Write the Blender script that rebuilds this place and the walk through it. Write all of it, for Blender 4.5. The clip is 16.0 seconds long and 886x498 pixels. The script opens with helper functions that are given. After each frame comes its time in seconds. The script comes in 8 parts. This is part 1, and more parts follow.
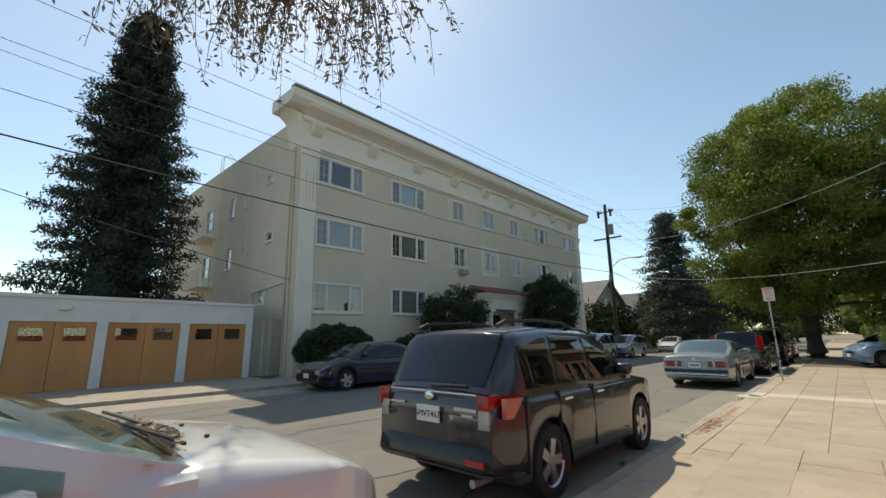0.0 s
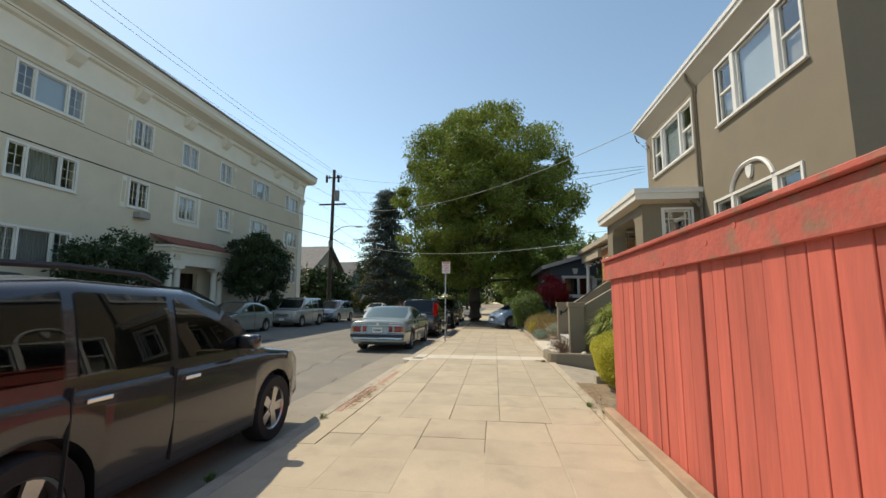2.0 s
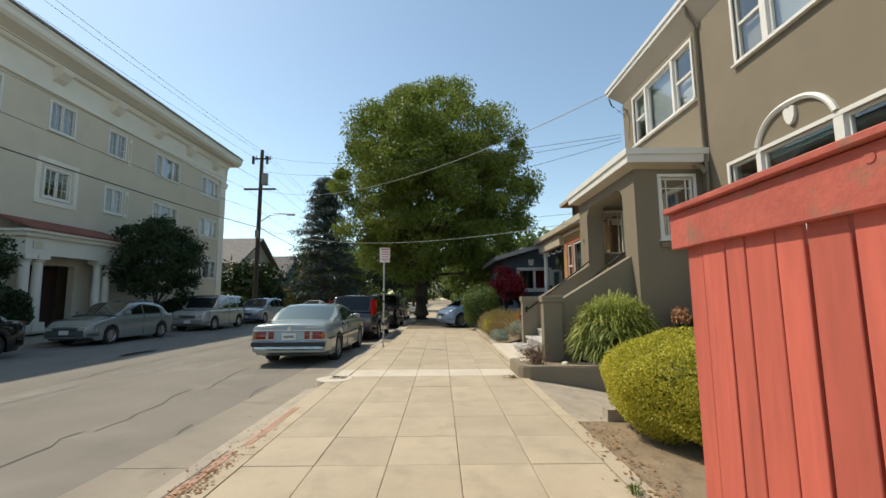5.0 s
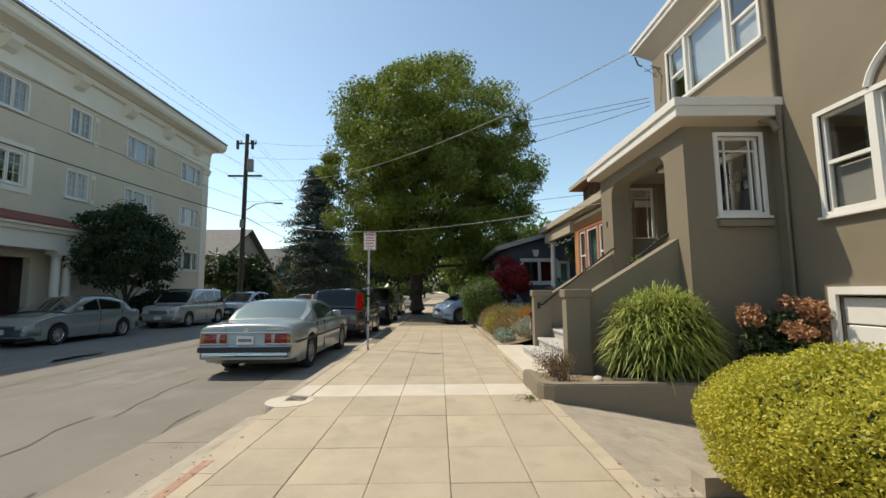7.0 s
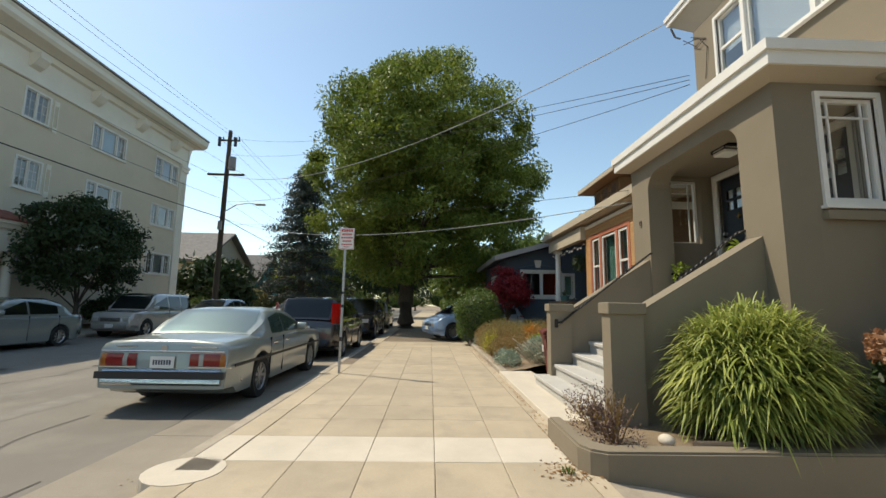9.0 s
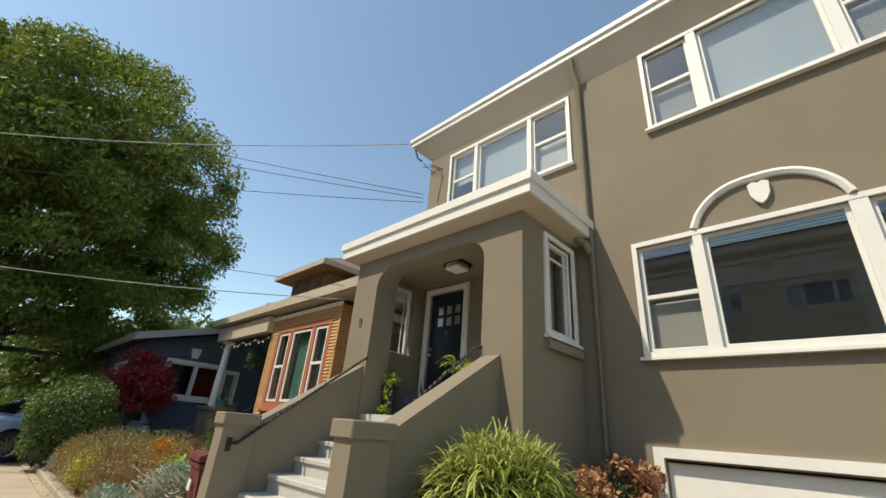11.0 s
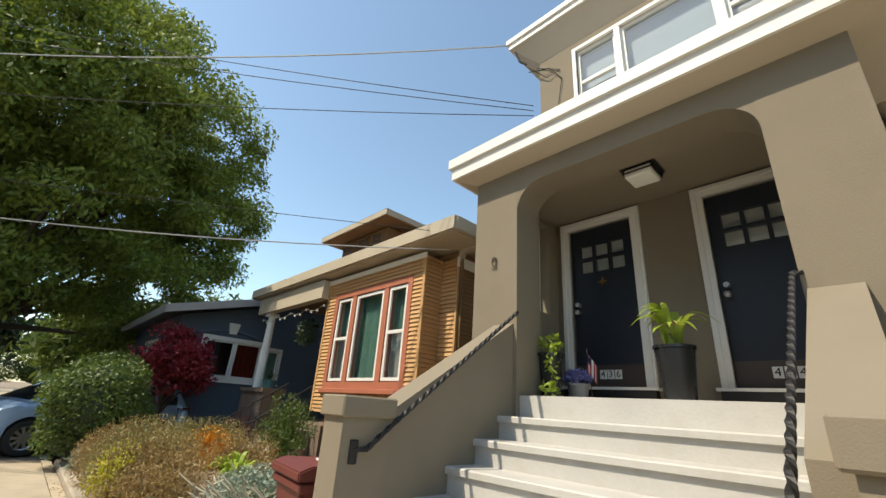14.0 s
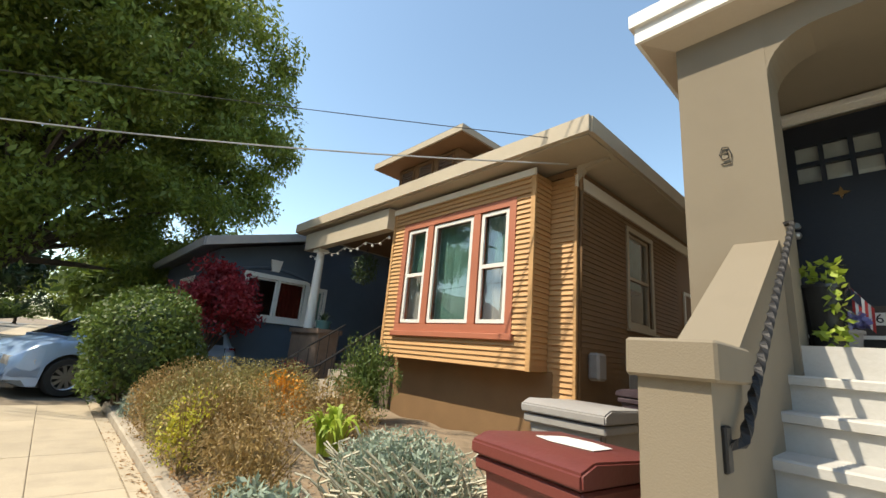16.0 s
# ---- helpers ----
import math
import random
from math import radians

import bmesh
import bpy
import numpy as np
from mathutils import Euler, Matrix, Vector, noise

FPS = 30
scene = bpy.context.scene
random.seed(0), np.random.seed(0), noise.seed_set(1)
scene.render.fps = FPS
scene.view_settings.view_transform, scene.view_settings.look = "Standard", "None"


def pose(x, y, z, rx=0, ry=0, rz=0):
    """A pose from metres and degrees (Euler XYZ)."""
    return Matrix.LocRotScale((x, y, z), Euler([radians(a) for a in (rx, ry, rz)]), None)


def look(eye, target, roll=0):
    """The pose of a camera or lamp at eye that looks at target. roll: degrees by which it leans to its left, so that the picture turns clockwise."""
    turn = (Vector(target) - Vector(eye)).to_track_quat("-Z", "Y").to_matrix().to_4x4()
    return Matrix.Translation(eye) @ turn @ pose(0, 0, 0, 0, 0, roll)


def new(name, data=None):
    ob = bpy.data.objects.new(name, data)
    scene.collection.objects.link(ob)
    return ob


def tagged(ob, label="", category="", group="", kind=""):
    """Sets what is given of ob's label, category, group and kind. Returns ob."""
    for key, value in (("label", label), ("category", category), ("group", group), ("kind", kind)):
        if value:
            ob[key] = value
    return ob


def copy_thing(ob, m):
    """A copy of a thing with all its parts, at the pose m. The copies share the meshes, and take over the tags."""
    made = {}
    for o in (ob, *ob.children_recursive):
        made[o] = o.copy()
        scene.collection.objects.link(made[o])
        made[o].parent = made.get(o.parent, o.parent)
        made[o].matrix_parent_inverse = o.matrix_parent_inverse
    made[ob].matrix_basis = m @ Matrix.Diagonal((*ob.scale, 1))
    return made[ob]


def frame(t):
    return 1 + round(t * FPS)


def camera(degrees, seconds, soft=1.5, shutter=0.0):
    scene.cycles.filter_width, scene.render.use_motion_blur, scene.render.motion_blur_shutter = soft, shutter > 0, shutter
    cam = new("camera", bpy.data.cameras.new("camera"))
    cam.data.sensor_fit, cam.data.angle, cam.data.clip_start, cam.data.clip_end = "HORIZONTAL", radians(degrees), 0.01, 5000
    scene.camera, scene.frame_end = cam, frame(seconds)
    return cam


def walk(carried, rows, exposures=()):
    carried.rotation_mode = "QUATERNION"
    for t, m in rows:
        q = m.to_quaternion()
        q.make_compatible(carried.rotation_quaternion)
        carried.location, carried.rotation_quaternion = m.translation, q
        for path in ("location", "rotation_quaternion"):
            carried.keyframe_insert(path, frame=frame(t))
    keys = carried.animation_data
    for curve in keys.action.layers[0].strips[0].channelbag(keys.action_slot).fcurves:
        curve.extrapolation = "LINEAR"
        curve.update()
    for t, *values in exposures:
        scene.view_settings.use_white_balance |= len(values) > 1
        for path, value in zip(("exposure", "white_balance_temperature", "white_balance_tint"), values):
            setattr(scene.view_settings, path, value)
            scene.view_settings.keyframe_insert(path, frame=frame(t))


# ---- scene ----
cam = camera(93.71, 16.0)
PATH = [
    (0, (0.021, -0.136, 1.400), (1.447, 1.201, 1.824), -0.8),
    (0.5, (0.475, -0.158, 1.412), (2.003, 1.068, 1.814), -0.6),
    (1, (1.022, -0.113, 1.372), (2.761, 0.804, 1.740), -0.5),
    (1.5, (1.512, -0.231, 1.362), (3.413, 0.309, 1.668), -0.2),
    (2, (1.913, -0.337, 1.375), (3.881, -0.094, 1.633), 0.4),
    (2.5, (2.413, -0.342, 1.373), (4.397, -0.257, 1.615), 1.0),
    (3, (2.903, -0.382, 1.344), (4.887, -0.334, 1.592), 0.9),
    (3.5, (3.366, -0.358, 1.339), (5.350, -0.324, 1.595), 0.6),
    (4, (3.856, -0.290, 1.343), (5.840, -0.270, 1.600), 0.3),
    (6.3, (6.068, -0.234, 1.380), (8.057, -0.261, 1.592), -1.0),
    (6.5, (6.239, -0.265, 1.378), (8.228, -0.279, 1.584), -0.7),
    (7, (6.755, -0.314, 1.376), (8.744, -0.334, 1.586), -0.4),
    (7.5, (7.189, -0.348, 1.388), (9.176, -0.371, 1.609), 0.0),
    (8, (7.718, -0.352, 1.383), (9.703, -0.364, 1.623), 0.5),
    (8.2, (7.921, -0.353, 1.374), (9.905, -0.364, 1.624), 0.7),
    (10.3, (9.954, -0.250, 1.333), (11.763, -0.908, 1.878), 3.9),
    (10.5, (10.148, -0.313, 1.336), (11.814, -1.212, 1.982), 4.6),
    (11, (10.559, -0.364, 1.369), (11.853, -1.654, 2.182), 4.7),
    (11.5, (11.007, -0.582, 1.358), (12.174, -1.964, 2.209), 4.9),
    (12, (11.481, -0.632, 1.342), (12.639, -2.033, 2.176), 4.8),
    (12.5, (11.936, -0.737, 1.326), (13.113, -2.128, 2.150), 4.6),
    (13, (12.381, -0.844, 1.371), (13.614, -2.200, 2.170), 4.6),
    (13.5, (12.860, -0.838, 1.351), (14.162, -2.147, 2.121), 4.5),
    (14, (13.367, -0.848, 1.359), (14.731, -2.116, 2.088), 4.1),
    (14.5, (13.885, -0.853, 1.381), (15.287, -2.102, 2.071), 4.2),
    (15, (14.395, -0.786, 1.362), (15.816, -2.042, 1.996), 4.1),
    (15.5, (14.902, -0.797, 1.315), (16.325, -2.086, 1.877), 4.4),
    (16, (15.389, -0.822, 1.299), (16.831, -2.118, 1.792), 5.2),
]
walk(cam, [(t, look(eye, target, roll)) for t, eye, target, roll in PATH], exposures=[(t, e, 7150, 9) for t, e in ((0.0, -0.04), (2.0, 0.10), (8.0, 0.13), (10.4, 0.26), (11.6, 0.22), (13.0, 0.42), (14.5, 0.56), (16.0, 0.74))])

# ---- daylight: hazy blue sky and a high sun beyond the apartment block ----
SUN = Vector((0.47, 1.0, 1.60)).normalized()
world = bpy.data.worlds.new("sky")
scene.world = world
world.use_nodes = True
wn = world.node_tree
wn.nodes.clear()
sky = wn.nodes.new("ShaderNodeTexSky")
sky.sky_type = "NISHITA"
sky.sun_disc = False
sky.sun_elevation = math.asin(SUN.z)
sky.sun_rotation = math.atan2(SUN.x, SUN.y)
sky.air_density, sky.dust_density, sky.ozone_density = 1.0, 0.5, 1.0
wbg = wn.nodes.new("ShaderNodeBackground")
wbg.inputs["Strength"].default_value = 0.18
wout = wn.nodes.new("ShaderNodeOutputWorld")
haze = wn.nodes.new("ShaderNodeMix")
haze.data_type, haze.blend_type = "RGBA", "MULTIPLY"
haze.inputs[0].default_value, haze.inputs[7].default_value = 1.0, (1.0, 1.06, 1.0, 1.0)
wn.links.new(sky.outputs[0], haze.inputs[6])
wn.links.new(haze.outputs[2], wbg.inputs[0])
wn.links.new(wbg.outputs[0], wout.inputs[0])

sun = new("sun", bpy.data.lights.new("sun", "SUN"))
sun.data.energy, sun.data.angle, sun.data.color = 4.0, radians(0.6), (1.0, 0.93, 0.80)
sun.matrix_world = look(SUN * 60, (0, 0, 0))

# ---- materials ----
def mat(name, col, rough=0.7, metal=0.0, var=0.12, scale=1.5, fine=45.0, bump=0.15, rnd=0.0, spot=None, spot_amt=0.0, coat=0.0, island=0.0, trans=0.0, streak=1.0):
    """A plain surface with large and fine variation, bump, optional stains and a shade that differs from piece to piece."""
    m = bpy.data.materials.new(name)
    m.use_nodes = True
    nt = m.node_tree
    N, L = nt.nodes, nt.links
    bs = N["Principled BSDF"]
    bs.inputs["Roughness"].default_value = rough
    bs.inputs["Metallic"].default_value = metal
    bs.inputs["Coat Weight"].default_value = coat
    bs.inputs["Coat Roughness"].default_value = 0.04
    tc, oi = N.new("ShaderNodeTexCoord"), N.new("ShaderNodeObjectInfo")
    off = N.new("ShaderNodeVectorMath")
    off.operation = "MULTIPLY_ADD"
    cx = N.new("ShaderNodeCombineXYZ")
    for k in range(3):
        L.new(oi.outputs["Random"], cx.inputs[k])
    off.inputs[1].default_value = (31.0, 17.0, 23.0)
    L.new(cx.outputs[0], off.inputs[0])
    mp = N.new("ShaderNodeMapping")
    mp.inputs["Scale"].default_value = (1, 1, streak)
    L.new(tc.outputs["Object"], mp.inputs[0])
    L.new(mp.outputs[0], off.inputs[2])
    n1, n2 = N.new("ShaderNodeTexNoise"), N.new("ShaderNodeTexNoise")
    n1.inputs["Scale"].default_value, n1.inputs["Detail"].default_value, n1.inputs["Roughness"].default_value = scale, 5.0, 0.62
    n2.inputs["Scale"].default_value, n2.inputs["Detail"].default_value = fine, 3.0
    for n in (n1, n2):
        L.new(off.outputs[0], n.inputs["Vector"])
    mr = N.new("ShaderNodeMapRange")
    mr.inputs["From Min"].default_value, mr.inputs["From Max"].default_value = 0.25, 0.75
    mr.inputs["To Min"].default_value, mr.inputs["To Max"].default_value = 1 - var, 1 + var
    L.new(n1.outputs["Fac"], mr.inputs["Value"])
    mr2 = N.new("ShaderNodeMapRange")
    mr2.inputs["To Min"].default_value, mr2.inputs["To Max"].default_value = 1 - var * 0.7, 1 + var * 0.7
    L.new(n2.outputs["Fac"], mr2.inputs["Value"])
    val = N.new("ShaderNodeMath")
    val.operation = "MULTIPLY"
    L.new(mr.outputs[0], val.inputs[0])
    L.new(mr2.outputs[0], val.inputs[1])
    last = val.outputs[0]
    for amount, source in ((rnd, oi.outputs["Random"]), (island, None)):
        if amount:
            if source is None:
                source = N.new("ShaderNodeNewGeometry").outputs["Random Per Island"]
            r = N.new("ShaderNodeMapRange")
            r.inputs["To Min"].default_value, r.inputs["To Max"].default_value = 1 - amount, 1 + amount
            L.new(source, r.inputs["Value"])
            v = N.new("ShaderNodeMath")
            v.operation = "MULTIPLY"
            L.new(last, v.inputs[0])
            L.new(r.outputs[0], v.inputs[1])
            last = v.outputs[0]
    base = N.new("ShaderNodeVectorMath")
    base.operation = "SCALE"
    base.inputs[0].default_value = col
    L.new(last, base.inputs["Scale"])
    out = base.outputs[0]
    if spot:
        n3 = N.new("ShaderNodeTexNoise")
        n3.inputs["Scale"].default_value, n3.inputs["Detail"].default_value = scale * 2.3, 8.0
        L.new(off.outputs[0], n3.inputs["Vector"])
        rp = N.new("ShaderNodeMapRange")
        rp.inputs["From Min"].default_value, rp.inputs["From Max"].default_value, rp.inputs["To Max"].default_value = 0.54, 0.72, spot_amt
        L.new(n3.outputs["Fac"], rp.inputs["Value"])
        mx = N.new("ShaderNodeMix")
        mx.data_type = "RGBA"
        L.new(rp.outputs[0], mx.inputs[0])
        L.new(out, mx.inputs[6])
        mx.inputs[7].default_value = (*spot, 1)
        out = mx.outputs[2]
    L.new(out, bs.inputs["Base Color"])
    if bump:
        bp = N.new("ShaderNodeBump")
        bp.inputs["Strength"].default_value, bp.inputs["Distance"].default_value = bump, 0.01
        L.new(n2.outputs["Fac"], bp.inputs["Height"])
        L.new(bp.outputs[0], bs.inputs["Normal"])
    if trans:
        tr, ms = N.new("ShaderNodeBsdfTranslucent"), N.new("ShaderNodeMixShader")
        ms.inputs[0].default_value = trans
        L.new(out, tr.inputs["Color"])
        L.new(bs.outputs[0], ms.inputs[1])
        L.new(tr.outputs[0], ms.inputs[2])
        L.new(ms.outputs[0], N["Material Output"].inputs["Surface"])
    return m


def glass_mat(name, tint, gloss=1.0, rough=0.01):
    """A thin clear pane: it lets light through and mirrors more at a slant."""
    m = bpy.data.materials.new(name)
    m.use_nodes = True
    N, L = m.node_tree.nodes, m.node_tree.links
    N.remove(N["Principled BSDF"])
    tr, gl, ms, lw = N.new("ShaderNodeBsdfTransparent"), N.new("ShaderNodeBsdfGlossy"), N.new("ShaderNodeMixShader"), N.new("ShaderNodeLayerWeight")
    tr.inputs[0].default_value = (*tint, 1)
    gl.inputs[0].default_value = (1, 1, 1, 1)
    gl.inputs["Roughness"].default_value = rough
    lw.inputs[0].default_value = 0.5
    pw, ma = N.new("ShaderNodeMath"), N.new("ShaderNodeMath")
    pw.operation, ma.operation = "POWER", "MULTIPLY_ADD"
    pw.inputs[1].default_value = 3.5
    ma.inputs[1].default_value, ma.inputs[2].default_value = 0.85, 0.07 * gloss
    L.new(lw.outputs["Facing"], pw.inputs[0])
    L.new(pw.outputs[0], ma.inputs[0])
    L.new(ma.outputs[0], ms.inputs[0])
    L.new(tr.outputs[0], ms.inputs[1])
    L.new(gl.outputs[0], ms.inputs[2])
    L.new(ms.outputs[0], N["Material Output"].inputs["Surface"])
    return m


def leaf_mat(name, c1, c2, trans=0.35, rough=0.55):
    """Leaves: each one its own shade between two greens, with light shining through."""
    m = bpy.data.materials.new(name)
    m.use_nodes = True
    N, L = m.node_tree.nodes, m.node_tree.links
    bs = N["Principled BSDF"]
    bs.inputs["Roughness"].default_value = rough
    ge, mx, tr, ms = N.new("ShaderNodeNewGeometry"), N.new("ShaderNodeMix"), N.new("ShaderNodeBsdfTranslucent"), N.new("ShaderNodeMixShader")
    no, ad = N.new("ShaderNodeTexNoise"), N.new("ShaderNodeMath")
    tc = N.new("ShaderNodeTexCoord")
    L.new(tc.outputs["Object"], no.inputs["Vector"])
    no.inputs["Scale"].default_value = 0.6
    ad.operation = "MULTIPLY_ADD"
    ad.inputs[1].default_value, ad.use_clamp = 0.55, True
    sb = N.new("ShaderNodeMath")
    sb.operation = "SUBTRACT"
    sb.inputs[1].default_value = 0.28
    L.new(ge.outputs["Random Per Island"], ad.inputs[0])
    L.new(no.outputs["Fac"], sb.inputs[0])
    L.new(sb.outputs[0], ad.inputs[2])
    mx.data_type = "RGBA"
    L.new(ad.outputs[0], mx.inputs[0])
    mx.inputs[6].default_value, mx.inputs[7].default_value = (*c1, 1), (*c2, 1)
    ms.inputs[0].default_value = trans
    L.new(mx.outputs[2], bs.inputs["Base Color"])
    L.new(mx.outputs[2], tr.inputs["Color"])
    L.new(bs.outputs[0], ms.inputs[1])
    L.new(tr.outputs[0], ms.inputs[2])
    L.new(ms.outputs[0], N["Material Output"].inputs["Surface"])
    return m


ASPHALT = mat("asphalt", (0.185, 0.168, 0.142), 0.88, var=0.14, scale=0.5, fine=90, bump=0.5, spot=(0.25, 0.225, 0.185), spot_amt=0.5)
SLAB = mat("concrete_slab", (0.41, 0.34, 0.245), 0.85, var=0.13, scale=1.4, fine=70, bump=0.25, rnd=0.06, spot=(0.30, 0.25, 0.185), spot_amt=0.5)
PALE_SLAB = mat("pale_concrete", (0.55, 0.49, 0.40), 0.85, var=0.10, scale=2, fine=70, bump=0.2)
JOINT = mat("joint_soil", (0.19, 0.15, 0.105), 0.95, var=0.3, scale=4)
KERB = mat("kerb_concrete", (0.36, 0.31, 0.245), 0.88, var=0.2, scale=3, bump=0.4, spot=(0.25, 0.2, 0.15), spot_amt=0.6)
RED_KERB = mat("faded_red_kerb", (0.40, 0.24, 0.17), 0.85, var=0.25, scale=5, bump=0.4, spot=(0.36, 0.3, 0.24), spot_amt=0.9)
SOIL = mat("dry_soil", (0.23, 0.17, 0.11), 0.95, var=0.3, scale=3, fine=40, bump=0.8, spot=(0.15, 0.11, 0.07), spot_amt=0.8)
STUCCO = mat("taupe_stucco", (0.215, 0.178, 0.127), 0.92, var=0.055, scale=0.9, fine=150, bump=0.16, spot=(0.185, 0.152, 0.11), spot_amt=0.4)
CREAM = mat("cream_stucco", (0.63, 0.565, 0.445), 0.9, var=0.06, scale=0.5, fine=60, bump=0.2, spot=(0.56, 0.50, 0.39), spot_amt=0.5)
CREAM_TRIM = mat("cream_white_plaster", (0.77, 0.73, 0.64), 0.8, var=0.06, scale=0.8)
WHITE = mat("white_paint", (0.72, 0.70, 0.655), 0.55, var=0.05, scale=2.0, fine=60, bump=0.08)
EAVE = mat("beige_eave_paint", (0.47, 0.40, 0.31), 0.75, var=0.05, scale=1.5)
SCREEN = mat("grey_window_screen", (0.34, 0.325, 0.30), 0.9, var=0.05, scale=3)
STEP = mat("painted_grey_step", (0.46, 0.445, 0.415), 0.7, var=0.08, scale=2.5, spot=(0.42, 0.39, 0.34), spot_amt=0.5)
NAVY = mat("navy_door_paint", (0.012, 0.016, 0.026), 0.42, var=0.15, scale=2)
DARK_IRON = mat("dark_iron", (0.035, 0.033, 0.032), 0.55, metal=0.6, var=0.2, scale=8)
STEEL = mat("galvanised_steel", (0.42, 0.42, 0.41), 0.5, metal=0.8, var=0.15, scale=6)
REDWOOD = mat("red_fence_stain", (0.52, 0.115, 0.082), 0.75, var=0.22, scale=2.2, fine=24, bump=0.5, rnd=0.12, spot=(0.34, 0.085, 0.062), spot_amt=0.6, streak=0.12)
REDRAIL = mat("worn_red_rail", (0.46, 0.105, 0.078), 0.75, var=0.2, scale=3, fine=30, bump=0.5, spot=(0.22, 0.15, 0.10), spot_amt=0.75)
TIMBER = mat("weathered_timber", (0.33, 0.235, 0.155), 0.85, var=0.25, scale=3, fine=30, bump=0.5)
ORANGE = mat("ochre_lap_siding", (0.50, 0.285, 0.12), 0.65, var=0.09, scale=1.2, fine=40, bump=0.15, rnd=0.05)
# brown parts, and the bungalow's ochre side wall with shade put into its colour
BROWN = mat("brown_and_shaded_ochre", (0.21, 0.12, 0.055), 0.75, var=0.12, scale=1.5)
BUNG_TRIM = mat("tan_fascia_paint", (0.44, 0.375, 0.28), 0.7, var=0.08, scale=1.5)
SALMON = mat("terracotta_trim", (0.40, 0.135, 0.075), 0.6, var=0.1, scale=2)
SLATE = mat("slate_blue_stucco", (0.078, 0.108, 0.148), 0.85, var=0.12, scale=0.8, fine=70, bump=0.3)
SHINGLE = mat("grey_roof_shingle", (0.16, 0.15, 0.145), 0.9, var=0.25, scale=3, fine=20, bump=0.6, rnd=0.15)
BROWN_SHINGLE = mat("brown_roof_shingle", (0.17, 0.12, 0.09), 0.9, var=0.25, scale=3, fine=20, bump=0.6)
CLAYTILE = mat("red_clay_tile", (0.26, 0.085, 0.06), 0.8, var=0.25, scale=2, rnd=0.15)
GARAGE_DOOR = mat("orange_stained_plywood", (0.47, 0.215, 0.075), 0.6, var=0.16, scale=1.3, fine=30, streak=0.2, bump=0.15, rnd=0.08)
WHITEWASH = mat("whitewashed_wall", (0.66, 0.65, 0.63), 0.85, var=0.08, scale=0.8, spot=(0.5, 0.48, 0.45), spot_amt=0.4)
GREYWOOD = mat("grey_fence_wood", (0.36, 0.33, 0.28), 0.85, var=0.2, scale=2, rnd=0.12, streak=0.2)
POLEWOOD = mat("creosoted_pole", (0.085, 0.062, 0.045), 0.9, var=0.25, scale=2, streak=0.1, bump=0.5)
BARK = mat("tree_bark", (0.085, 0.065, 0.047), 0.95, var=0.3, scale=3, fine=18, bump=1.0, streak=0.3)
TWIG = mat("twig_bark", (0.12, 0.085, 0.06), 0.9, var=0.2)
WIRE = mat("black_cable", (0.02, 0.02, 0.02), 0.7, bump=0)
PALE_WIRE = mat("weathered_cable", (0.42, 0.42, 0.41), 0.6, bump=0)
RUBBER = mat("tyre_rubber", (0.022, 0.022, 0.022), 0.85, var=0.15, scale=6)
ALLOY = mat("alloy_wheel", (0.55, 0.55, 0.55), 0.32, metal=0.9, var=0.1, scale=6)
BLACKP = mat("black_plastic", (0.025, 0.025, 0.026), 0.55, var=0.15, scale=5)
CHROME = mat("chrome", (0.75, 0.75, 0.76), 0.12, metal=1.0, var=0.03, bump=0)
REDLAMP = mat("red_lens", (0.42, 0.012, 0.012), 0.15, coat=1.0, var=0.1, scale=12)
CLEARLAMP = mat("clear_lens", (0.66, 0.64, 0.60), 0.2, metal=0.0, coat=1.0, var=0.12, scale=14)
AMBER = mat("amber_lens", (0.65, 0.20, 0.02), 0.2, coat=1.0)
PLATE = mat("plate_white", (0.72, 0.71, 0.68), 0.5, var=0.04)
INK = mat("dark_blue_ink", (0.03, 0.035, 0.07), 0.6, bump=0)
RED_INK = mat("red_ink", (0.55, 0.05, 0.045), 0.6, bump=0)
BLACK_INK = mat("black_ink", (0.015, 0.015, 0.015), 0.6, bump=0)
INTERIOR = mat("room_dark", (0.12, 0.11, 0.10), 0.9)
BLIND = mat("pale_blind", (0.44, 0.50, 0.54), 0.8, var=0.04)
LACE = mat("white_curtain", (0.72, 0.71, 0.68), 0.9, var=0.1, scale=7, trans=0.25)
TEAL = mat("teal_curtain", (0.27, 0.50, 0.43), 0.9, var=0.14, scale=6, trans=0.2)
RED_CURTAIN = mat("red_curtain", (0.30, 0.03, 0.02), 0.9, var=0.2, scale=6)
GLASS = glass_mat("window_glass", (0.80, 0.84, 0.84), 2.0)
CARGLASS = glass_mat("tinted_car_glass", (0.20, 0.22, 0.22), 0.6)
CLEARCARGLASS = glass_mat("green_car_glass", (0.50, 0.62, 0.56), 0.5)
BROWNBIN = mat("maroon_bin_plastic", (0.135, 0.030, 0.024), 0.45, var=0.1, scale=3)
GREYBIN = mat("grey_bin_plastic", (0.30, 0.285, 0.27), 0.5, var=0.1, scale=3)
POTBLACK = mat("glossy_black_pot", (0.02, 0.021, 0.022), 0.25, var=0.1)
LAMPGLASS = mat("opal_glass", (0.78, 0.76, 0.70), 0.35, var=0.03)


# ---- building helpers ----
def thing(name, loc=(0, 0, 0), rz=0.0, label="", category="", group="", kind=""):
    e = new(name)
    e.empty_display_size = 0.2
    e.location, e.rotation_euler = loc, (0, 0, radians(rz))
    return tagged(e, label, category, group, kind)


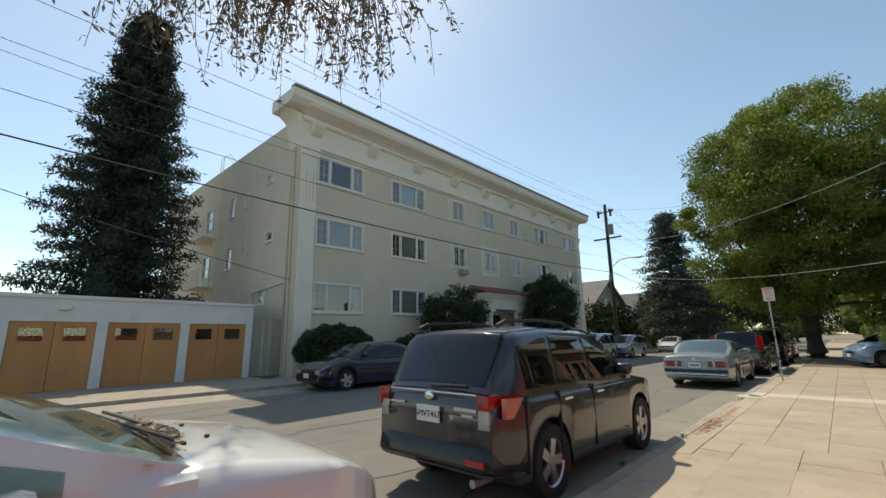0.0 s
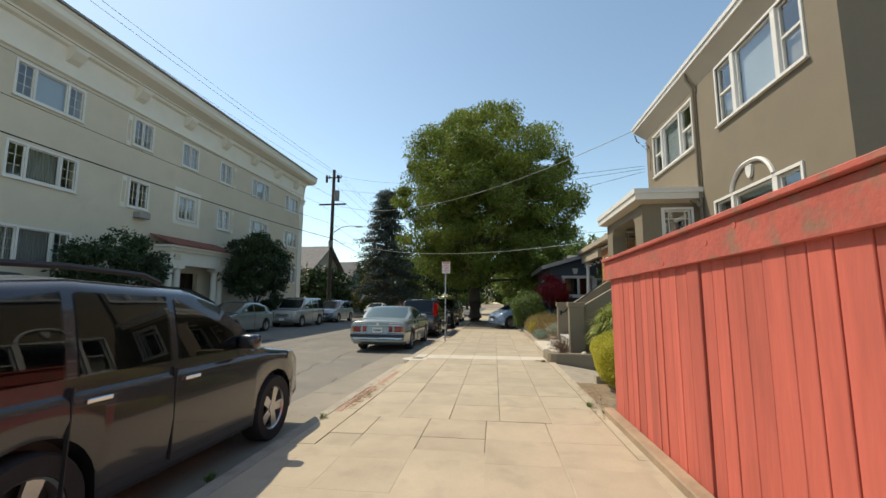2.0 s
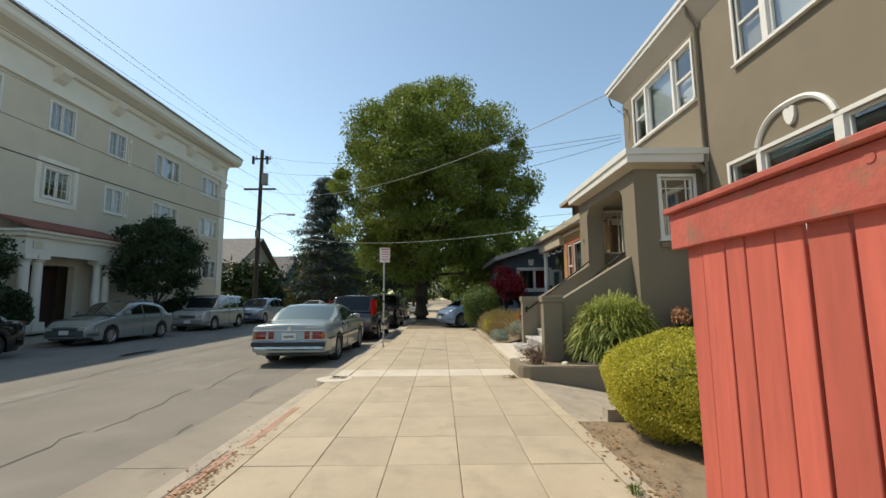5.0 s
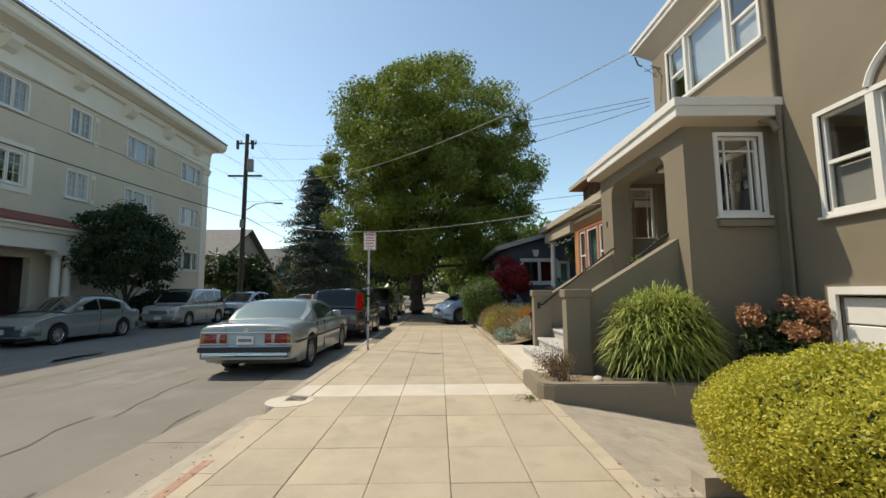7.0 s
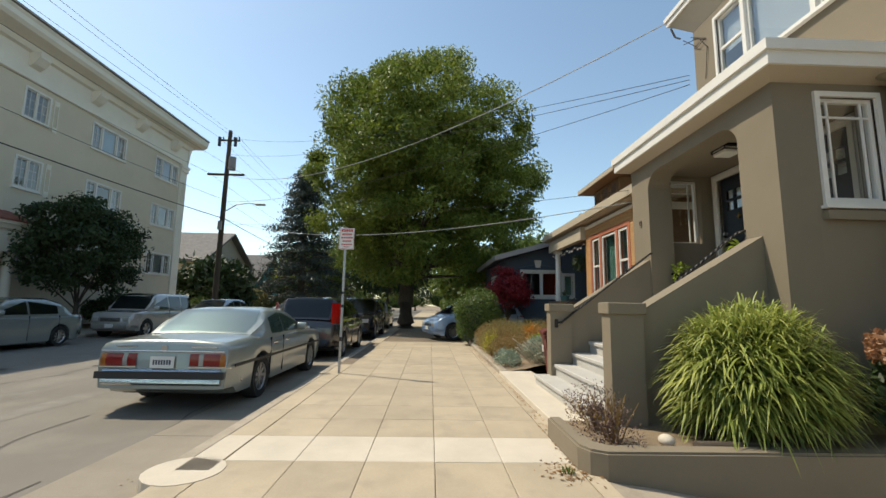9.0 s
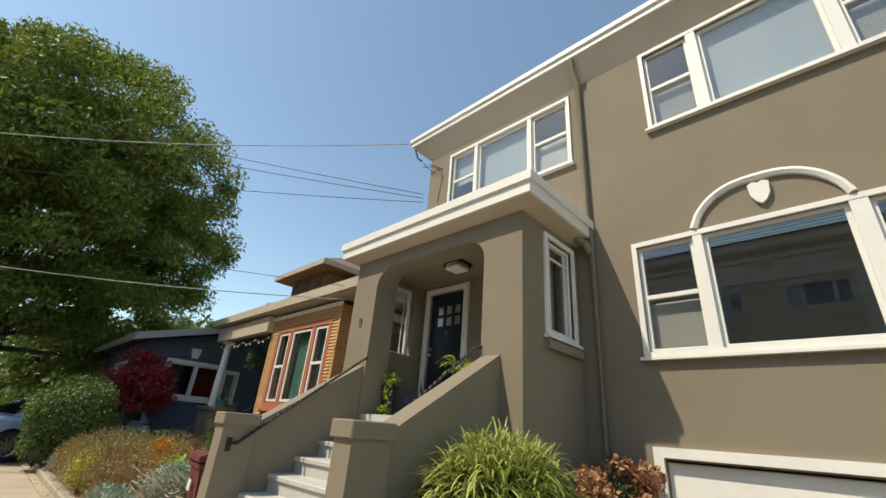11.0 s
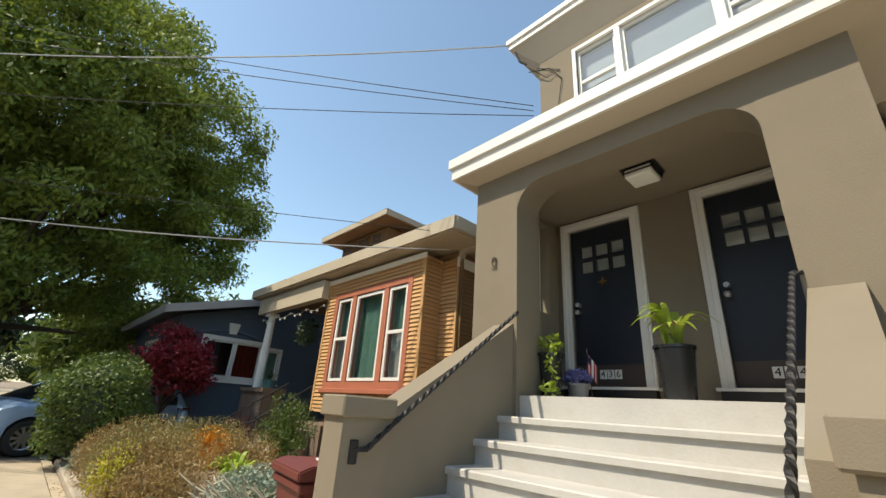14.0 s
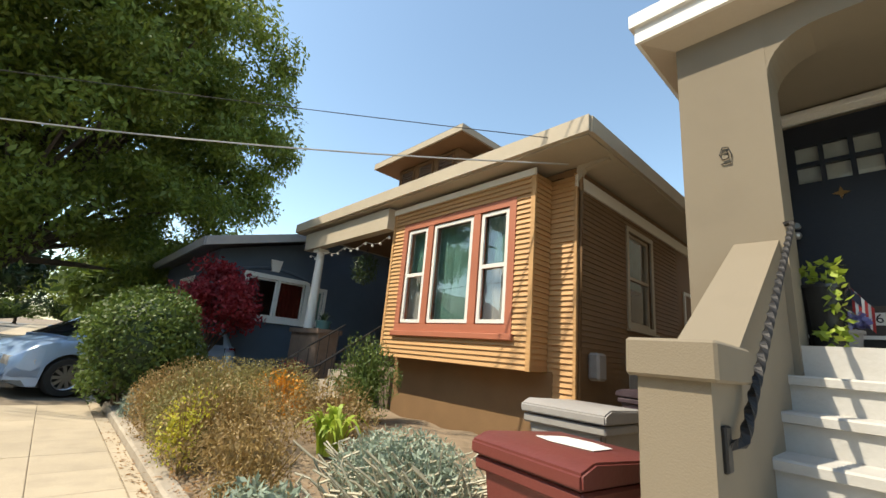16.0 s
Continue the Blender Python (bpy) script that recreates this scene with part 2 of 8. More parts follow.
def finish(bm, smooth=None):
    me = bpy.data.meshes.new("mesh")
    bmesh.ops.recalc_face_normals(bm, faces=bm.faces[:])
    bm.to_mesh(me)
    bm.free()
    if smooth is not None:
        me.polygons.foreach_set("use_smooth", [True] * len(me.polygons))
        me.set_sharp_from_angle(angle=radians(smooth))
    return me


def part(name, bm, material, parent=None, label="", world=False, smooth=None, kind=""):
    """Links a bmesh or mesh as one object, under a thing or a part. world: its points are given in the world's metres."""
    if world and parent is not None:
        top = parent
        while top.parent:
            top = top.parent
        m = Matrix.LocRotScale(top.location, top.rotation_euler, None).inverted()
        bm.transform(m)
    me = bm if isinstance(bm, bpy.types.Mesh) else finish(bm, smooth)
    if material and not me.materials:
        me.materials.append(material)
    ob = new(name, me)
    if parent is not None:
        ob.parent = parent
    return tagged(ob, label, kind=kind)


def setting(name, bm, material, label, category="", smooth=None):
    return tagged(part(name, bm, material, None, smooth=smooth), label, category or name.split("_")[0], kind="structure")


def box(bm, x0, x1, y0, y1, z0, z1, bevel=0.0, seg=1):
    m = Matrix.LocRotScale(((x0 + x1) / 2, (y0 + y1) / 2, (z0 + z1) / 2), None, (abs(x1 - x0), abs(y1 - y0), abs(z1 - z0)))
    g = bmesh.ops.create_cube(bm, size=1, matrix=m)
    if bevel:
        es = list({e for v in g["verts"] for e in v.link_edges})
        bmesh.ops.bevel(bm, geom=es, offset=bevel, segments=seg, affect="EDGES", profile=0.5)
    return bm


def boxes(*rows, bevel=0.0):
    bm = bmesh.new()
    for r in rows:
        box(bm, *r, bevel=bevel)
    return bm


def prism(bm, pts, axis, a, b):
    """Extrudes a closed outline of (u, v) along an axis from a to b. axis x: (y, z); y: (x, z); z: (x, y)."""
    def at(p, s):
        return {"x": (s, p[0], p[1]), "y": (p[0], s, p[1]), "z": (p[0], p[1], s)}[axis]
    lo, hi = [bm.verts.new(at(p, a)) for p in pts], [bm.verts.new(at(p, b)) for p in pts]
    bm.faces.new(lo)
    bm.faces.new(hi[::-1])
    n = len(pts)
    for i in range(n):
        bm.faces.new((lo[i], lo[(i + 1) % n], hi[(i + 1) % n], hi[i]))
    return bm


def cyl(bm, p0, p1, r0, r1=None, n=12, caps=True):
    p0, p1 = Vector(p0), Vector(p1)
    r1 = r0 if r1 is None else r1
    q = (p1 - p0).to_track_quat("Z", "Y").to_matrix().to_4x4()
    m = Matrix.Translation((p0 + p1) / 2) @ q
    bmesh.ops.create_cone(bm, cap_ends=caps, segments=n, radius1=r0, radius2=max(r1, 1e-4), depth=(p1 - p0).length, matrix=m)
    return bm


def tube(bm, pts, r, n=6, twist=0.0, square=False):
    """A round or twisted square bar along a line of points."""
    pts = [Vector(p) for p in pts]
    rings = []
    for i, p in enumerate(pts):
        d = (pts[min(i + 1, len(pts) - 1)] - pts[max(i - 1, 0)]).normalized()
        side = d.cross(Vector((0, 0, 1)))
        if side.length < 1e-3:
            side = Vector((1, 0, 0))
        side.normalize()
        up = side.cross(d)
        k = 4 if square else n
        rr = r[i] if isinstance(r, (list, tuple)) else r
        rings.append([bm.verts.new(p + (side * math.cos(2 * math.pi * j / k + twist * i) + up * math.sin(2 * math.pi * j / k + twist * i)) * rr) for j in range(k)])
    for a, b in zip(rings, rings[1:]):
        k = len(a)
        for j in range(k):
            bm.faces.new((a[j], a[(j + 1) % k], b[(j + 1) % k], b[j]))
    bm.faces.new(rings[0])
    bm.faces.new(rings[-1][::-1])
    return bm


def ring(bm, x0, x1, z0, z1, y0, y1, t, tb=None):
    """A frame of four bars in the x-z plane, butted end to end."""
    tb = t if tb is None else tb
    box(bm, x0, x0 + t, y0, y1, z0, z1)
    box(bm, x1 - t, x1, y0, y1, z0, z1)
    box(bm, x0 + t, x1 - t, y0, y1, z1 - t, z1)
    box(bm, x0 + t, x1 - t, y0, y1, z0, z0 + tb)
    return bm


def wall(bm, u0, u1, z0, z1, depth, holes=(), m=Matrix()):
    """A wall in local x-z with its outer face at y = 0 and its back at y = -depth, with openings right through; m places it."""
    us = sorted({u0, u1, *[v for h in holes for v in h[:2]]})
    zs = sorted({z0, z1, *[v for h in holes for v in h[2:]]})
    us, zs = [u for u in us if u0 <= u <= u1], [z for z in zs if z0 <= z <= z1]
    solid = {}
    for i in range(len(us) - 1):
        for j in range(len(zs) - 1):
            cu, cz = (us[i] + us[i + 1]) / 2, (zs[j] + zs[j + 1]) / 2
            solid[i, j] = not any(h[0] < cu < h[1] and h[2] < cz < h[3] for h in holes)
    cache = {}
    def v(i, j, k):
        if (i, j, k) not in cache:
            cache[i, j, k] = bm.verts.new(m @ Vector((us[i], -depth * k, zs[j])))
        return cache[i, j, k]
    for (i, j), s in solid.items():
        if not s:
            continue
        bm.faces.new((v(i, j, 0), v(i + 1, j, 0), v(i + 1, j + 1, 0), v(i, j + 1, 0)))
        bm.faces.new((v(i, j, 1), v(i, j + 1, 1), v(i + 1, j + 1, 1), v(i + 1, j, 1)))
        for di, dj, a, b in ((-1, 0, (i, j), (i, j + 1)), (1, 0, (i + 1, j), (i + 1, j + 1)), (0, -1, (i, j), (i + 1, j)), (0, 1, (i, j + 1), (i + 1, j + 1))):
            if not solid.get((i + di, j + dj), False):
                bm.faces.new((v(*a, 0), v(*b, 0), v(*b, 1), v(*a, 1)))
    return bm


def sheet(x0, x1, y, z0, z1):
    bm = bmesh.new()
    bm.faces.new([bm.verts.new(p) for p in ((x0, y, z0), (x1, y, z0), (x1, y, z1), (x0, y, z1))])
    return bm


def window(parent, m, w, h, bays, trim=WHITE, case=0.09, frame_t=0.045, sill=True, glass=GLASS, name="window", label=""):
    """A window in an opening w wide and h high whose lower middle is at m's origin, with +y outwards. bays: (from, to, kind, curtain), kind fixed,
    hung, or grid3x2 for a leaf with muntins."""
    bm = bmesh.new()
    if case:
        ring(bm, -w / 2 - case, w / 2 + case, -case, h + case, -0.02, 0.032, case)
    else:
        ring(bm, -w / 2, w / 2, 0, h, -0.1, 0.0, 0.02)
    bm.transform(m)
    win = part(name, bm, trim, parent, label, world=True)
    for a, b in zip(bays, bays[1:]):
        bm = boxes((a[1], b[0], -0.10, 0.026, 0.0, h))
        bm.transform(m)
        part("mullion", bm, trim, win, world=True)
    if sill:
        bm = boxes((-w / 2 - case - 0.03, w / 2 + case + 0.03, -0.02, 0.075, -case - 0.035, -case))
        bm.transform(m)
        part("sill", bm, trim, win, world=True)
    for u0, u1, kind, curtain in bays:
        bm = bmesh.new()
        t = frame_t
        ring(bm, u0, u1, 0.0, h, -0.085, -0.03, t)
        if kind == "hung":
            box(bm, u0 + t, u1 - t, -0.075, -0.022, h * 0.5 - 0.025, h * 0.5 + 0.025)
        if kind.startswith("grid"):
            nz, nu = int(kind[4]), int(kind[6])
            for k in range(1, nz):
                z = t + (h - 2 * t) * k / nz
                box(bm, u0 + t, u1 - t, -0.068, -0.042, z - 0.011, z + 0.011)
            for k in range(1, nu):
                u = u0 + t + (u1 - u0 - 2 * t) * k / nu
                box(bm, u - 0.011, u + 0.011, -0.07, -0.04, t, h - t)
        bm.transform(m)
        part("sash", bm, trim, win, world=True)
        bm = sheet(u0 + t, u1 - t, -0.055, t, h - t)
        bm.transform(m)
        pane = part("pane", bm, glass, win, world=True)
        pane.visible_shadow = False
        for kindc, frac0, frac1, cm in (curtain if isinstance(curtain, list) else [curtain] if curtain else []):
            bm = bmesh.new()
            if kindc == "blind":
                n = max(4, int((frac1 - frac0) * h / 0.028))
                for k in range(n):
                    z = h * frac0 + (frac1 - frac0) * h * k / n
                    prism(bm, [(-0.139, z), (-0.136, z), (-0.144, z + 0.029), (-0.147, z + 0.029)], "x", u0 + 0.02, u1 - 0.02)
            else:
                n = max(8, int((u1 - u0) / 0.035))
                vs = []
                for k in range(n + 1):
                    u = u0 + (u1 - u0) * k / n
                    y = -0.17 + 0.022 * math.sin(k * 2.1) + 0.008 * math.sin(k * 0.7)
                    vs.append((bm.verts.new((u, y, h * frac0)), bm.verts.new((u, y, h * frac1))))
                for a, b in zip(vs, vs[1:]):
                    bm.faces.new((a[0], b[0], b[1], a[1]))
                bmesh.ops.solidify(bm, geom=bm.faces[:], thickness=0.006)
            bm.transform(m)
            part("blind" if kindc == "blind" else "curtain", bm, cm, win, world=True)
    return win


def letters(text, size, m, material, parent, name="number", depth=0.002):
    """Raised writing in the built-in font, centred at m, in its x-z plane and read from +y."""
    cu = bpy.data.curves.new("text", "FONT")
    cu.body, cu.size, cu.extrude, cu.align_x, cu.align_y = text, size, depth, "CENTER", "CENTER"
    cu.resolution_u = 2
    ob = bpy.data.objects.new("text", cu)
    me = bpy.data.meshes.new_from_object(ob)
    bpy.data.objects.remove(ob)
    me.transform(m @ Matrix(((-1, 0, 0, 0), (0, 0, 1, 0), (0, 1, 0, 0), (0, 0, 0, 1))))
    bm = bmesh.new()
    bm.from_mesh(me)
    return part(name, bm, material, parent, world=True)


# ---- ground, road and pavements ----
DX0, DX1, DY0, DY1 = 9.85, 12.2, -5.9, -1.75     # the sunken driveway
bm = bmesh.new()
xs, ys = [-2500, DX0, DX1, 2500], [-2500, DY0, DY1, 2500]
for i in range(3):
    for j in range(3):
        if (i, j) != (1, 1):
            bm.faces.new([bm.verts.new((x, y, -0.17)) for x, y in ((xs[i], ys[j]), (xs[i + 1], ys[j]), (xs[i + 1], ys[j + 1]), (xs[i], ys[j + 1]))])
setting("ground", bm, SOIL, "dry bare earth reaching out under the whole street", "ground")

setting("road", boxes((-60, 160, 1.75, 13.25, -0.6, -0.13)), ASPHALT, "worn grey-brown asphalt street with patched cracks", "road")
bm = bmesh.new()
random.seed(5)
for y, x0, x1 in ((3.9, -6, 26), (6.9, -20, 40), (10.9, -10, 30), (2.74, -8, 26)):
    x = x0
    while x < x1:
        n = 10
        pts = [(x + k * 0.25, y + random.uniform(-0.05, 0.05) + 0.12 * math.sin((x + k) * 0.4)) for k in range(n)]
        for a, b in zip(pts, pts[1:]):
            w = random.uniform(0.008, 0.02)
            bm.faces.new([bm.verts.new(p) for p in ((a[0], a[1] - w, -0.126), (b[0], b[1] - w, -0.126), (b[0], b[1] + w, -0.126), (a[0], a[1] + w, -0.126))])
        x += 2.25 + random.choice((0, 0, 1.2))
setting("road_crack", bm, mat("tar_crack", (0.105, 0.095, 0.08), 0.9, var=0.2), "dark tar-filled cracks running along the asphalt street", "crack")
bm = bmesh.new()
random.seed(8)
for _ in range(9):
    cx, cy, r = random.uniform(5, 24), random.uniform(4.5, 9), random.uniform(0.25, 0.8)
    bm.faces.new([bm.verts.new((cx + r * 2 * math.cos(a) * random.uniform(.6, 1.2), cy + r * 0.35 * math.sin(a) * random.uniform(.6, 1.2), -0.1275)) for a in [k * math.pi / 7 for k in range(14)]])
setting("road_patch", bm, mat("pale_road_patch", (0.20, 0.185, 0.16), 0.9, var=0.2, scale=4), "pale worn patches on the asphalt street", "patch")

setting("pavement_base", boxes((-60, 160, -1.75, 1.70, -0.5, -0.014)), JOINT, "soil-dark bed under the pavement slabs", "pavement")
setting("kerb_near", boxes((-60, 8.9, 1.70, 1.86, -0.5, 0.0), (12.25, 160, 1.70, 1.86, -0.5, 0.0), bevel=0.02), KERB, "worn concrete kerb along the pavement", "kerb")
bm = boxes((9.0, 10.4, 1.56, 1.66, -0.06, 0.004), (7.2, 8.85, 1.60, 1.70, -0.3, 0.006), bevel=0.01)
setting("kerb_paint", bm, RED_KERB, "crumbling faded red kerb edge beside the driveway", "kerb")
bm = bmesh.new()
prism(bm, [(1.42, -0.4), (2.02, -0.4), (2.02, -0.112), (1.70, -0.05), (1.42, -0.002)], "x", 8.9, 12.0)
setting("driveway_apron", bm, KERB, "sloping concrete apron across the kerb", "apron")
bm = bmesh.new()
cyl(bm, (12.30, 1.62, -0.3), (12.30, 1.62, 0.006), 0.30, n=20)
box(bm, 12.30, 13.2, 1.43, 1.70, -0.3, 0.006)
setting("kerb_return", bm, PALE_SLAB, "rounded pale kerb return beside the driveway apron", "kerb")

bm = bmesh.new()
n = 10
prev = None
for k in range(n + 1):
    y = DY1 + (DY0 - DY1) * k / n
    z = -0.02 - 0.78 * (k / n) ** 1.15
    cur = (bm.verts.new((DX0, y, z)), bm.verts.new((DX1, y, z)))
    if prev:
        bm.faces.new((prev[0], prev[1], cur[1], cur[0]))
    prev = cur
setting("driveway", bm, KERB, "grey concrete driveway sloping down to the garage", "driveway", smooth=60)
setting("driveway_wall", boxes((DX0 - 0.16, DX0, DY0, DY1 - 0.35, -1.2, 0.12), (DX0 - 0.16, DX0, DY1 - 0.35, DY1 + 0.002, -1.2, -0.004)), KERB, "low concrete wall beside the driveway", "wall")
setting("yard_near", boxes((-40, 7.63, -30, -1.95, -0.5, -0.01), (7.63, DX0 - 0.16, -30, -1.752, -0.5, -0.006)), SOIL, "dry earth yard behind the red fence", "yard")
bm = bmesh.new()
for k in range(34):
    x = -20 + k * 2.4
    box(bm, x, x + 2.39, 1.862, 2.70, -0.3, -0.122)
setting("gutter", bm, mat("gutter_concrete", (0.27, 0.235, 0.185), 0.9, var=0.18, scale=0.9, fine=60, bump=0.4, spot=(0.19, 0.165, 0.13), spot_amt=0.7), "stained concrete gutter between the kerb and the asphalt", "gutter")
setting("far_pavement", boxes((-60, 160, 13.45, 16.2, -0.5, 0.0)), KERB, "grey concrete pavement across the street", "pavement")
setting("far_kerb", boxes((-60, -2, 13.25, 13.45, -0.5, 0.0), (7.6, 160, 13.25, 13.45, -0.5, 0.0), bevel=0.02), KERB, "concrete kerb across the street", "kerb")
bm = bmesh.new()
prism(bm, [(12.2, -0.128), (17.9, 0.01), (17.9, -0.4), (12.2, -0.4)], "x", -8, 7.6)
setting("garage_forecourt", bm, KERB, "concrete forecourt rising to the garages", "driveway")

# ---- the taupe stucco duplex ----
W = -5.57
house = thing("stucco_house", (12.4, W, 0), 0, "two-storey taupe stucco duplex with white trim and a raised porch", "house")
front = Matrix.Translation((0, W, 0))
A, B, C = (13.07, 15.70, 5.52, 6.78), (9.10, 11.80, 5.55, 6.88), (9.45, 12.22, 2.42, 3.76)
GAR = (9.95, 12.2, -0.85, 1.30)
D1, D2 = (15.145, 15.965, 1.735, 3.72), (13.54, 14.36, 1.735, 3.72)
bm = bmesh.new()
wall(bm, 8.4, 16.36, -1.0, 7.0, 0.2, (A, B, C, GAR, D1, D2), front)
part("front_wall", bm, STUCCO, house, world=True)
bm = bmesh.new()
wall(bm, -15.0, W - 0.2, -1.0, 7.0, 0.2, ((-9.0, -7.6, 5.5, 6.8), (-8.6, -7.4, 2.6, 3.9)), Matrix(((0, 1, 0, 8.4), (1, 0, 0, 0), (0, 0, 1, 0), (0, 0, 0, 1))) @ Matrix.Diagonal((1, -1, 1, 1)))
part("side_wall", bm, STUCCO, house, world=True)
for zz, kk in ((5.5, -8.3), (2.6, -8.0)):
    window(house, pose(8.4, kk, zz, 0, 0, 90), 1.2, 1.25, [(-0.6, 0.6, "hung", ("blind", 0, 1, BLIND))])
part("back_wall", boxes((16.16, 16.36, -15.0, W - 0.2, -1.0, 7.0), (8.6, 16.16, -15.0, -14.8, -1.0, 7.0)), STUCCO, house, world=True)
part("floor_slab", boxes((8.6, 16.16, -14.8, W - 0.2, 4.4, 4.6), (8.6, 16.16, -14.8, W - 0.2, 1.35, 1.5), (8.6, 16.16, -9.0, -8.9, 1.5, 7.0)), INTERIOR, house, world=True)
# cornice: a sloping beige cove under a white fascia, and the flat roof
def cornice(x0, x1, y0, y1, z0, out, rise, fascia, sideout):
    """The cove and the fascia that run round three sides of a flat roof."""
    b1, b2 = bmesh.new(), bmesh.new()
    lo = [(x0, y1), (x0, y0), (x1, y0), (x1, y1)]
    hi = [(x0 - sideout, y1), (x0 - sideout, y0 + out), (x1 + sideout, y0 + out), (x1 + sideout, y1)]
    f = [(x0 - sideout - 0.03, y1), (x0 - sideout - 0.03, y0 + out + 0.03), (x1 + sideout + 0.03, y0 + out + 0.03), (x1 + sideout + 0.03, y1)]
    for i in range(3):
        a, b, c, d = (*lo[i], z0), (*lo[i + 1], z0), (*hi[i + 1], z0 + rise), (*hi[i], z0 + rise)
        b1.faces.new([b1.verts.new(p) for p in (a, b, c, d)])
        for za, zb, grow in ((z0 + rise, z0 + rise + fascia * 0.55, 0.0), (z0 + rise + fascia * 0.55, z0 + rise + fascia, 0.035)):
            q = [(p[0] + (math.copysign(grow, p[0] - (x0 + x1) / 2)), p[1] + (grow if k in (1, 2) else 0)) for k, p in enumerate(f)]
            b2.faces.new([b2.verts.new(p) for p in ((*q[i], za), (*q[i + 1], za), (*q[i + 1], zb), (*q[i], zb))])
            inner = [(hi[k][0], hi[k][1]) for k in (i, i + 1)]
            b2.faces.new([b2.verts.new(p) for p in ((*q[i], za), (*q[i + 1], za), (*inner[1], za), (*inner[0], za))])
    top = z0 + rise + fascia
    b2.faces.new([b2.verts.new((*p, top)) for p in [(p[0] + math.copysign(0.035, p[0] - (x0 + x1) / 2), p[1] + (0.035 if k in (1, 2) else 0)) for k, p in enumerate(f)]])
    return b1, b2
c1, c2 = cornice(8.4, 16.36, W, -15.0, 6.98, 0.24, 0.42, 0.20, 0.42)
roof = part("roof", c2, WHITE, house, "white fascia board round a flat roof", world=True)
part("cove", c1, EAVE, roof, "beige sloping cove under the eave", world=True)

wa = window(house, pose(14.385, W, 5.52), 2.63, 1.26, [(-1.315, -0.62, "hung", ("blind", 0.0, 0.5, LACE)), (-0.54, 0.62, "fixed", ("blind", 0, 1, BLIND)), (0.70, 1.315, "hung", ("blind", 0.45, 1, BLIND))], case=0.055, label="white three-part window with pale blinds")
window(house, pose(10.45, W, 5.55), 2.70, 1.33, [(-1.35, -0.75, "hung", ("blind", 0.02, 0.48, SCREEN)), (-0.63, 0.63, "fixed", ("blind", 0, 1, BLIND)), (0.75, 1.35, "hung", ("blind", 0.02, 0.48, SCREEN))], case=0.055, label="white three-part window with pale blinds")
wc = window(house, pose(10.835, W, 2.42), 2.77, 1.34, [(-1.385, -0.78, "hung", ("blind", 0.02, 0.46, SCREEN)), (-0.64, 0.64, "fixed", ("blind", 0.9, 1.0, TEAL)), (0.74, 1.385, "hung", ("blind", 0.02, 0.46, SCREEN))], case=0.06, label="white three-part picture window under a plaster arch")
pts = []
for k in range(25):
    s = -1 + 2 * k / 24
    z = 3.84 + 0.46 * (1 - abs(s) ** 2.6) ** 0.75
    pts.append((10.84 + 0.70 * s, W + 0.02, z))
bm = bmesh.new()
tube(bm, pts, 0.045, n=6)
part("arch_moulding", bm, WHITE, wc, "white arched plaster moulding", world=True, smooth=50)
bm = bmesh.new()
prism(bm, [(-0.10, 0.10), (-0.05, 0.13), (0.0, 0.11), (0.05, 0.13), (0.10, 0.10), (0.09, -0.03), (0.05, -0.11), (0, -0.15), (-0.05, -0.11), (-0.09, -0.03)], "y", 0, 0.05)
bm.transform(Matrix.Translation((10.84, W, 4.10)))
part("shield_ornament", bm, WHITE, wc, "small white plaster shield", world=True)

# garage door with its white casing
bm = bmesh.new()
ring(bm, 9.87, 12.30, -0.9, 1.42, W - 0.02, W + 0.05, 0.10, 0.02)
gd = part("garage_door", bm, WHITE, house, "white panelled garage door with white casing", world=True)
for k in range(6):
    z = -0.82 + k * 0.353
    part("panel", boxes((9.97, 12.2, W - 0.10, W - 0.05, z, z + 0.335), bevel=0.012), WHITE, gd, world=True)

# downpipe
bm = bmesh.new()
tube(bm, [(12.83, W + 0.22, 7.38), (12.83, W + 0.2, 7.2), (12.83, W + 0.06, 6.95), (12.82, W + 0.06, 4.45), (12.80, W + 0.06, 4.0), (12.80, W + 0.06, -0.1)], 0.042, n=8)
part("downpipe", bm, STUCCO, house, "taupe downpipe fixed to the wall", world=True, smooth=50)
bm = bmesh.new()
tube(bm, [(12.95, W + 0.28, 4.12), (12.93, W + 0.22, 4.02), (12.86, W + 0.12, 3.95), (12.80, W + 0.08, 3.80)], 0.055, n=8)
part("gutter_outlet", bm, STUCCO, house, "curved gutter outlet under the porch roof", world=True, smooth=50)

# porch: columns, side walls with windows, ceiling, roof
F = -4.165
for x0, x1 in ((13.05, 13.62), (15.80, 16.38)):
    part("column", boxes((x0, x1, F - 0.42, F, -0.3, 4.02)), STUCCO, house, "square stucco porch column", world=True)
bm = bmesh.new()
out = [(13.62, 4.02), (13.62, 3.45)]
for k in range(9):
    a = math.pi - k * math.pi / 16
    out.append((13.62 + 0.32 + 0.32 * math.cos(a), 3.45 + 0.30 * math.sin(a)))
for k in range(9):
    a = math.pi / 2 - k * math.pi / 16
    out.append((15.80 - 0.32 + 0.32 * math.cos(a), 3.45 + 0.30 * math.sin(a)))
out += [(15.80, 4.02)]
prism(bm, out, "y", F - 0.38, F - 0.003)
part("porch_beam", bm, STUCCO, house, "stucco lintel with rounded corners", world=True)
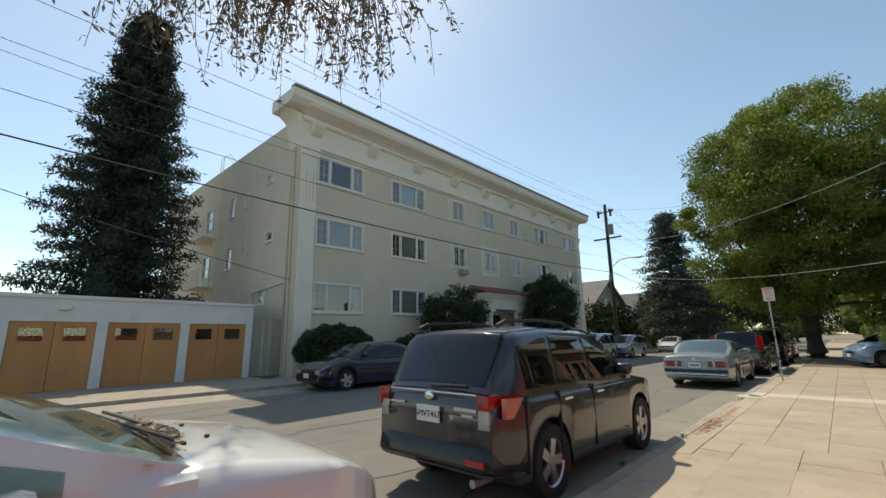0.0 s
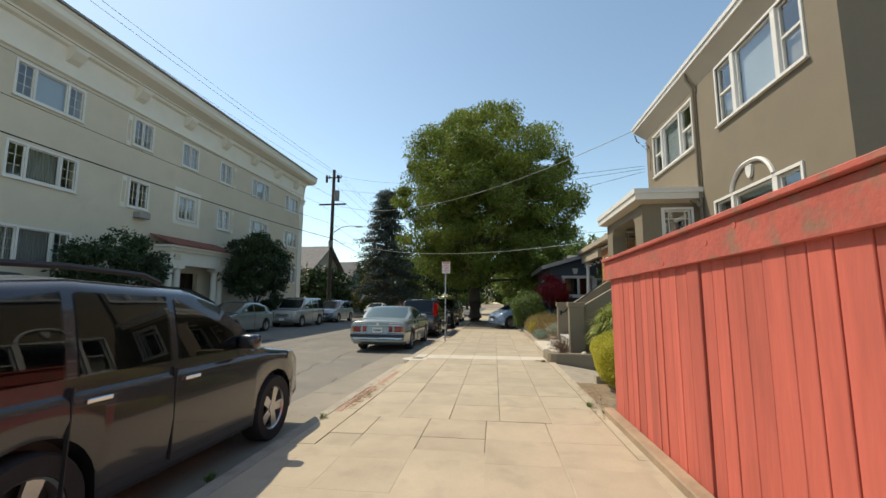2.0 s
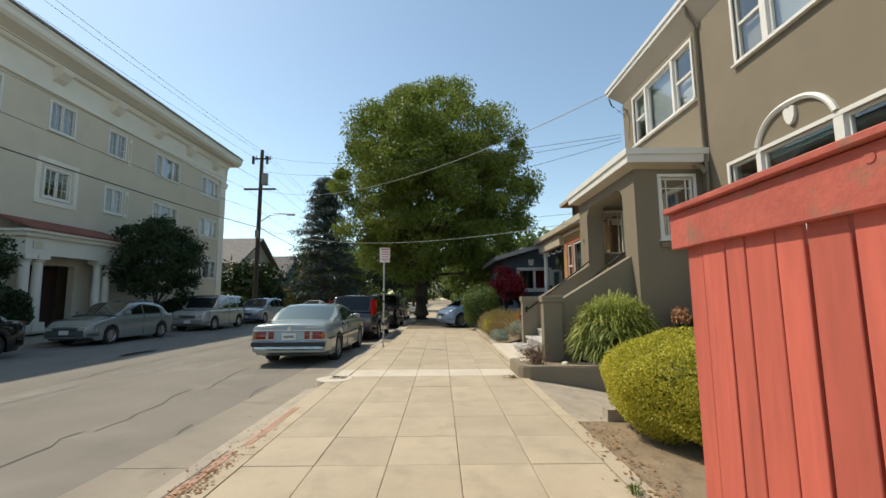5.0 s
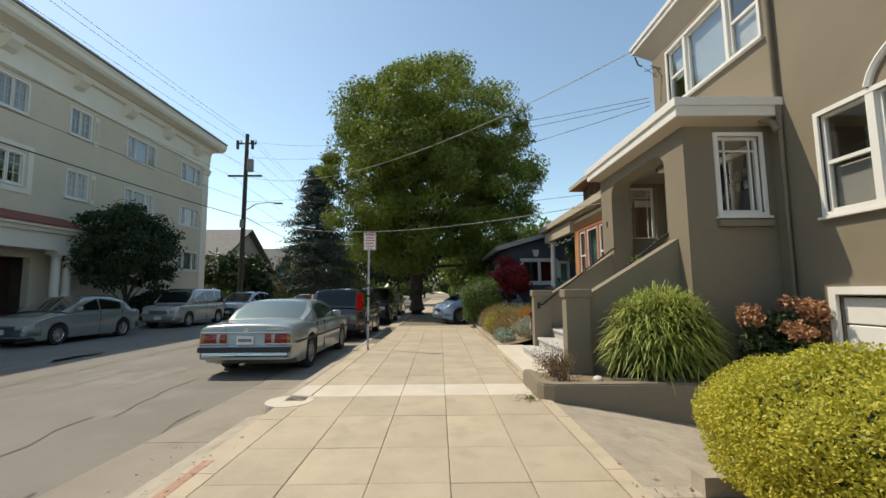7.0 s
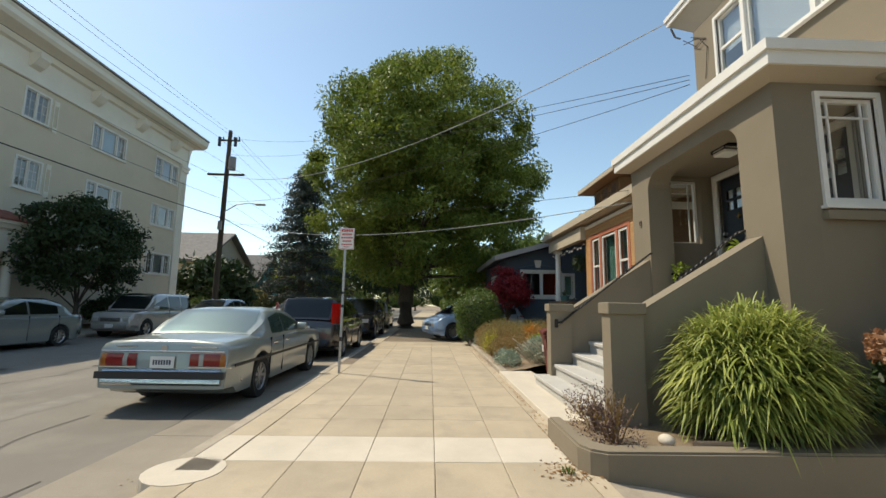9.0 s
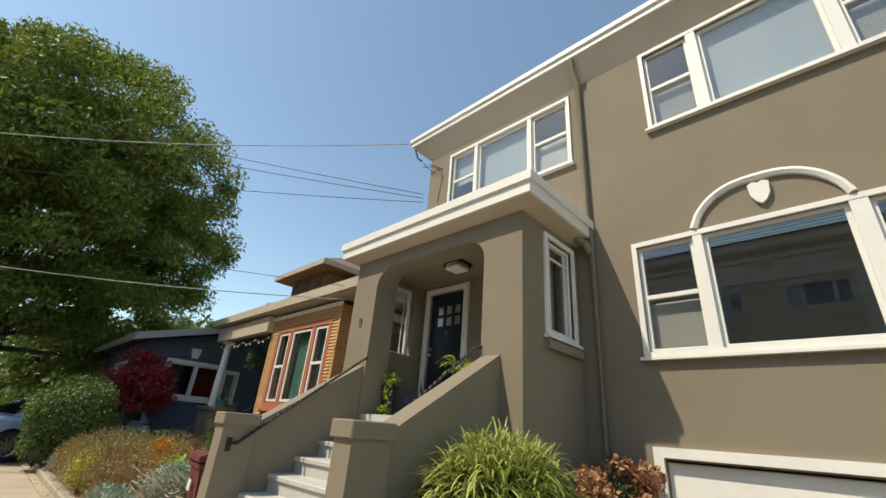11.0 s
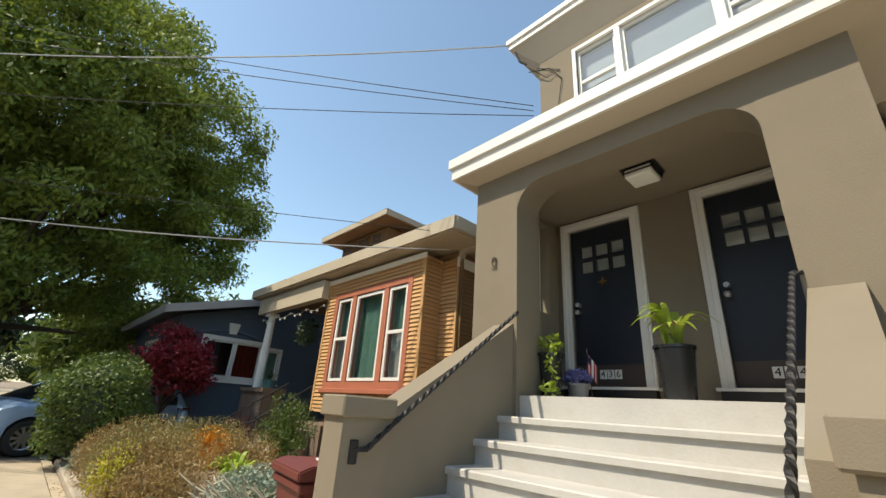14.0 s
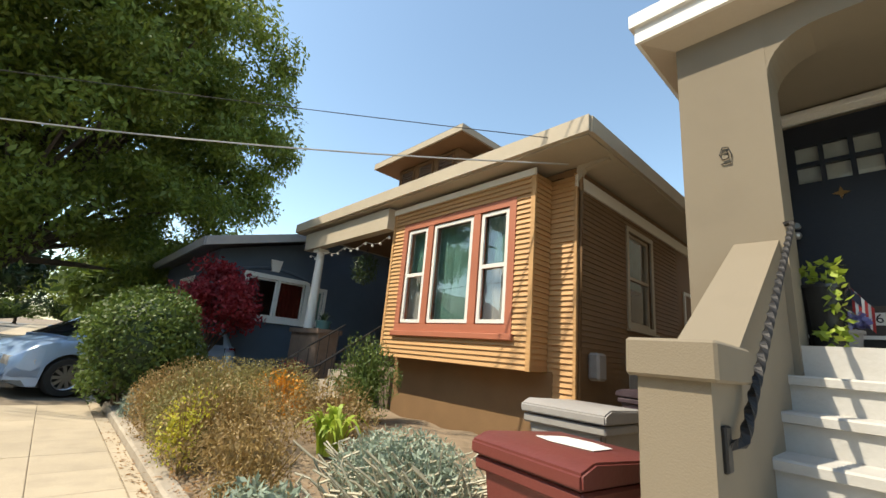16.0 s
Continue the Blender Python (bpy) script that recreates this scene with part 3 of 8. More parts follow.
for x, side in ((13.05, 90), (16.38, -90)):
    bm = bmesh.new()
    m = Matrix(((0, -1 if side == 90 else 1, 0, x), (1, 0, 0, 0), (0, 0, 1, 0), (0, 0, 0, 1)))
    wall(bm, W, F - 0.42, -0.9, 4.02, 0.22, ((-5.36, -4.70, 2.58, 3.80),), m)
    part("porch_side_wall", bm, STUCCO, house, world=True)
    wm = pose(x, -5.03, 2.58, 0, 0, side)
    window(house, wm, 0.66, 1.22, [(-0.33, 0.33, "grid1x1", None)], case=0.06)
    bm = bmesh.new()
    for u in (-0.2, 0.2):
        box(bm, u - 0.012, u + 0.012, -0.05, -0.03, 0.04, 1.18)
    box(bm, -0.29, 0.29, -0.05, -0.03, 0.98, 1.004)
    bm.transform(wm)
    part("muntin", bm, WHITE, house, world=True)
    part("window_ledge", boxes((x - 0.07, x + 0.02, -5.45, -4.62, 2.36, 2.46)) if side == 90 else boxes((x - 0.02, x + 0.07, -5.45, -4.62, 2.36, 2.46)), STUCCO, house, world=True)
part("porch_ceiling", boxes((13.27, 16.16, W, F - 0.38, 3.86, 4.0)), STUCCO, house, world=True)
part("porch_floor", boxes((13.27, 16.16, W, F - 0.05, 1.3, 1.549), (13.62, 15.80, F - 0.4, F - 0.045, -0.3, 1.3)), STEP, house, "pale grey porch floor", world=True)
c1, c2 = cornice(13.05, 16.38, F, W, 3.965, 0.19, 0.075, 0.28, 0.22)
pr = part("porch_roof", c2, WHITE, house, "white stepped fascia round the flat porch roof", world=True)
part("soffit", c1, EAVE, pr, world=True)


def front_door(x0, x1, text):
    """A navy door with six small panes, its white casing, brown kick plate, knob and number tiles."""
    z0, z1 = 1.735, 3.72
    bm = bmesh.new()
    ring(bm, x0 - 0.11, x1 + 0.11, z0 - 0.03, z1 + 0.11, W - 0.03, W + 0.04, 0.11, 0.03)
    ring(bm, x0 - 0.085, x1 + 0.085, z0, z1 + 0.085, W + 0.04, W + 0.055, 0.03, 0.001)
    d = part("door", bm, WHITE, house, f"navy front door numbered {text} in a white casing", world=True)
    part("threshold", boxes((x0 - 0.11, x1 + 0.11, W - 0.02, W + 0.10, 1.549, z0 - 0.03)), DARK_IRON, d, world=True)
    part("door_sill", boxes((x0 - 0.14, x1 + 0.14, W - 0.02, W + 0.12, z0 - 0.03, z0 - 0.002)), WHITE, d, world=True)
    w = x1 - x0
    holes = []
    for i in range(3):
        for j in range(2):
            u = x0 + w * 0.165 + i * w * 0.245
            z = z1 - 0.59 + j * 0.205
            holes.append((u, u + w * 0.20, z, z + 0.165))
    bm = bmesh.new()
    wall(bm, x0, x1, z0 + 0.25, z1, 0.05, holes, Matrix.Translation((0, W - 0.05, 0)))
    leaf = part("door_leaf", bm, NAVY, d, "dark navy painted door leaf", world=True)
    for h in holes:
        part("pane", sheet(h[0], h[1], W - 0.07, h[2], h[3]), GLASS, d, world=True).visible_shadow = False
        part("curtain", boxes((h[0] - 0.01, h[1] + 0.01, W - 0.105, W - 0.101, h[2] - 0.01, h[3] + 0.01)), LACE, d, world=True)
    part("kick_plate", boxes((x0, x1, W - 0.1, W - 0.045, z0, z0 + 0.25)), mat("brown_kick_plate", (0.065, 0.045, 0.036), 0.5, var=0.2), d, "brown kick plate", world=True)
    bm = bmesh.new()
    cyl(bm, (x1 - 0.07, W - 0.05, 2.72), (x1 - 0.07, W + 0.01, 2.72), 0.028)
    bmesh.ops.create_uvsphere(bm, u_segments=10, v_segments=8, radius=0.035, matrix=Matrix.Translation((x1 - 0.07, W + 0.02, 2.62)))
    cyl(bm, (x1 - 0.07, W - 0.05, 2.62), (x1 - 0.07, W + 0.0, 2.62), 0.02)
    part("door_knob", bm, STEEL, d, "steel knob and lock", world=True, smooth=50)
    for i, ch in enumerate(text):
        cx = (x0 + x1) / 2 + (1 - i) * 0.088
        part("number_tile", boxes((cx - 0.038, cx + 0.038, W - 0.045, W - 0.037, z0 + 0.095, z0 + 0.195)), WHITE, d, world=True)
        letters(ch, 0.105, Matrix.Translation((cx, W - 0.036, z0 + 0.145)), BLACK_INK, d)
    return d


d436 = front_door(D1[0], D1[1], "436")
d434 = front_door(D2[0], D2[1], "434")
bm = bmesh.new()
pts = []
for k in range(8):
    a, r = math.pi / 2 + k * math.pi / 4, 0.06 if k % 2 == 0 else 0.022
    pts.append((r * math.cos(a), r * math.sin(a)))
prism(bm, pts, "y", 0, 0.012)
bm.transform(Matrix.Translation((15.57, W - 0.047, 2.985)))
tagged(part("star_ornament", bm, mat("tarnished_brass", (0.25, 0.14, 0.05), 0.4, metal=0.8)), "small tarnished brass star hung on a navy door", "ornament")

# porch lamp
lamp = thing("porch_lamp", (14.70, -4.84, 3.86), 0, "flush square porch lamp with dark frame and opal glass", "lamp")
bm = boxes((-0.17, 0.17, -0.17, 0.17, -0.03, 0.0))
ring(bm, -0.15, 0.15, -0.085, -0.03, -0.15, -0.14, 0.012)
ring(bm, -0.15, 0.15, -0.085, -0.03, 0.14, 0.15, 0.012)
box(bm, -0.15, -0.14, -0.14, 0.14, -0.085, -0.07)
box(bm, 0.14, 0.15, -0.14, 0.14, -0.085, -0.07)
part("lamp_frame", bm, DARK_IRON, lamp)
part("lamp_glass", boxes((-0.135, 0.135, -0.135, 0.135, -0.13, -0.03), bevel=0.015), LAMPGLASS, lamp, "opal glass box")

# wall ornament on the column
bm = bmesh.new()
tube(bm, [(0.05, 0, -0.10), (-0.05, 0, -0.10), (-0.06, 0, 0.0), (-0.03, 0, 0.10), (0.03, 0, 0.11), (0.06, 0, 0.02), (0.03, 0, -0.05), (-0.03, 0, -0.04), (-0.02, 0, 0.05), (0.03, 0, 0.05)], 0.006, n=5)
bm.transform(Matrix.Translation((16.09, F + 0.01, 2.90)) @ Matrix.Diagonal((0.62, 1, 0.62, 1)))
tagged(part("wall_ornament", bm, DARK_IRON), "small dark wire figure fixed to a stucco column", "ornament")

# ---- the front steps with their parapets ----
steps = thing("front_steps", (14.8, -3.2, 0), 0, "pale grey painted steps between stucco parapets", "steps")
for n in range(8):
    z, y = 1.552 - 0.189 * n, -4.24 + 0.304 * n
    x0, x1 = (13.60, 15.84) if n < 6 else (13.5, 15.95)
    bm = bmesh.new()
    prism(bm, [(y - 0.36, z), (y - 0.012, z), (y, z - 0.010), (y, z - 0.05), (y - 0.028, z - 0.055), (y - 0.028, z - 0.19), (y - 0.36, z - 0.19)], "x", x0, x1)
    part("step", bm, STEP, steps, world=True)
part("landing_slab", boxes((13.3, 17.3, -2.40, -1.74, -0.1, 0.075), bevel=0.01), PALE_SLAB, steps, "low pale concrete slab at the pavement", world=True)
for x0, x1, px0, px1, py in ((13.34, 13.60, 13.22, 13.50, -2.26), (15.84, 16.09, 15.775, 16.06, -2.34)):
    bm = bmesh.new()
    prism(bm, [(py - 0.36, -0.2), (py - 0.36, 1.30), (F, 2.22), (F, -0.2)], "x", x0, x1)
    part("parapet", bm, STUCCO, steps, "sloping stucco parapet", world=True)
    bm = bmesh.new()
    box(bm, px0 + 0.03, px1 - 0.03, py - 0.40, py - 0.03, -0.2, 1.293)
    pd = part("pedestal", bm, STUCCO, steps, world=True)
    part("cap", boxes((px0, px1, py - 0.43, py, 1.29, 1.42), bevel=0.01), STUCCO, pd, world=True)


def rope_rail(pts, name_label):
    """A handrail of twisted iron on two brackets."""
    r = thing("handrail", pts[0], 0, name_label, "handrail", "twisted stair rails")
    dense = []
    for a, b in zip(pts, pts[1:]):
        a, b = Vector(a), Vector(b)
        n = max(2, int((b - a).length / 0.022))
        dense += [a + (b - a) * k / n for k in range(n)]
    dense.append(Vector(pts[-1]))
    bm = bmesh.new()
    tube(bm, dense, 0.019, twist=0.42, square=True)
    part("rail", bm, DARK_IRON, r, world=True)
    return r


r1 = rope_rail([(15.81, -2.46, 1.10), (15.77, -2.55, 1.11), (15.77, -2.75, 1.27), (15.76, -4.12, 2.31), (15.82, -4.20, 2.33)], "twisted dark iron handrail along a stucco parapet")
part("bracket", boxes((15.79, 15.845, -2.50, -2.44, 1.02, 1.16), bevel=0.006), DARK_IRON, r1, world=True)
r2 = rope_rail([(13.62, -2.50, 1.06), (13.66, -2.58, 1.08), (13.66, -2.78, 1.28), (13.65, -4.10, 2.31), (13.60, -4.18, 2.33)], "twisted dark iron handrail along a stucco parapet")
part("bracket", boxes((13.60, 13.65, -2.54, -2.48, 0.98, 1.12), bevel=0.006), DARK_IRON, r2, world=True)

# ---- planter beside the driveway ----
bm = bmesh.new()
prism(bm, [(12.2, -1.78), (12.27, -1.66), (12.40, -1.60), (13.30, -1.60), (13.30, -1.74), (12.48, -1.74), (12.36, -1.85), (12.36, -5.55), (12.2, -5.55)], "z", -1.0, 0.20)
bmesh.ops.bevel(bm, geom=[e for e in bm.edges if all(v.co.z > 0.19 for v in e.verts)], offset=0.02, segments=2, affect="EDGES")
setting("planter_wall", bm, STUCCO, "low taupe stucco planter wall beside the driveway", "wall")
setting("planter_soil", boxes((12.36, 13.45, -5.57, -1.74, -0.4, 0.12)), SOIL, "dark planter soil under the shrubs", "soil")

# ---- the red fence ----
fence = thing("red_fence", (5.5, -1.83, 0), 0, "red-stained board fence with a worn top rail on a timber kerb", "fence")
random.seed(3)
x = 7.52
k = 0
while x > -3.2:
    w = random.choice((0.14, 0.15, 0.165, 0.19, 0.19))
    gap = random.choice((0.004, 0.006, 0.008, 0.02))
    dy = random.uniform(-0.008, 0.008)
    bm = boxes((x - w, x, -1.86 + dy, -1.835 + dy, 0.055, 1.76), bevel=0.004)
    part("board", bm, REDWOOD, fence, world=True)
    # added dark strip behind each wider gap, standing in for the shade between boards
    if gap > 0.005:
        part("batten", boxes((x - w - 0.06, x - w + 0.045, -1.888, -1.87, 0.4, 1.49)), DARK_IRON, fence, world=True)
    x -= w + gap
part("top_rail", boxes((-3.2, 7.62, -1.832, -1.79, 1.68, 1.915), bevel=0.006), REDRAIL, fence, "worn red top board with knots", world=True)
part("cap_rail", boxes((-3.2, 7.64, -1.90, -1.755, 1.918, 1.955), bevel=0.006), REDRAIL, fence, "dark red capping board", world=True)
part("lower_rail", boxes((-3.2, 7.5, -1.91, -1.862, 0.30, 0.39), (-3.2, 7.5, -1.91, -1.862, 1.5, 1.59)), REDWOOD, fence, world=True)
for x in (7.50, 4.9, 2.3):
    part("post", boxes((x, x + 0.1, -2.01, -1.91, 0.0, 1.90)), REDWOOD, fence, world=True)
part("timber_kerb", boxes((-3.2, 7.62, -1.83, -1.70, -0.03, 0.075), bevel=0.012), TIMBER, fence, "weathered timber kerb under the fence", world=True)
for kx, kz in ((6.3, 1.86), (4.95, 1.80), (4.6, 1.86), (5.7, 1.73)):
    bm = bmesh.new()
    cyl(bm, (kx, -1.80, kz), (kx, -1.786, kz), 0.022, n=10)
    part("bolt", bm, REDRAIL, fence, world=True)


# ---- the ochre bungalow ----
bung = thing("bungalow", (21.0, -6.0, 0), 0, "ochre lap-sided bungalow with terracotta window trim and low hipped roof", "house")
BX0, BX1, BY = 18.60, 21.86, -5.33
MY = -5.74                                           # main front wall
part("wall", boxes((18.2, 18.4, -16, -8.25, -0.2, 3.95), (18.2, 18.4, -8.25, -7.35, -0.2, 1.95), (18.2, 18.4, -8.25, -7.35, 3.45, 3.95), (18.2, 18.4, -7.35, MY, -0.2, 3.95), (18.4, 21.9, MY - 0.2, MY, -0.2, 0.95), (25.3, 25.5, -16, -8.0, -0.2, 3.95), (21.9, 25.3, -8.2, -8.0, -0.2, 3.95), (18.4, 25.3, -16, -15.8, -0.2, 3.95), (21.7, 21.9, -8.0, MY - 0.2, -0.2, 3.95)), BROWN, bung, "ochre side wall with its shade coloured in as brown", world=True)
part("ceiling", boxes((18.4, 25.3, -15.8, MY - 0.0, 3.86, 3.94)), BROWN, bung, world=True)
WZ0, WZ1 = 1.70, 3.42
wx0, wx1 = 19.02, 21.40
bm = bmesh.new()
wall(bm, BX0 + 0.01, BX1 - 0.01, 1.16, 3.86, 0.14, ((wx0, wx1, WZ0, WZ1),), Matrix.Translation((0, BY - 0.02, 0)))
box(bm, BX0 + 0.01, BX0 + 0.10, MY, BY - 0.16, 1.16, 3.86)
box(bm, BX1 - 0.10, BX1 - 0.01, MY, BY - 0.16, 1.16, 3.86)
box(bm, BX0 + 0.05, BX1 - 0.05, MY, BY - 0.05, 1.12, 1.16)
bay = part("bay", bm, ORANGE, bung, "ochre lap-sided bay overhanging its base", world=True)
def lap(x0, x1, y0, y1, z):
    """One lap board: thicker at its lower edge, along x or along y."""
    b = bmesh.new()
    if abs(x1 - x0) > abs(y1 - y0):
        prism(b, [(y0, z), (y0 + 0.030, z), (y0 + 0.006, z + 0.072), (y0, z + 0.072)], "x", x0, x1)
    else:
        prism(b, [(x0, z), (x0 - 0.030, z), (x0 - 0.006, z + 0.072), (x0, z + 0.072)], "y", y0, y1)
    return b
z = 1.13
while z < 3.80:
    spans = [(BX0, BX1)] if z + 0.07 < WZ0 - 0.14 or z > WZ1 + 0.10 else [(BX0, wx0 - 0.11), (wx1 + 0.11, BX1)]
    for a, b in spans:
        part("lap_board", lap(a, b, BY - 0.02, BY - 0.02, z), ORANGE, bay, world=True)
    part("lap_board", lap(BX0 + 0.005, BX0 + 0.005, MY + 0.01, BY - 0.01, z), ORANGE, bay, world=True)
    z += 0.0735
z = 0.60
while z < 3.80:
    part("lap_board", lap(18.2, BX0, MY, MY, z), ORANGE, bay, world=True)
    z += 0.0735
bm = bmesh.new()
z = 0.60
while z < 3.80:
    spans = [(-9.5, MY)] if z < 1.75 or z > 3.5 else [(-9.5, -8.34), (-7.26, MY)]
    for y0, y1 in spans:
        prism(bm, [(18.2, z), (18.178, z), (18.194, z + 0.072), (18.2, z + 0.072)], "y", y0, y1)
    z += 0.0735
# ochre like the front; the browner colour paints in this side's shade
part("side_siding", bm, BROWN, bung, "ochre lap siding with its shade coloured in as brown", world=True)
for row in ((18.17, 18.215, MY - 0.02, MY + 0.03, 0.5, 3.86), (BX0 - 0.02, BX0 + 0.05, BY - 0.03, BY + 0.012, 1.12, 3.84), (BX1 - 0.04, BX1 + 0.02, BY - 0.03, BY + 0.012, 1.12, 3.84)):
    part("corner_board", boxes(row), ORANGE, bung, world=True)
part("base_wall", boxes((18.5, 21.9, MY + 0.002, MY + 0.03, -0.2, 1.14)), BROWN, bung, world=True)
# teal in the upper side sashes stands in for a reflection on the glass
window(bung, pose(20.21, BY - 0.02, WZ0), wx1 - wx0, WZ1 - WZ0, [(-1.19, -0.62, "hung", [("lace", 0.02, 0.5, LACE), ("lace", 0.52, 0.98, TEAL)]), (-0.48, 0.48, "fixed", ("lace", 0.02, 0.98, TEAL)), (0.62, 1.19, "hung", [("lace", 0.02, 0.5, LACE), ("lace", 0.52, 0.98, TEAL)])], trim=SALMON, case=0.12, frame_t=0.05, label="three-part window in terracotta trim with teal curtains")
for a, b in ((-1.19, -0.62), (-0.48, 0.48), (0.62, 1.19)):
    bm = bmesh.new()
    ring(bm, 20.21 + a + 0.02, 20.21 + b - 0.02, WZ0 + 0.02, WZ1 - 0.02, BY - 0.045, BY - 0.012, 0.055)
    if b - a < 0.7:
        box(bm, 20.21 + a + 0.07, 20.21 + b - 0.07, BY - 0.045, BY - 0.014, (WZ0 + WZ1) / 2 - 0.03, (WZ0 + WZ1) / 2 + 0.03)
    part("white_sash", bm, WHITE, bung, "white painted sash", world=True)
part("window_apron", boxes((wx0 - 0.16, wx1 + 0.16, BY - 0.0, BY + 0.06, WZ0 - 0.21, WZ0 - 0.12), bevel=0.01), SALMON, bung, world=True)
part("frieze", boxes((BX0 - 0.03, BX1 + 0.03, BY - 0.0, BY + 0.035, 3.80, 3.90), (18.16, 18.2, -15.5, MY + 0.03, 3.66, 3.84)), CREAM_TRIM, bung, "pale frieze board", world=True)
window(bung, pose(18.2, -7.8, 1.95, 0, 0, 90), 0.9, 1.5, [(-0.45, 0.45, "hung", ("lace", 0.42, 1, TEAL))], trim=BUNG_TRIM, case=0.08)
window(bung, pose(18.2, -10.2, 2.2, 0, 0, 90), 0.6, 0.6, [(-0.3, 0.3, "fixed", None)], trim=WHITE, case=0.06)
# hipped roof with boxed eaves
EX0, EX1, EY = 17.62, 25.9, -5.02
bm = bmesh.new()
a, b, c, d = (EX0, EY, 4.20), (EX1, EY, 4.20), (EX1, -16.5, 4.20), (EX0, -16.5, 4.20)
r0, r1 = (21.8, -8.9, 5.75), (21.8, -13.0, 5.75)
for f in ((a, b, r0), (b, c, r1, r0), (c, d, r1), (d, a, r0, r1)):
    bm.faces.new([bm.verts.new(p) for p in f])
bmesh.ops.remove_doubles(bm, verts=bm.verts[:], dist=0.001)
broof = part("roof", bm, BROWN_SHINGLE, bung, "low hipped brown shingle roof", world=True)
for row in ((EX0, EX1, EY - 0.04, EY + 0.02, 4.0, 4.22), (EX0 - 0.02, EX0 + 0.04, -16.5, EY - 0.04, 4.0, 4.22), (EX1 - 0.04, EX1 + 0.02, -16.5, EY - 0.04, 4.0, 4.22)):
    part("fascia", boxes(row), BUNG_TRIM, broof, "tan fascia board", world=True)
part("eave_soffit", boxes((EX0 + 0.04, EX1 - 0.04, -16.4, EY - 0.04, 3.975, 4.01)), BUNG_TRIM, broof, world=True)
bm = bmesh.new()
prism(bm, [(EX0 + 0.1, 4.0), (EX0 + 0.55, 4.0), (18.2, 3.75), (18.2, 3.62), (EX0 + 0.45, 3.9), (EX0 + 0.1, 3.94)], "y", MY - 0.06, MY + 0.02)
part("brace", bm, BUNG_TRIM, broof, world=True)
bm = bmesh.new()
tube(bm, [(18.15, MY - 0.02, 3.9), (18.14, MY - 0.03, 3.6), (18.14, MY - 0.03, 0.0)], 0.035, n=8)
part("downpipe", bm, BROWN, bung, "brown downpipe at the corner", world=True, smooth=50)
# dormer
dorm = part("dormer", boxes((21.10, 23.10, -8.6, -6.15, 4.4, 5.40)), BROWN, bung, "brown dormer with louvred vents under a hipped roof", world=True)
for x0 in (21.25, 21.9, 22.55):
    part("vent_frame", ring(bmesh.new(), x0 - 0.04, x0 + 0.46, 4.92, 5.34, -6.148, -6.11, 0.04), BROWN, dorm, world=True)
    for k in range(6):
        z = 4.97 + k * 0.055
        bm = bmesh.new()
        prism(bm, [(-6.148, z), (-6.12, z), (-6.148, z + 0.05)], "x", x0, x0 + 0.42)
        part("louvre", bm, BROWN_SHINGLE, dorm, world=True)
bm = bmesh.new()
e = [(20.60, -5.72, 5.58), (23.60, -5.72, 5.58), (23.60, -9.4, 5.58), (20.60, -9.4, 5.58)]
t0, t1 = (22.1, -7.2, 6.45), (22.1, -8.0, 6.45)
for f in ((e[0], e[1], t0), (e[1], e[2], t1, t0), (e[2], e[3], t1), (e[3], e[0], t0, t1)):
    bm.faces.new([bm.verts.new(p) for p in f])
bmesh.ops.remove_doubles(bm, verts=bm.verts[:], dist=0.001)
part("dormer_roof", bm, BROWN_SHINGLE, dorm, "small hipped shingle roof", world=True)
part("dormer_soffit", boxes((20.64, 23.56, -9.36, -5.76, 5.42, 5.45)), BROWN, dorm, world=True)
bm = boxes((20.60, 23.60, -5.76, -5.72, 5.44, 5.575), (20.60, 20.64, -9.4, -5.76, 5.44, 5.575), (23.56, 23.60, -9.4, -5.76, 5.44, 5.575))
part("dormer_fascia", bm, BUNG_TRIM, dorm, world=True)
# open porch beside the bay
part("porch_beam", boxes((21.88, 25.5, -5.35, -5.15, 3.50, 3.92)), BUNG_TRIM, bung, "tan porch beam", world=True)
bm = bmesh.new()
cyl(bm, (24.95, -5.35, 1.55), (24.95, -5.35, 3.5), 0.12, 0.09, n=16)
box(bm, 24.81, 25.09, -5.49, -5.21, 3.42, 3.5)
part("porch_post", bm, WHITE, bung, "white tapered porch post", world=True, smooth=40)
part("porch_pier", boxes((24.0, 25.4, -5.65, -5.15, -0.2, 1.45), (23.95, 25.45, -5.70, -5.10, 1.45, 1.55), (21.9, 25.4, -8.0, -5.65, -0.2, 0.85)), BROWN_SHINGLE, bung, "brick-brown porch wall", world=True)
# porch steps with thin iron rails
bs = thing("bungalow_steps", (23.0, -4.6, 0), 0, "concrete porch steps with thin iron rails", "steps")
for k in range(4):
    part("step", boxes((22.3, 23.7, -5.65 + 0.0, -5.35 + (3 - k) * 0.30, 0.0 + k * 0.2, 0.2 + k * 0.2)), KERB, bs, world=True)
for x in (22.3, 23.7):
    bm = bmesh.new()
    tube(bm, [(x, -3.9, 0.75), (x, -4.4, 0.95), (x, -5.6, 1.75)], 0.018, n=6)
    for k in range(8):
        y = -4.0 - k * 0.21
        zt = 0.78 + (k * 0.21) * 0.6
        cyl(bm, (x, y, max(0.0, zt - 0.85)), (x, y, zt), 0.008, n=5)
    part("rail", bm, DARK_IRON, bs, "thin dark iron rail", world=True)
bung.location.z += 0.07
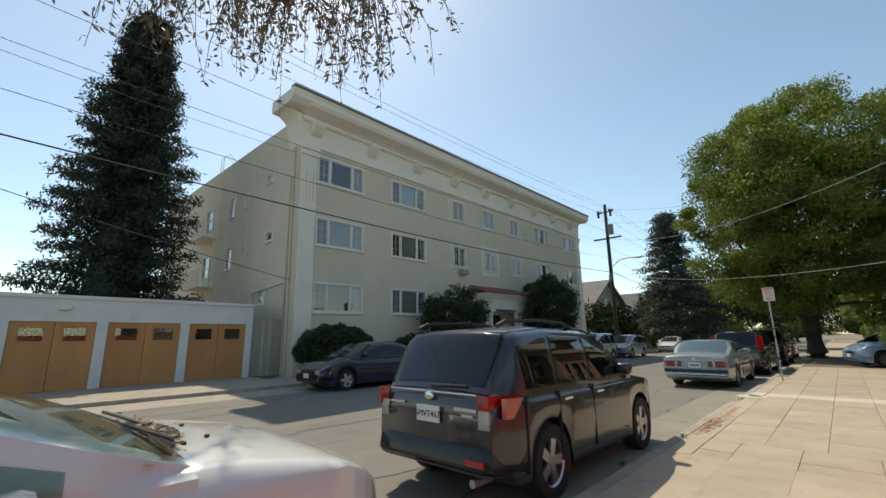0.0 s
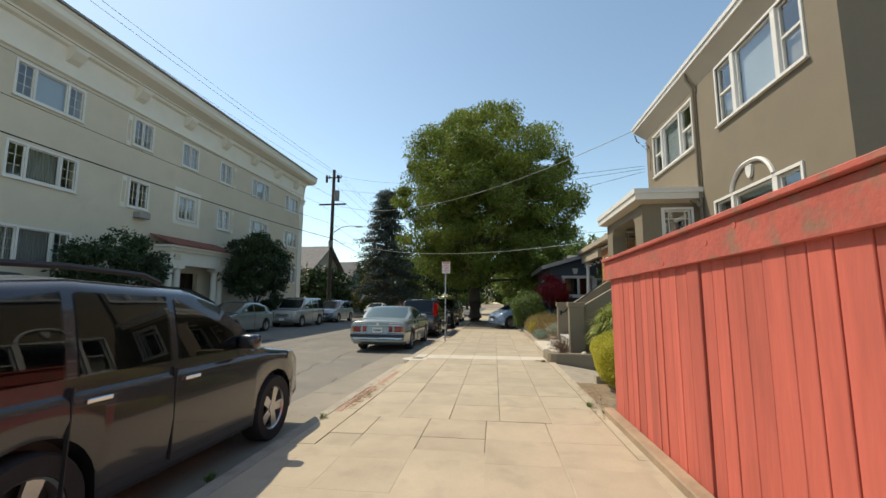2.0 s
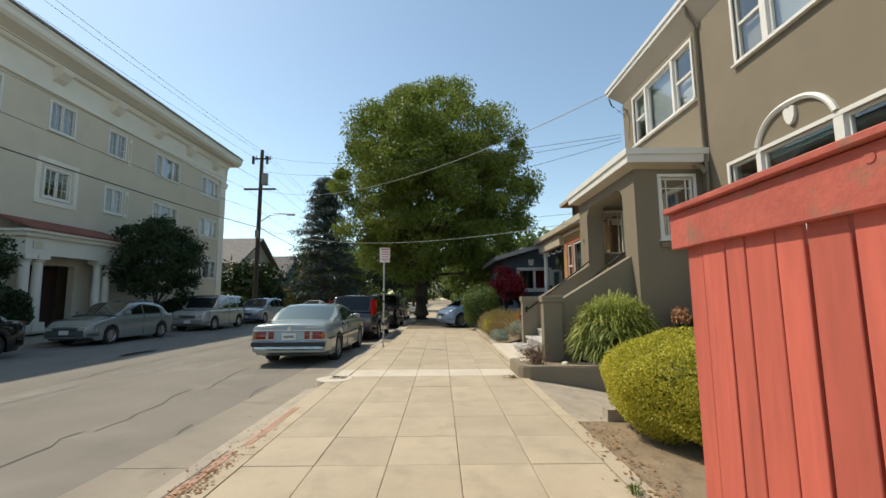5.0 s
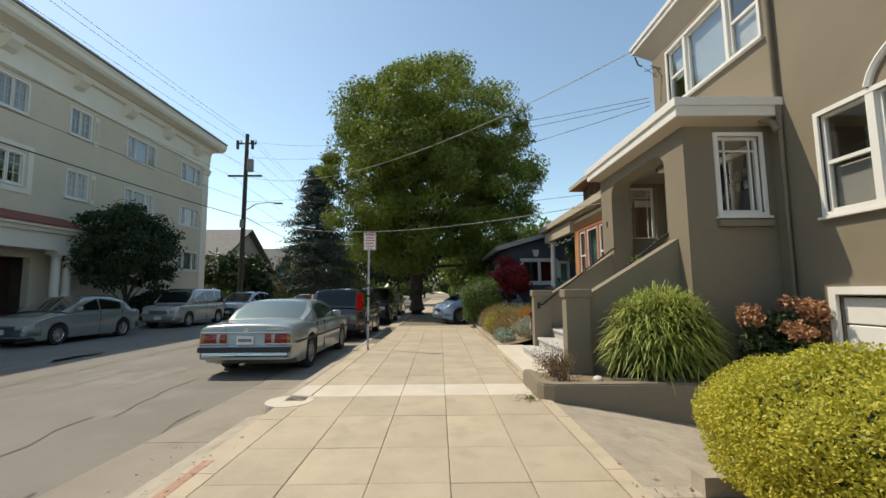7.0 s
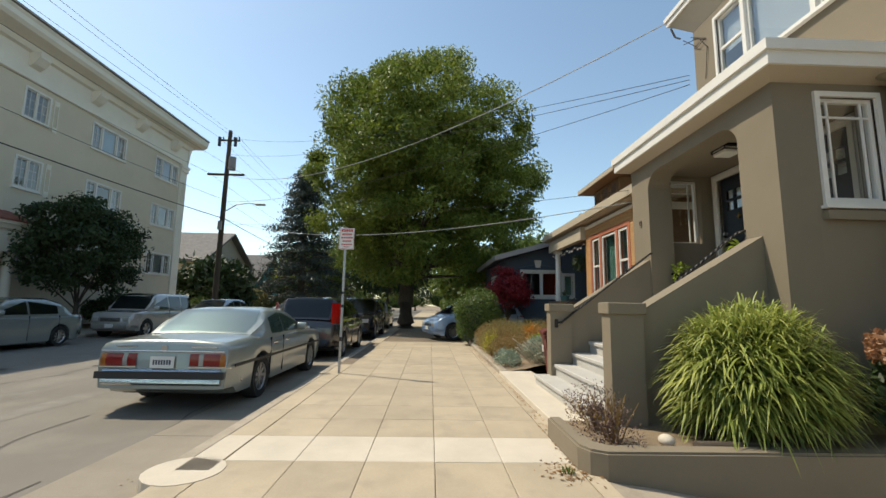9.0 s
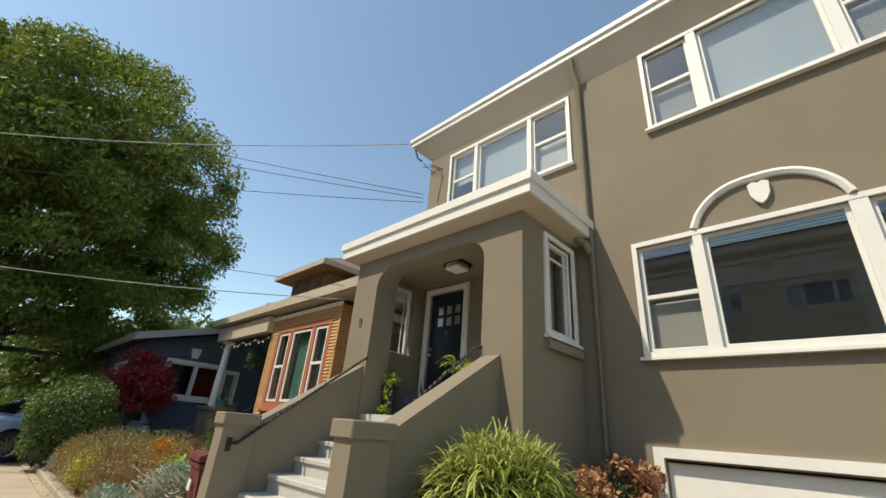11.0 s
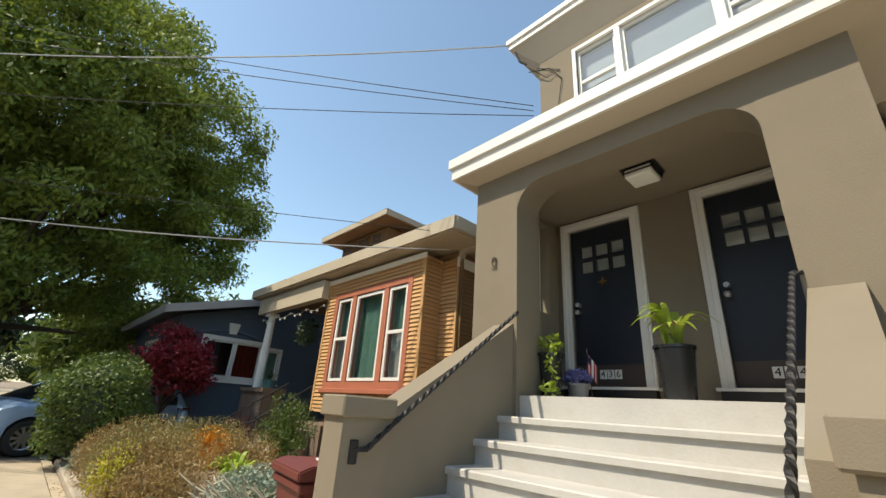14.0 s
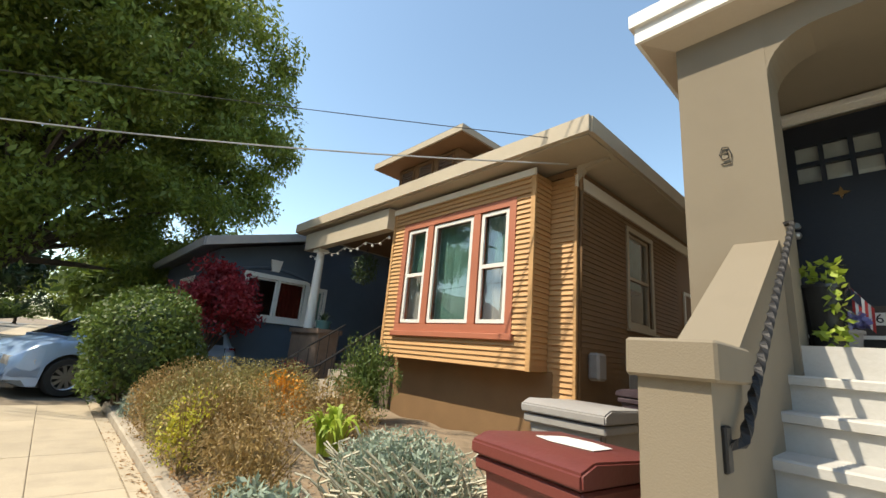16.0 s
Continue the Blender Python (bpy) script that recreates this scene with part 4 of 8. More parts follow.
# meter box, gate
tagged(part("meter_box", boxes((18.02, 18.18, -6.25, -6.02, 1.15, 1.50), bevel=0.03), GREYBIN), "rounded grey utility meter box on an ochre wall coloured brown for shade", "meter box")
gate = thing("side_gate", (17.2, -7.2, 0), 0, "weathered grey-brown board gate between two houses", "gate")
for k in range(11):
    x = 16.42 + k * 0.158
    part("board", boxes((x, x + 0.15, -7.22, -7.195, 0.05, 1.78 - 0.004 * (k % 3))), GREYWOOD, gate, world=True)
part("rail", boxes((16.42, 18.15, -7.195, -7.16, 1.5, 1.6), (16.42, 18.15, -7.195, -7.16, 0.35, 0.45)), GREYWOOD, gate, world=True)
# satellite dish on the ridge
bm = bmesh.new()
bmesh.ops.create_uvsphere(bm, u_segments=16, v_segments=8, radius=0.30, matrix=Matrix.Translation((25.2, -6.4, 4.92)) @ Matrix.Diagonal((1, 0.35, 1, 1)))
tube(bm, [(25.2, -6.4, 4.85), (25.2, -6.5, 4.3)], 0.03)
tagged(part("satellite_dish", bm, GREYBIN, smooth=50), "grey satellite dish on the brown shingle roof", "dish")

# ---- the dark blue-grey house ----
dark = thing("slate_house", (30.0, -6.5, 0), 0, "dark slate-blue stucco house with white window trim and gabled roof", "house")
SX, SE = 27.0, -3.6                                  # the gable wall that looks down the street, and the eave wall
gm = Matrix(((0, -1, 0, SX), (1, 0, 0, 0), (0, 0, 1, 0), (0, 0, 0, 1)))
bm = bmesh.new()
wall(bm, -12.0, SE, -0.2, 3.45, 0.2, ((-6.02, -4.40, 1.88, 2.90), (-6.62, -6.24, 1.88, 2.80)), gm)
prism(bm, [(SE, 3.45), (-12.0, 3.45), (-7.6, 4.62)], "x", SX, SX + 0.2)
part("gable_wall", bm, SLATE, dark, world=True)
bm = bmesh.new()
wall(bm, SX + 0.2, 33.4, -0.2, 3.45, 0.2, ((29.2, 30.8, 1.6, 2.8),), Matrix.Translation((0, SE, 0)))
part("front_wall", bm, SLATE, dark, world=True)
part("back_wall", boxes((33.2, 33.4, -12.0, SE - 0.2, -0.2, 3.45), (SX + 0.2, 33.2, -12.0, -11.8, -0.2, 3.45), (29.6, 29.8, -11.8, SE - 0.2, -0.2, 3.45)), SLATE, dark, world=True)
bm = bmesh.new()
for yb in (-3.10, -12.1):
    prism(bm, [(-7.6, 4.80), (yb, 3.52), (yb, 3.40), (-7.6, 4.66)], "x", 26.35, 34.0)
sroof = part("roof", bm, SHINGLE, dark, "grey shingle gable roof", world=True)
bm = bmesh.new()
for yb in (-3.08, -12.12):
    prism(bm, [(-7.6, 4.83), (yb, 3.55), (yb, 3.33), (-7.6, 4.61)], "x", 26.28, 26.35)
box(bm, 26.35, 34.0, -3.10, -3.05, 3.33, 3.55)
part("bargeboard", bm, GREYBIN, sroof, "pale grey bargeboard", world=True)
window(dark, pose(SX, -5.21, 1.88, 0, 0, 90), 1.62, 1.02, [(-0.81, -0.05, "fixed", ("lace", 0.02, 0.98, RED_CURTAIN)), (0.0, 0.81, "fixed", None)], case=0.12)
window(dark, pose(SX, -6.43, 1.88, 0, 0, 90), 0.38, 0.92, [(-0.19, 0.19, "fixed", ("blind", 0, 1, TEAL))], case=0.09)
window(dark, pose(30.0, SE, 1.6), 1.6, 1.2, [(-0.8, 0.8, "hung", None)], case=0.11)
bm = bmesh.new()
prism(bm, [(-4.90, 3.44), (-5.22, 3.44), (-5.16, 3.12), (-4.96, 3.12)], "x", SX - 0.08, SX)
part("keystone", bm, WHITE, dark, "white plaster keystone", world=True)
bm = bmesh.new()
tube(bm, [(SX - 0.02, -6.25 + 0.095 * k, 2.98 + 0.22 * math.sin(math.pi * k / 24)) for k in range(25)], 0.045, n=5)
part("arch_moulding", bm, SLATE, dark, world=True)
part("chimney", boxes((29.2, 29.9, -8.4, -7.8, 4.3, 5.6), (29.12, 29.98, -8.48, -7.72, 5.6, 5.75)), SLATE, dark, world=True)

# ---- the yellow house beyond, and a fence post row ----
yel = thing("yellow_house", (38, -7, 0), 0, "distant pale yellow house with white trim", "house")
bm = bmesh.new()
wall(bm, 35.5, 43.0, -0.2, 3.6, 0.2, ((36.5, 38.2, 1.2, 2.6), (39.6, 41.4, 1.2, 2.6)), Matrix.Translation((0, -6.3, 0)))
box(bm, 35.5, 35.7, -14, -6.5, -0.2, 3.6)
part("wall", bm, mat("yellow_stucco", (0.50, 0.38, 0.17), 0.9, var=0.08), yel, world=True)
bm = bmesh.new()
prism(bm, [(35.0, 3.5), (43.5, 3.5), (39.25, 5.6)], "y", -14.2, -5.7)
part("roof", bm, SHINGLE, yel, world=True)
for x in (37.35, 40.5):
    window(yel, pose(x, -6.3, 1.2), 1.7, 1.4, [(-0.85, 0.85, "hung", None)], case=0.1)

# ---- the three-storey apartment block ----
AY, AX0, AX1 = 16.85, 8.75, 38.0
apt = thing("apartment_block", (23, AY, 0), 0, "three-storey cream stucco apartment block with heavy cornice", "building")
rows_z = (2.70, 5.77, 8.82)
wins = []      # x centre, width, kind
for xc, w, k in ((10.98, 2.55, "triple"), (15.55, 2.5, "triple"), (19.98, 1.05, "pair"), (23.3, 1.2, "pair"), (26.6, 1.1, "pair"), (30.85, 2.3, "triple"), (35.9, 2.3, "triple")):
    for r, z0 in enumerate(rows_z):
        if r == 0 and 19 < xc < 25:
            continue
        wins.append((xc, w, z0, k))
holes = [(-(xc + w / 2), -(xc - w / 2), z0, z0 + 1.22) for xc, w, z0, k in wins] + [(-24.6, -22.0, 0.0, 2.75)]
am = Matrix.Translation((0, AY, 0)) @ pose(0, 0, 0, 0, 0, 180)
bm = bmesh.new()
wall(bm, -AX1, -AX0, -0.2, 11.0, 0.3, holes, am)
part("front_wall", bm, CREAM, apt, world=True)
sholes = [(19.45, 20.2, 9.3, 9.75), (19.3, 20.0, 6.2, 6.65), (19.8, 20.6, 3.2, 3.8), (24.2, 24.9, 8.4, 9.6), (24.2, 24.9, 5.4, 6.6), (27.5, 28.6, 8.3, 9.6), (27.5, 28.6, 5.3, 6.6), (27.5, 28.6, 2.3, 3.6), (22.4, 22.8, 8.6, 9.4), (22.4, 22.8, 5.6, 6.4)]
bm = bmesh.new()
# the side wall faces -x; its local x runs towards +y
wm = Matrix(((0, -1, 0, AX0), (1, 0, 0, 0), (0, 0, 1, 0), (0, 0, 0, 1)))
wall(bm, AY + 0.3, 38.0, -0.2, 11.9, 0.3, sholes, wm)
part("side_wall", bm, CREAM, apt, world=True)
for h in sholes:
    window(apt, pose(AX0, (h[0] + h[1]) / 2, h[2], 0, 0, 90), h[1] - h[0], h[3] - h[2], [(-(h[1] - h[0]) / 2, (h[1] - h[0]) / 2, "hung" if h[3] - h[2] > 0.8 else "fixed", None)], case=0.05)
part("back_wall", boxes((AX1 - 0.3, AX1, AY + 0.3, 38, -0.2, 11.9), (AX0 + 0.3, AX1 - 0.3, 37.7, 38, -0.2, 11.9), (AX0 + 0.3, AX1 - 0.3, AY + 0.3, 37.7, 11.5, 11.7), (AX0 + 0.3, AX1 - 0.3, AY + 3.2, AY + 3.4, -0.2, 11.5)), CREAM, apt, world=True)
part("floor_slab", boxes((AX0 + 0.3, AX1 - 0.3, AY + 0.3, AY + 3.2, 4.9, 5.05), (AX0 + 0.3, AX1 - 0.3, AY + 0.3, AY + 3.2, 7.9, 8.05)), INTERIOR, apt, world=True)
random.seed(11)
for xc, w, z0, k in wins:
    cur = random.choice((None, None, ("lace", 0.02, 1, LACE), ("blind", 0.5, 1, BLIND)))
    m = pose(xc, AY, z0, 0, 0, 180)
    if k == "triple":
        a = w / 2
        bays = [(-a, -a + 0.58, "grid3x2", random.choice((None, ("lace", 0.02, 1, LACE)))), (-a + 0.66, a - 0.66, "fixed", random.choice((("blind", 0, 1, BLIND), None, ("lace", 0, 1, LACE)))), (a - 0.58, a, "grid3x2", random.choice((None, ("lace", 0.02, 1, LACE))))]
    else:
        bays = [(-w / 2, -0.02, "grid3x2", cur), (0.02, w / 2, "grid3x2", cur)]
    window(apt, m, w, 1.22, bays, trim=WHITE, case=0.09, frame_t=0.04)
# entablature: frieze, brackets and projecting cornice
bm = bmesh.new()
prof = [(AY, 10.35), (AY - 0.10, 10.40), (AY - 0.10, 10.52), (AY - 0.03, 10.56), (AY - 0.03, 11.55), (AY - 0.18, 11.62), (AY - 0.25, 11.85), (AY - 0.75, 12.05), (AY - 0.85, 12.2), (AY - 0.85, 12.42), (AY - 0.92, 12.55), (AY + 0.3, 12.62), (AY + 0.3, 10.35)]
prism(bm, prof, "x", AX0 - 0.05, AX1 + 0.05)
corn = part("cornice", bm, CREAM_TRIM, apt, "deep cream plaster cornice", world=True)
for x0, x1 in ((AX0 - 0.95, AX0 - 0.05), (AX1 + 0.05, AX1 + 0.95)):
    bm = bmesh.new()
    prism(bm, [(AY - 0.92, 12.55), (AY - 0.85, 12.2), (AY - 0.6, 12.0), (AY + 1.2, 12.0), (AY + 1.2, 12.6)], "x", x0, x1)
    s = 1 if x0 < AX0 else -1
    xa = AX0 - 0.02 if s == 1 else AX1 + 0.02
    prism(bm, [(xa, 10.4), (xa, 12.0), (xa - s * 0.7, 12.0), (xa - s * 0.3, 11.7), (xa - s * 0.18, 11.4)], "y", AY - 0.1, AY + 1.1)
    part("cornice_return", bm, CREAM_TRIM, corn, world=True)
part("parapet_flashing", boxes((AX0 - 0.95, AX1 + 0.95, AY - 0.98, AY - 0.6, 12.60, 12.68)), GREYBIN, corn, world=True)
x = AX0 + 0.7
k = 0
while x < AX1:
    bm = bmesh.new()
    prism(bm, [(AY - 0.03, 11.60), (AY - 0.50, 11.60), (AY - 0.46, 11.38), (AY - 0.25, 11.10), (AY - 0.03, 10.95)], "x", x - 0.27, x + 0.27)
    part("cornice_bracket", bm, CREAM_TRIM, corn, world=True)
    x += 3.35
for x0, x1 in ((AX0 + 0.02, AX0 + 0.78), (AX1 - 0.78, AX1 - 0.02)):
    bm = boxes((x0, x1, AY - 0.10, AY - 0.002, 0.0, 9.9))
    for k in range(4):
        box(bm, x0 + 0.08 + k * 0.17, x0 + 0.17 + k * 0.17, AY - 0.15, AY - 0.10, 7.7, 9.2)
    box(bm, x0 - 0.05, x1 + 0.05, AY - 0.18, AY - 0.002, 9.9, 10.15)
    box(bm, x0 - 0.10, x1 + 0.10, AY - 0.24, AY - 0.002, 10.15, 10.33)
    part("pilaster", bm, CREAM_TRIM, apt, "pale corner pilaster", world=True)
part("plinth", boxes((AX0, 21.0, AY - 0.08, AY - 0.002, -0.2, 1.15), (25.7, AX1, AY - 0.08, AY - 0.002, -0.2, 1.15)), CREAM, apt, world=True)
# raised panels beside the narrow windows
for xp in (19.1, 27.5):
    for za, zb in ((5.6, 7.1), (8.6, 10.1)):
        bm = bmesh.new()
        ring(bm, xp - 0.13, xp + 0.13, za, zb, AY - 0.035, AY - 0.002, 0.04)
        box(bm, xp - 0.11, xp + 0.11, AY - 0.05, AY - 0.036, za + 0.04, za + 0.24)
        box(bm, xp - 0.11, xp + 0.11, AY - 0.05, AY - 0.036, zb - 0.24, zb - 0.04)
        part("plaster_panel", bm, CREAM_TRIM, apt, world=True)
bm = bmesh.new()
ring(bm, 22.25, 24.35, 5.40, 7.45, AY - 0.04, AY - 0.002, 0.22)
part("window_surround", bm, CREAM_TRIM, apt, "ornamented plaster surround", world=True)
# entrance porch with clay-tile hood and paired columns
por = part("entrance_porch", boxes((21.0, 25.7, AY - 1.1, AY - 0.002, 3.05, 3.75), (20.85, 25.85, AY - 1.25, AY - 0.002, 3.75, 3.92), (20.7, 26.0, AY - 1.4, AY - 0.002, 3.92, 4.02)), CREAM_TRIM, apt, "classical entrance porch with paired columns", world=True)
for k in range(26):
    x = 20.75 + k * 0.20
    bm = bmesh.new()
    prism(bm, [(AY - 1.45, 4.03), (AY - 1.45, 4.10), (AY - 0.1, 4.62), (AY - 0.1, 4.55)], "x", x, x + 0.185)
    part("clay_tile", bm, CLAYTILE, por, world=True)
for x in (21.3, 21.85, 24.85, 25.4):
    bm = bmesh.new()
    cyl(bm, (x, AY - 0.85, 0.35), (x, AY - 0.85, 2.75), 0.19, 0.16, n=18)
    cyl(bm, (x, AY - 0.85, 2.75), (x, AY - 0.85, 2.88), 0.17, 0.24, n=18)
    box(bm, x - 0.26, x + 0.26, AY - 1.11, AY - 0.59, 2.88, 3.05)
    box(bm, x - 0.26, x + 0.26, AY - 1.11, AY - 0.59, 0.0, 0.35)
    part("porch_column", bm, CREAM_TRIM, por, world=True, smooth=40)
for x in (21.5, 25.2):
    part("porch_panel", boxes((x - 0.2, x + 0.2, AY - 1.13, AY - 1.1, 3.3, 3.6)), CREAM, por, world=True)
part("entrance_door", boxes((22.0, 24.6, AY + 0.8, AY + 0.86, 0.0, 2.75)), mat("dark_entrance", (0.05, 0.022, 0.018), 0.5, var=0.2), por, "dark red-brown recessed entrance", world=True)
# drainpipes, vents and fire escape on the side
bm = bmesh.new()
tube(bm, [(AX0 - 0.06, AY + 0.5, 10.3), (AX0 - 0.06, AY + 0.5, 0.0)], 0.05)
tube(bm, [(AX0 - 0.06, AY + 0.75, 9.0), (AX0 - 0.06, AY + 0.8, 4.6), (AX0 - 0.06, AY + 0.75, 0.0)], 0.04)
tube(bm, [(AX0 - 0.06, AY + 0.8, 4.0), (AX0 - 0.06, AY + 4.2, 3.75), (AX0 - 0.06, AY + 4.2, 0.0)], 0.04)
part("drainpipe", bm, CREAM, apt, world=True)
fe = thing("fire_escape", (AX0, 28, 0), 0, "cream-painted iron fire escape on a side wall", "fire escape")
for z in (4.6, 7.6):
    bm = boxes((AX0 - 1.1, AX0 - 0.0, 26.6, 29.4, z - 0.05, z))
    for k in range(9):
        y = 26.6 + k * 0.35
        cyl(bm, (AX0 - 1.08, y, z), (AX0 - 1.08, y, z + 1.0), 0.015, n=5)
    for y in (26.6, 29.4):
        for k in range(4):
            cyl(bm, (AX0 - 1.08 + k * 0.3, y, z), (AX0 - 1.08 + k * 0.3, y, z + 1.0), 0.015, n=5)
        cyl(bm, (AX0 - 1.08, y, z + 1.0), (AX0, y, z + 1.0), 0.02, n=5)
    cyl(bm, (AX0 - 1.08, 26.6, z + 1.0), (AX0 - 1.08, 29.4, z + 1.0), 0.02, n=5)
    part("landing", bm, CREAM_TRIM, fe, world=True)
bm = bmesh.new()
for s in (-0.22, 0.22):
    tube(bm, [(AX0 - 0.5, 26.2 + s, 0.6), (AX0 - 0.5, 26.2 + s, 12.6), (AX0 - 0.2, 26.2 + s, 12.9), (AX0 + 0.3, 26.2 + s, 12.4)], 0.022, n=5)
for k in range(38):
    cyl(bm, (AX0 - 0.5, 25.98, 0.7 + k * 0.31), (AX0 - 0.5, 26.42, 0.7 + k * 0.31), 0.012, n=5)
part("ladder", bm, CREAM_TRIM, fe, world=True)
tagged(part("air_conditioner", boxes((19.65, 20.3, AY - 0.24, AY + 0.14, 5.38, 5.68), bevel=0.02), GREYBIN), "grey window air conditioner under a window", "air conditioner")

apt.location += Vector((0, 0.22, 0.214))
apt.rotation_euler = (0, -0.0150, 0.0156)

# ---- the row of garages ----
GY = 17.6
gar = thing("garage_row", (2, GY, 0), 0, "low whitewashed garage row with orange plywood doors", "garage")
doors = [(-4.9, -2.9), (-2.45, -0.1), (0.28, 2.30), (2.60, 4.73), (5.02, 7.08)]
bm = bmesh.new()
wall(bm, -7.33, 8.0, -0.2, 2.82, 0.25, [(-b, -a, -0.2, 2.10) for a, b in doors], Matrix.Translation((0, GY, 0)) @ pose(0, 0, 0, 0, 0, 180))
box(bm, 7.08, 7.33, GY + 0.25, 24, -0.2, 2.82)
box(bm, -8.0, 7.08, 23.75, 24, -0.2, 2.82)
box(bm, -8.0, -7.75, GY + 0.25, 23.75, -0.2, 2.82)
part("wall", bm, WHITEWASH, gar, world=True)
part("roof", boxes((-8.0, 7.40, GY - 0.07, 24, 2.82, 2.93)), WHITEWASH, gar, "flat pale roof", world=True)
for a, b in doors:
    mid = (a + b) / 2
    for u0, u1 in ((a, mid - 0.003), (mid + 0.003, b)):
        bm = bmesh.new()
        wall(bm, -u1 + 0.004, -u0 - 0.004, 0.01, 2.095, 0.05, ((-u1 + 0.22, -u0 - 0.22, 1.50, 1.92),), Matrix.Translation((0, GY + 0.06, 0)) @ pose(0, 0, 0, 0, 0, 180))
        gd = part("garage_door", bm, GARAGE_DOOR, gar, "orange-stained plywood door leaf", world=True)
        bm = bmesh.new()
        ring(bm, u0 + 0.19, u1 - 0.19, 1.47, 1.95, GY + 0.04, GY + 0.06, 0.04)
        part("window_trim", bm, GARAGE_DOOR, gd, world=True)
        part("pane", sheet(u0 + 0.22, u1 - 0.22, GY + 0.085, 1.5, 1.92), GLASS, gd, world=True)
part("floor", boxes((-8, 7.08, GY + 0.25, 24, -0.2, 0.0)), KERB, gar, world=True)
part("wall_lamp", boxes((1.3, 1.6, GY - 0.18, GY - 0.003, 2.45, 2.6), bevel=0.03), WHITEWASH, gar, world=True)
yard = thing("board_fence", (8, 17.8, 0), 0, "weathered grey vertical board fence beside the garages", "fence")
for k in range(9):
    x = 7.36 + k * 0.15
    part("board", boxes((x, x + 0.142, 17.8, 17.83, 0.0, 2.35 + 0.02 * (k % 2))), GREYWOOD, yard, world=True)

# ---- houses farther along the far side ----
def far_house(x0, x1, y0, h, ridge, wallm, roofm, label, win=True):
    """A gabled house with its gable to the street."""
    e = thing("far_house", ((x0 + x1) / 2, y0, 0), 0, label, "house")
    xm = (x0 + x1) / 2
    bm = bmesh.new()
    hs = [(-xm - 0.9, -xm + 0.9, h * 0.62, h * 0.62 + 1.2), (-xm - 2.0, -xm + 2.0, 0.9, 2.3)]
    wall(bm, -x1, -x0, -0.2, h, 0.25, hs, Matrix.Translation((0, y0, 0)) @ pose(0, 0, 0, 0, 0, 180))
    prism(bm, [(x0, h), (x1, h), (xm, ridge)], "y", y0, y0 + 0.25)
    box(bm, x0, x0 + 0.25, y0 + 0.25, y0 + 10, -0.2, h)
    box(bm, x1 - 0.25, x1, y0 + 0.25, y0 + 10, -0.2, h)
    box(bm, x0 + 0.25, x1 - 0.25, y0 + 9.75, y0 + 10, -0.2, h)
    part("wall", bm, wallm, e, world=True)
    bm = bmesh.new()
    for sx in (-1, 1):
        xb = xm + sx * ((x1 - x0) / 2 + 0.6)
        zb = h - 0.6 * (ridge - h) / ((x1 - x0) / 2)
        prism(bm, [(xm, ridge + 0.2), (xb, zb + 0.2), (xb, zb), (xm, ridge)], "y", y0 - 0.6, y0 + 10.4)
    part("roof", bm, roofm, e, world=True)
    for hh in hs:
        window(e, pose(-(hh[0] + hh[1]) / 2, y0, hh[2], 0, 0, 180), hh[1] - hh[0], hh[3] - hh[2], [(-(hh[1] - hh[0]) / 2, -0.05, "hung", None), (0.05, (hh[1] - hh[0]) / 2, "hung", None)], case=0.1)
    bm = bmesh.new()
    prism(bm, [(xm - 2.2, 2.7), (xm + 1.4, 2.7), (xm - 0.4, 4.0)], "y", y0 - 1.8, y0 - 0.01)
    part("porch_roof", bm, roofm, e, world=True)
    return e
CREAM_SIDING = mat("cream_siding", (0.55, 0.49, 0.38), 0.8, var=0.06)
far_house(46, 55, 20, 5.2, 8.0, CREAM_SIDING, SHINGLE, "cream two-storey gabled house with grey roof")
far_house(60, 68, 21, 4.2, 7.4, mat("turquoise_siding", (0.10, 0.30, 0.36), 0.8, var=0.1), SHINGLE, "turquoise house with steep grey roof")
far_house(74, 84, 20, 5.0, 7.5, CREAM_SIDING, BROWN_SHINGLE, "distant cream gabled house")


# ---- vehicles ----
def lerp(tab, x):
    if x <= tab[0][0]:
        return tab[0][1]
    for (a, va), (b, vb) in zip(tab, tab[1:]):
        if x <= b:
            return va + (vb - va) * (x - a) / (b - a)
    return tab[-1][1]


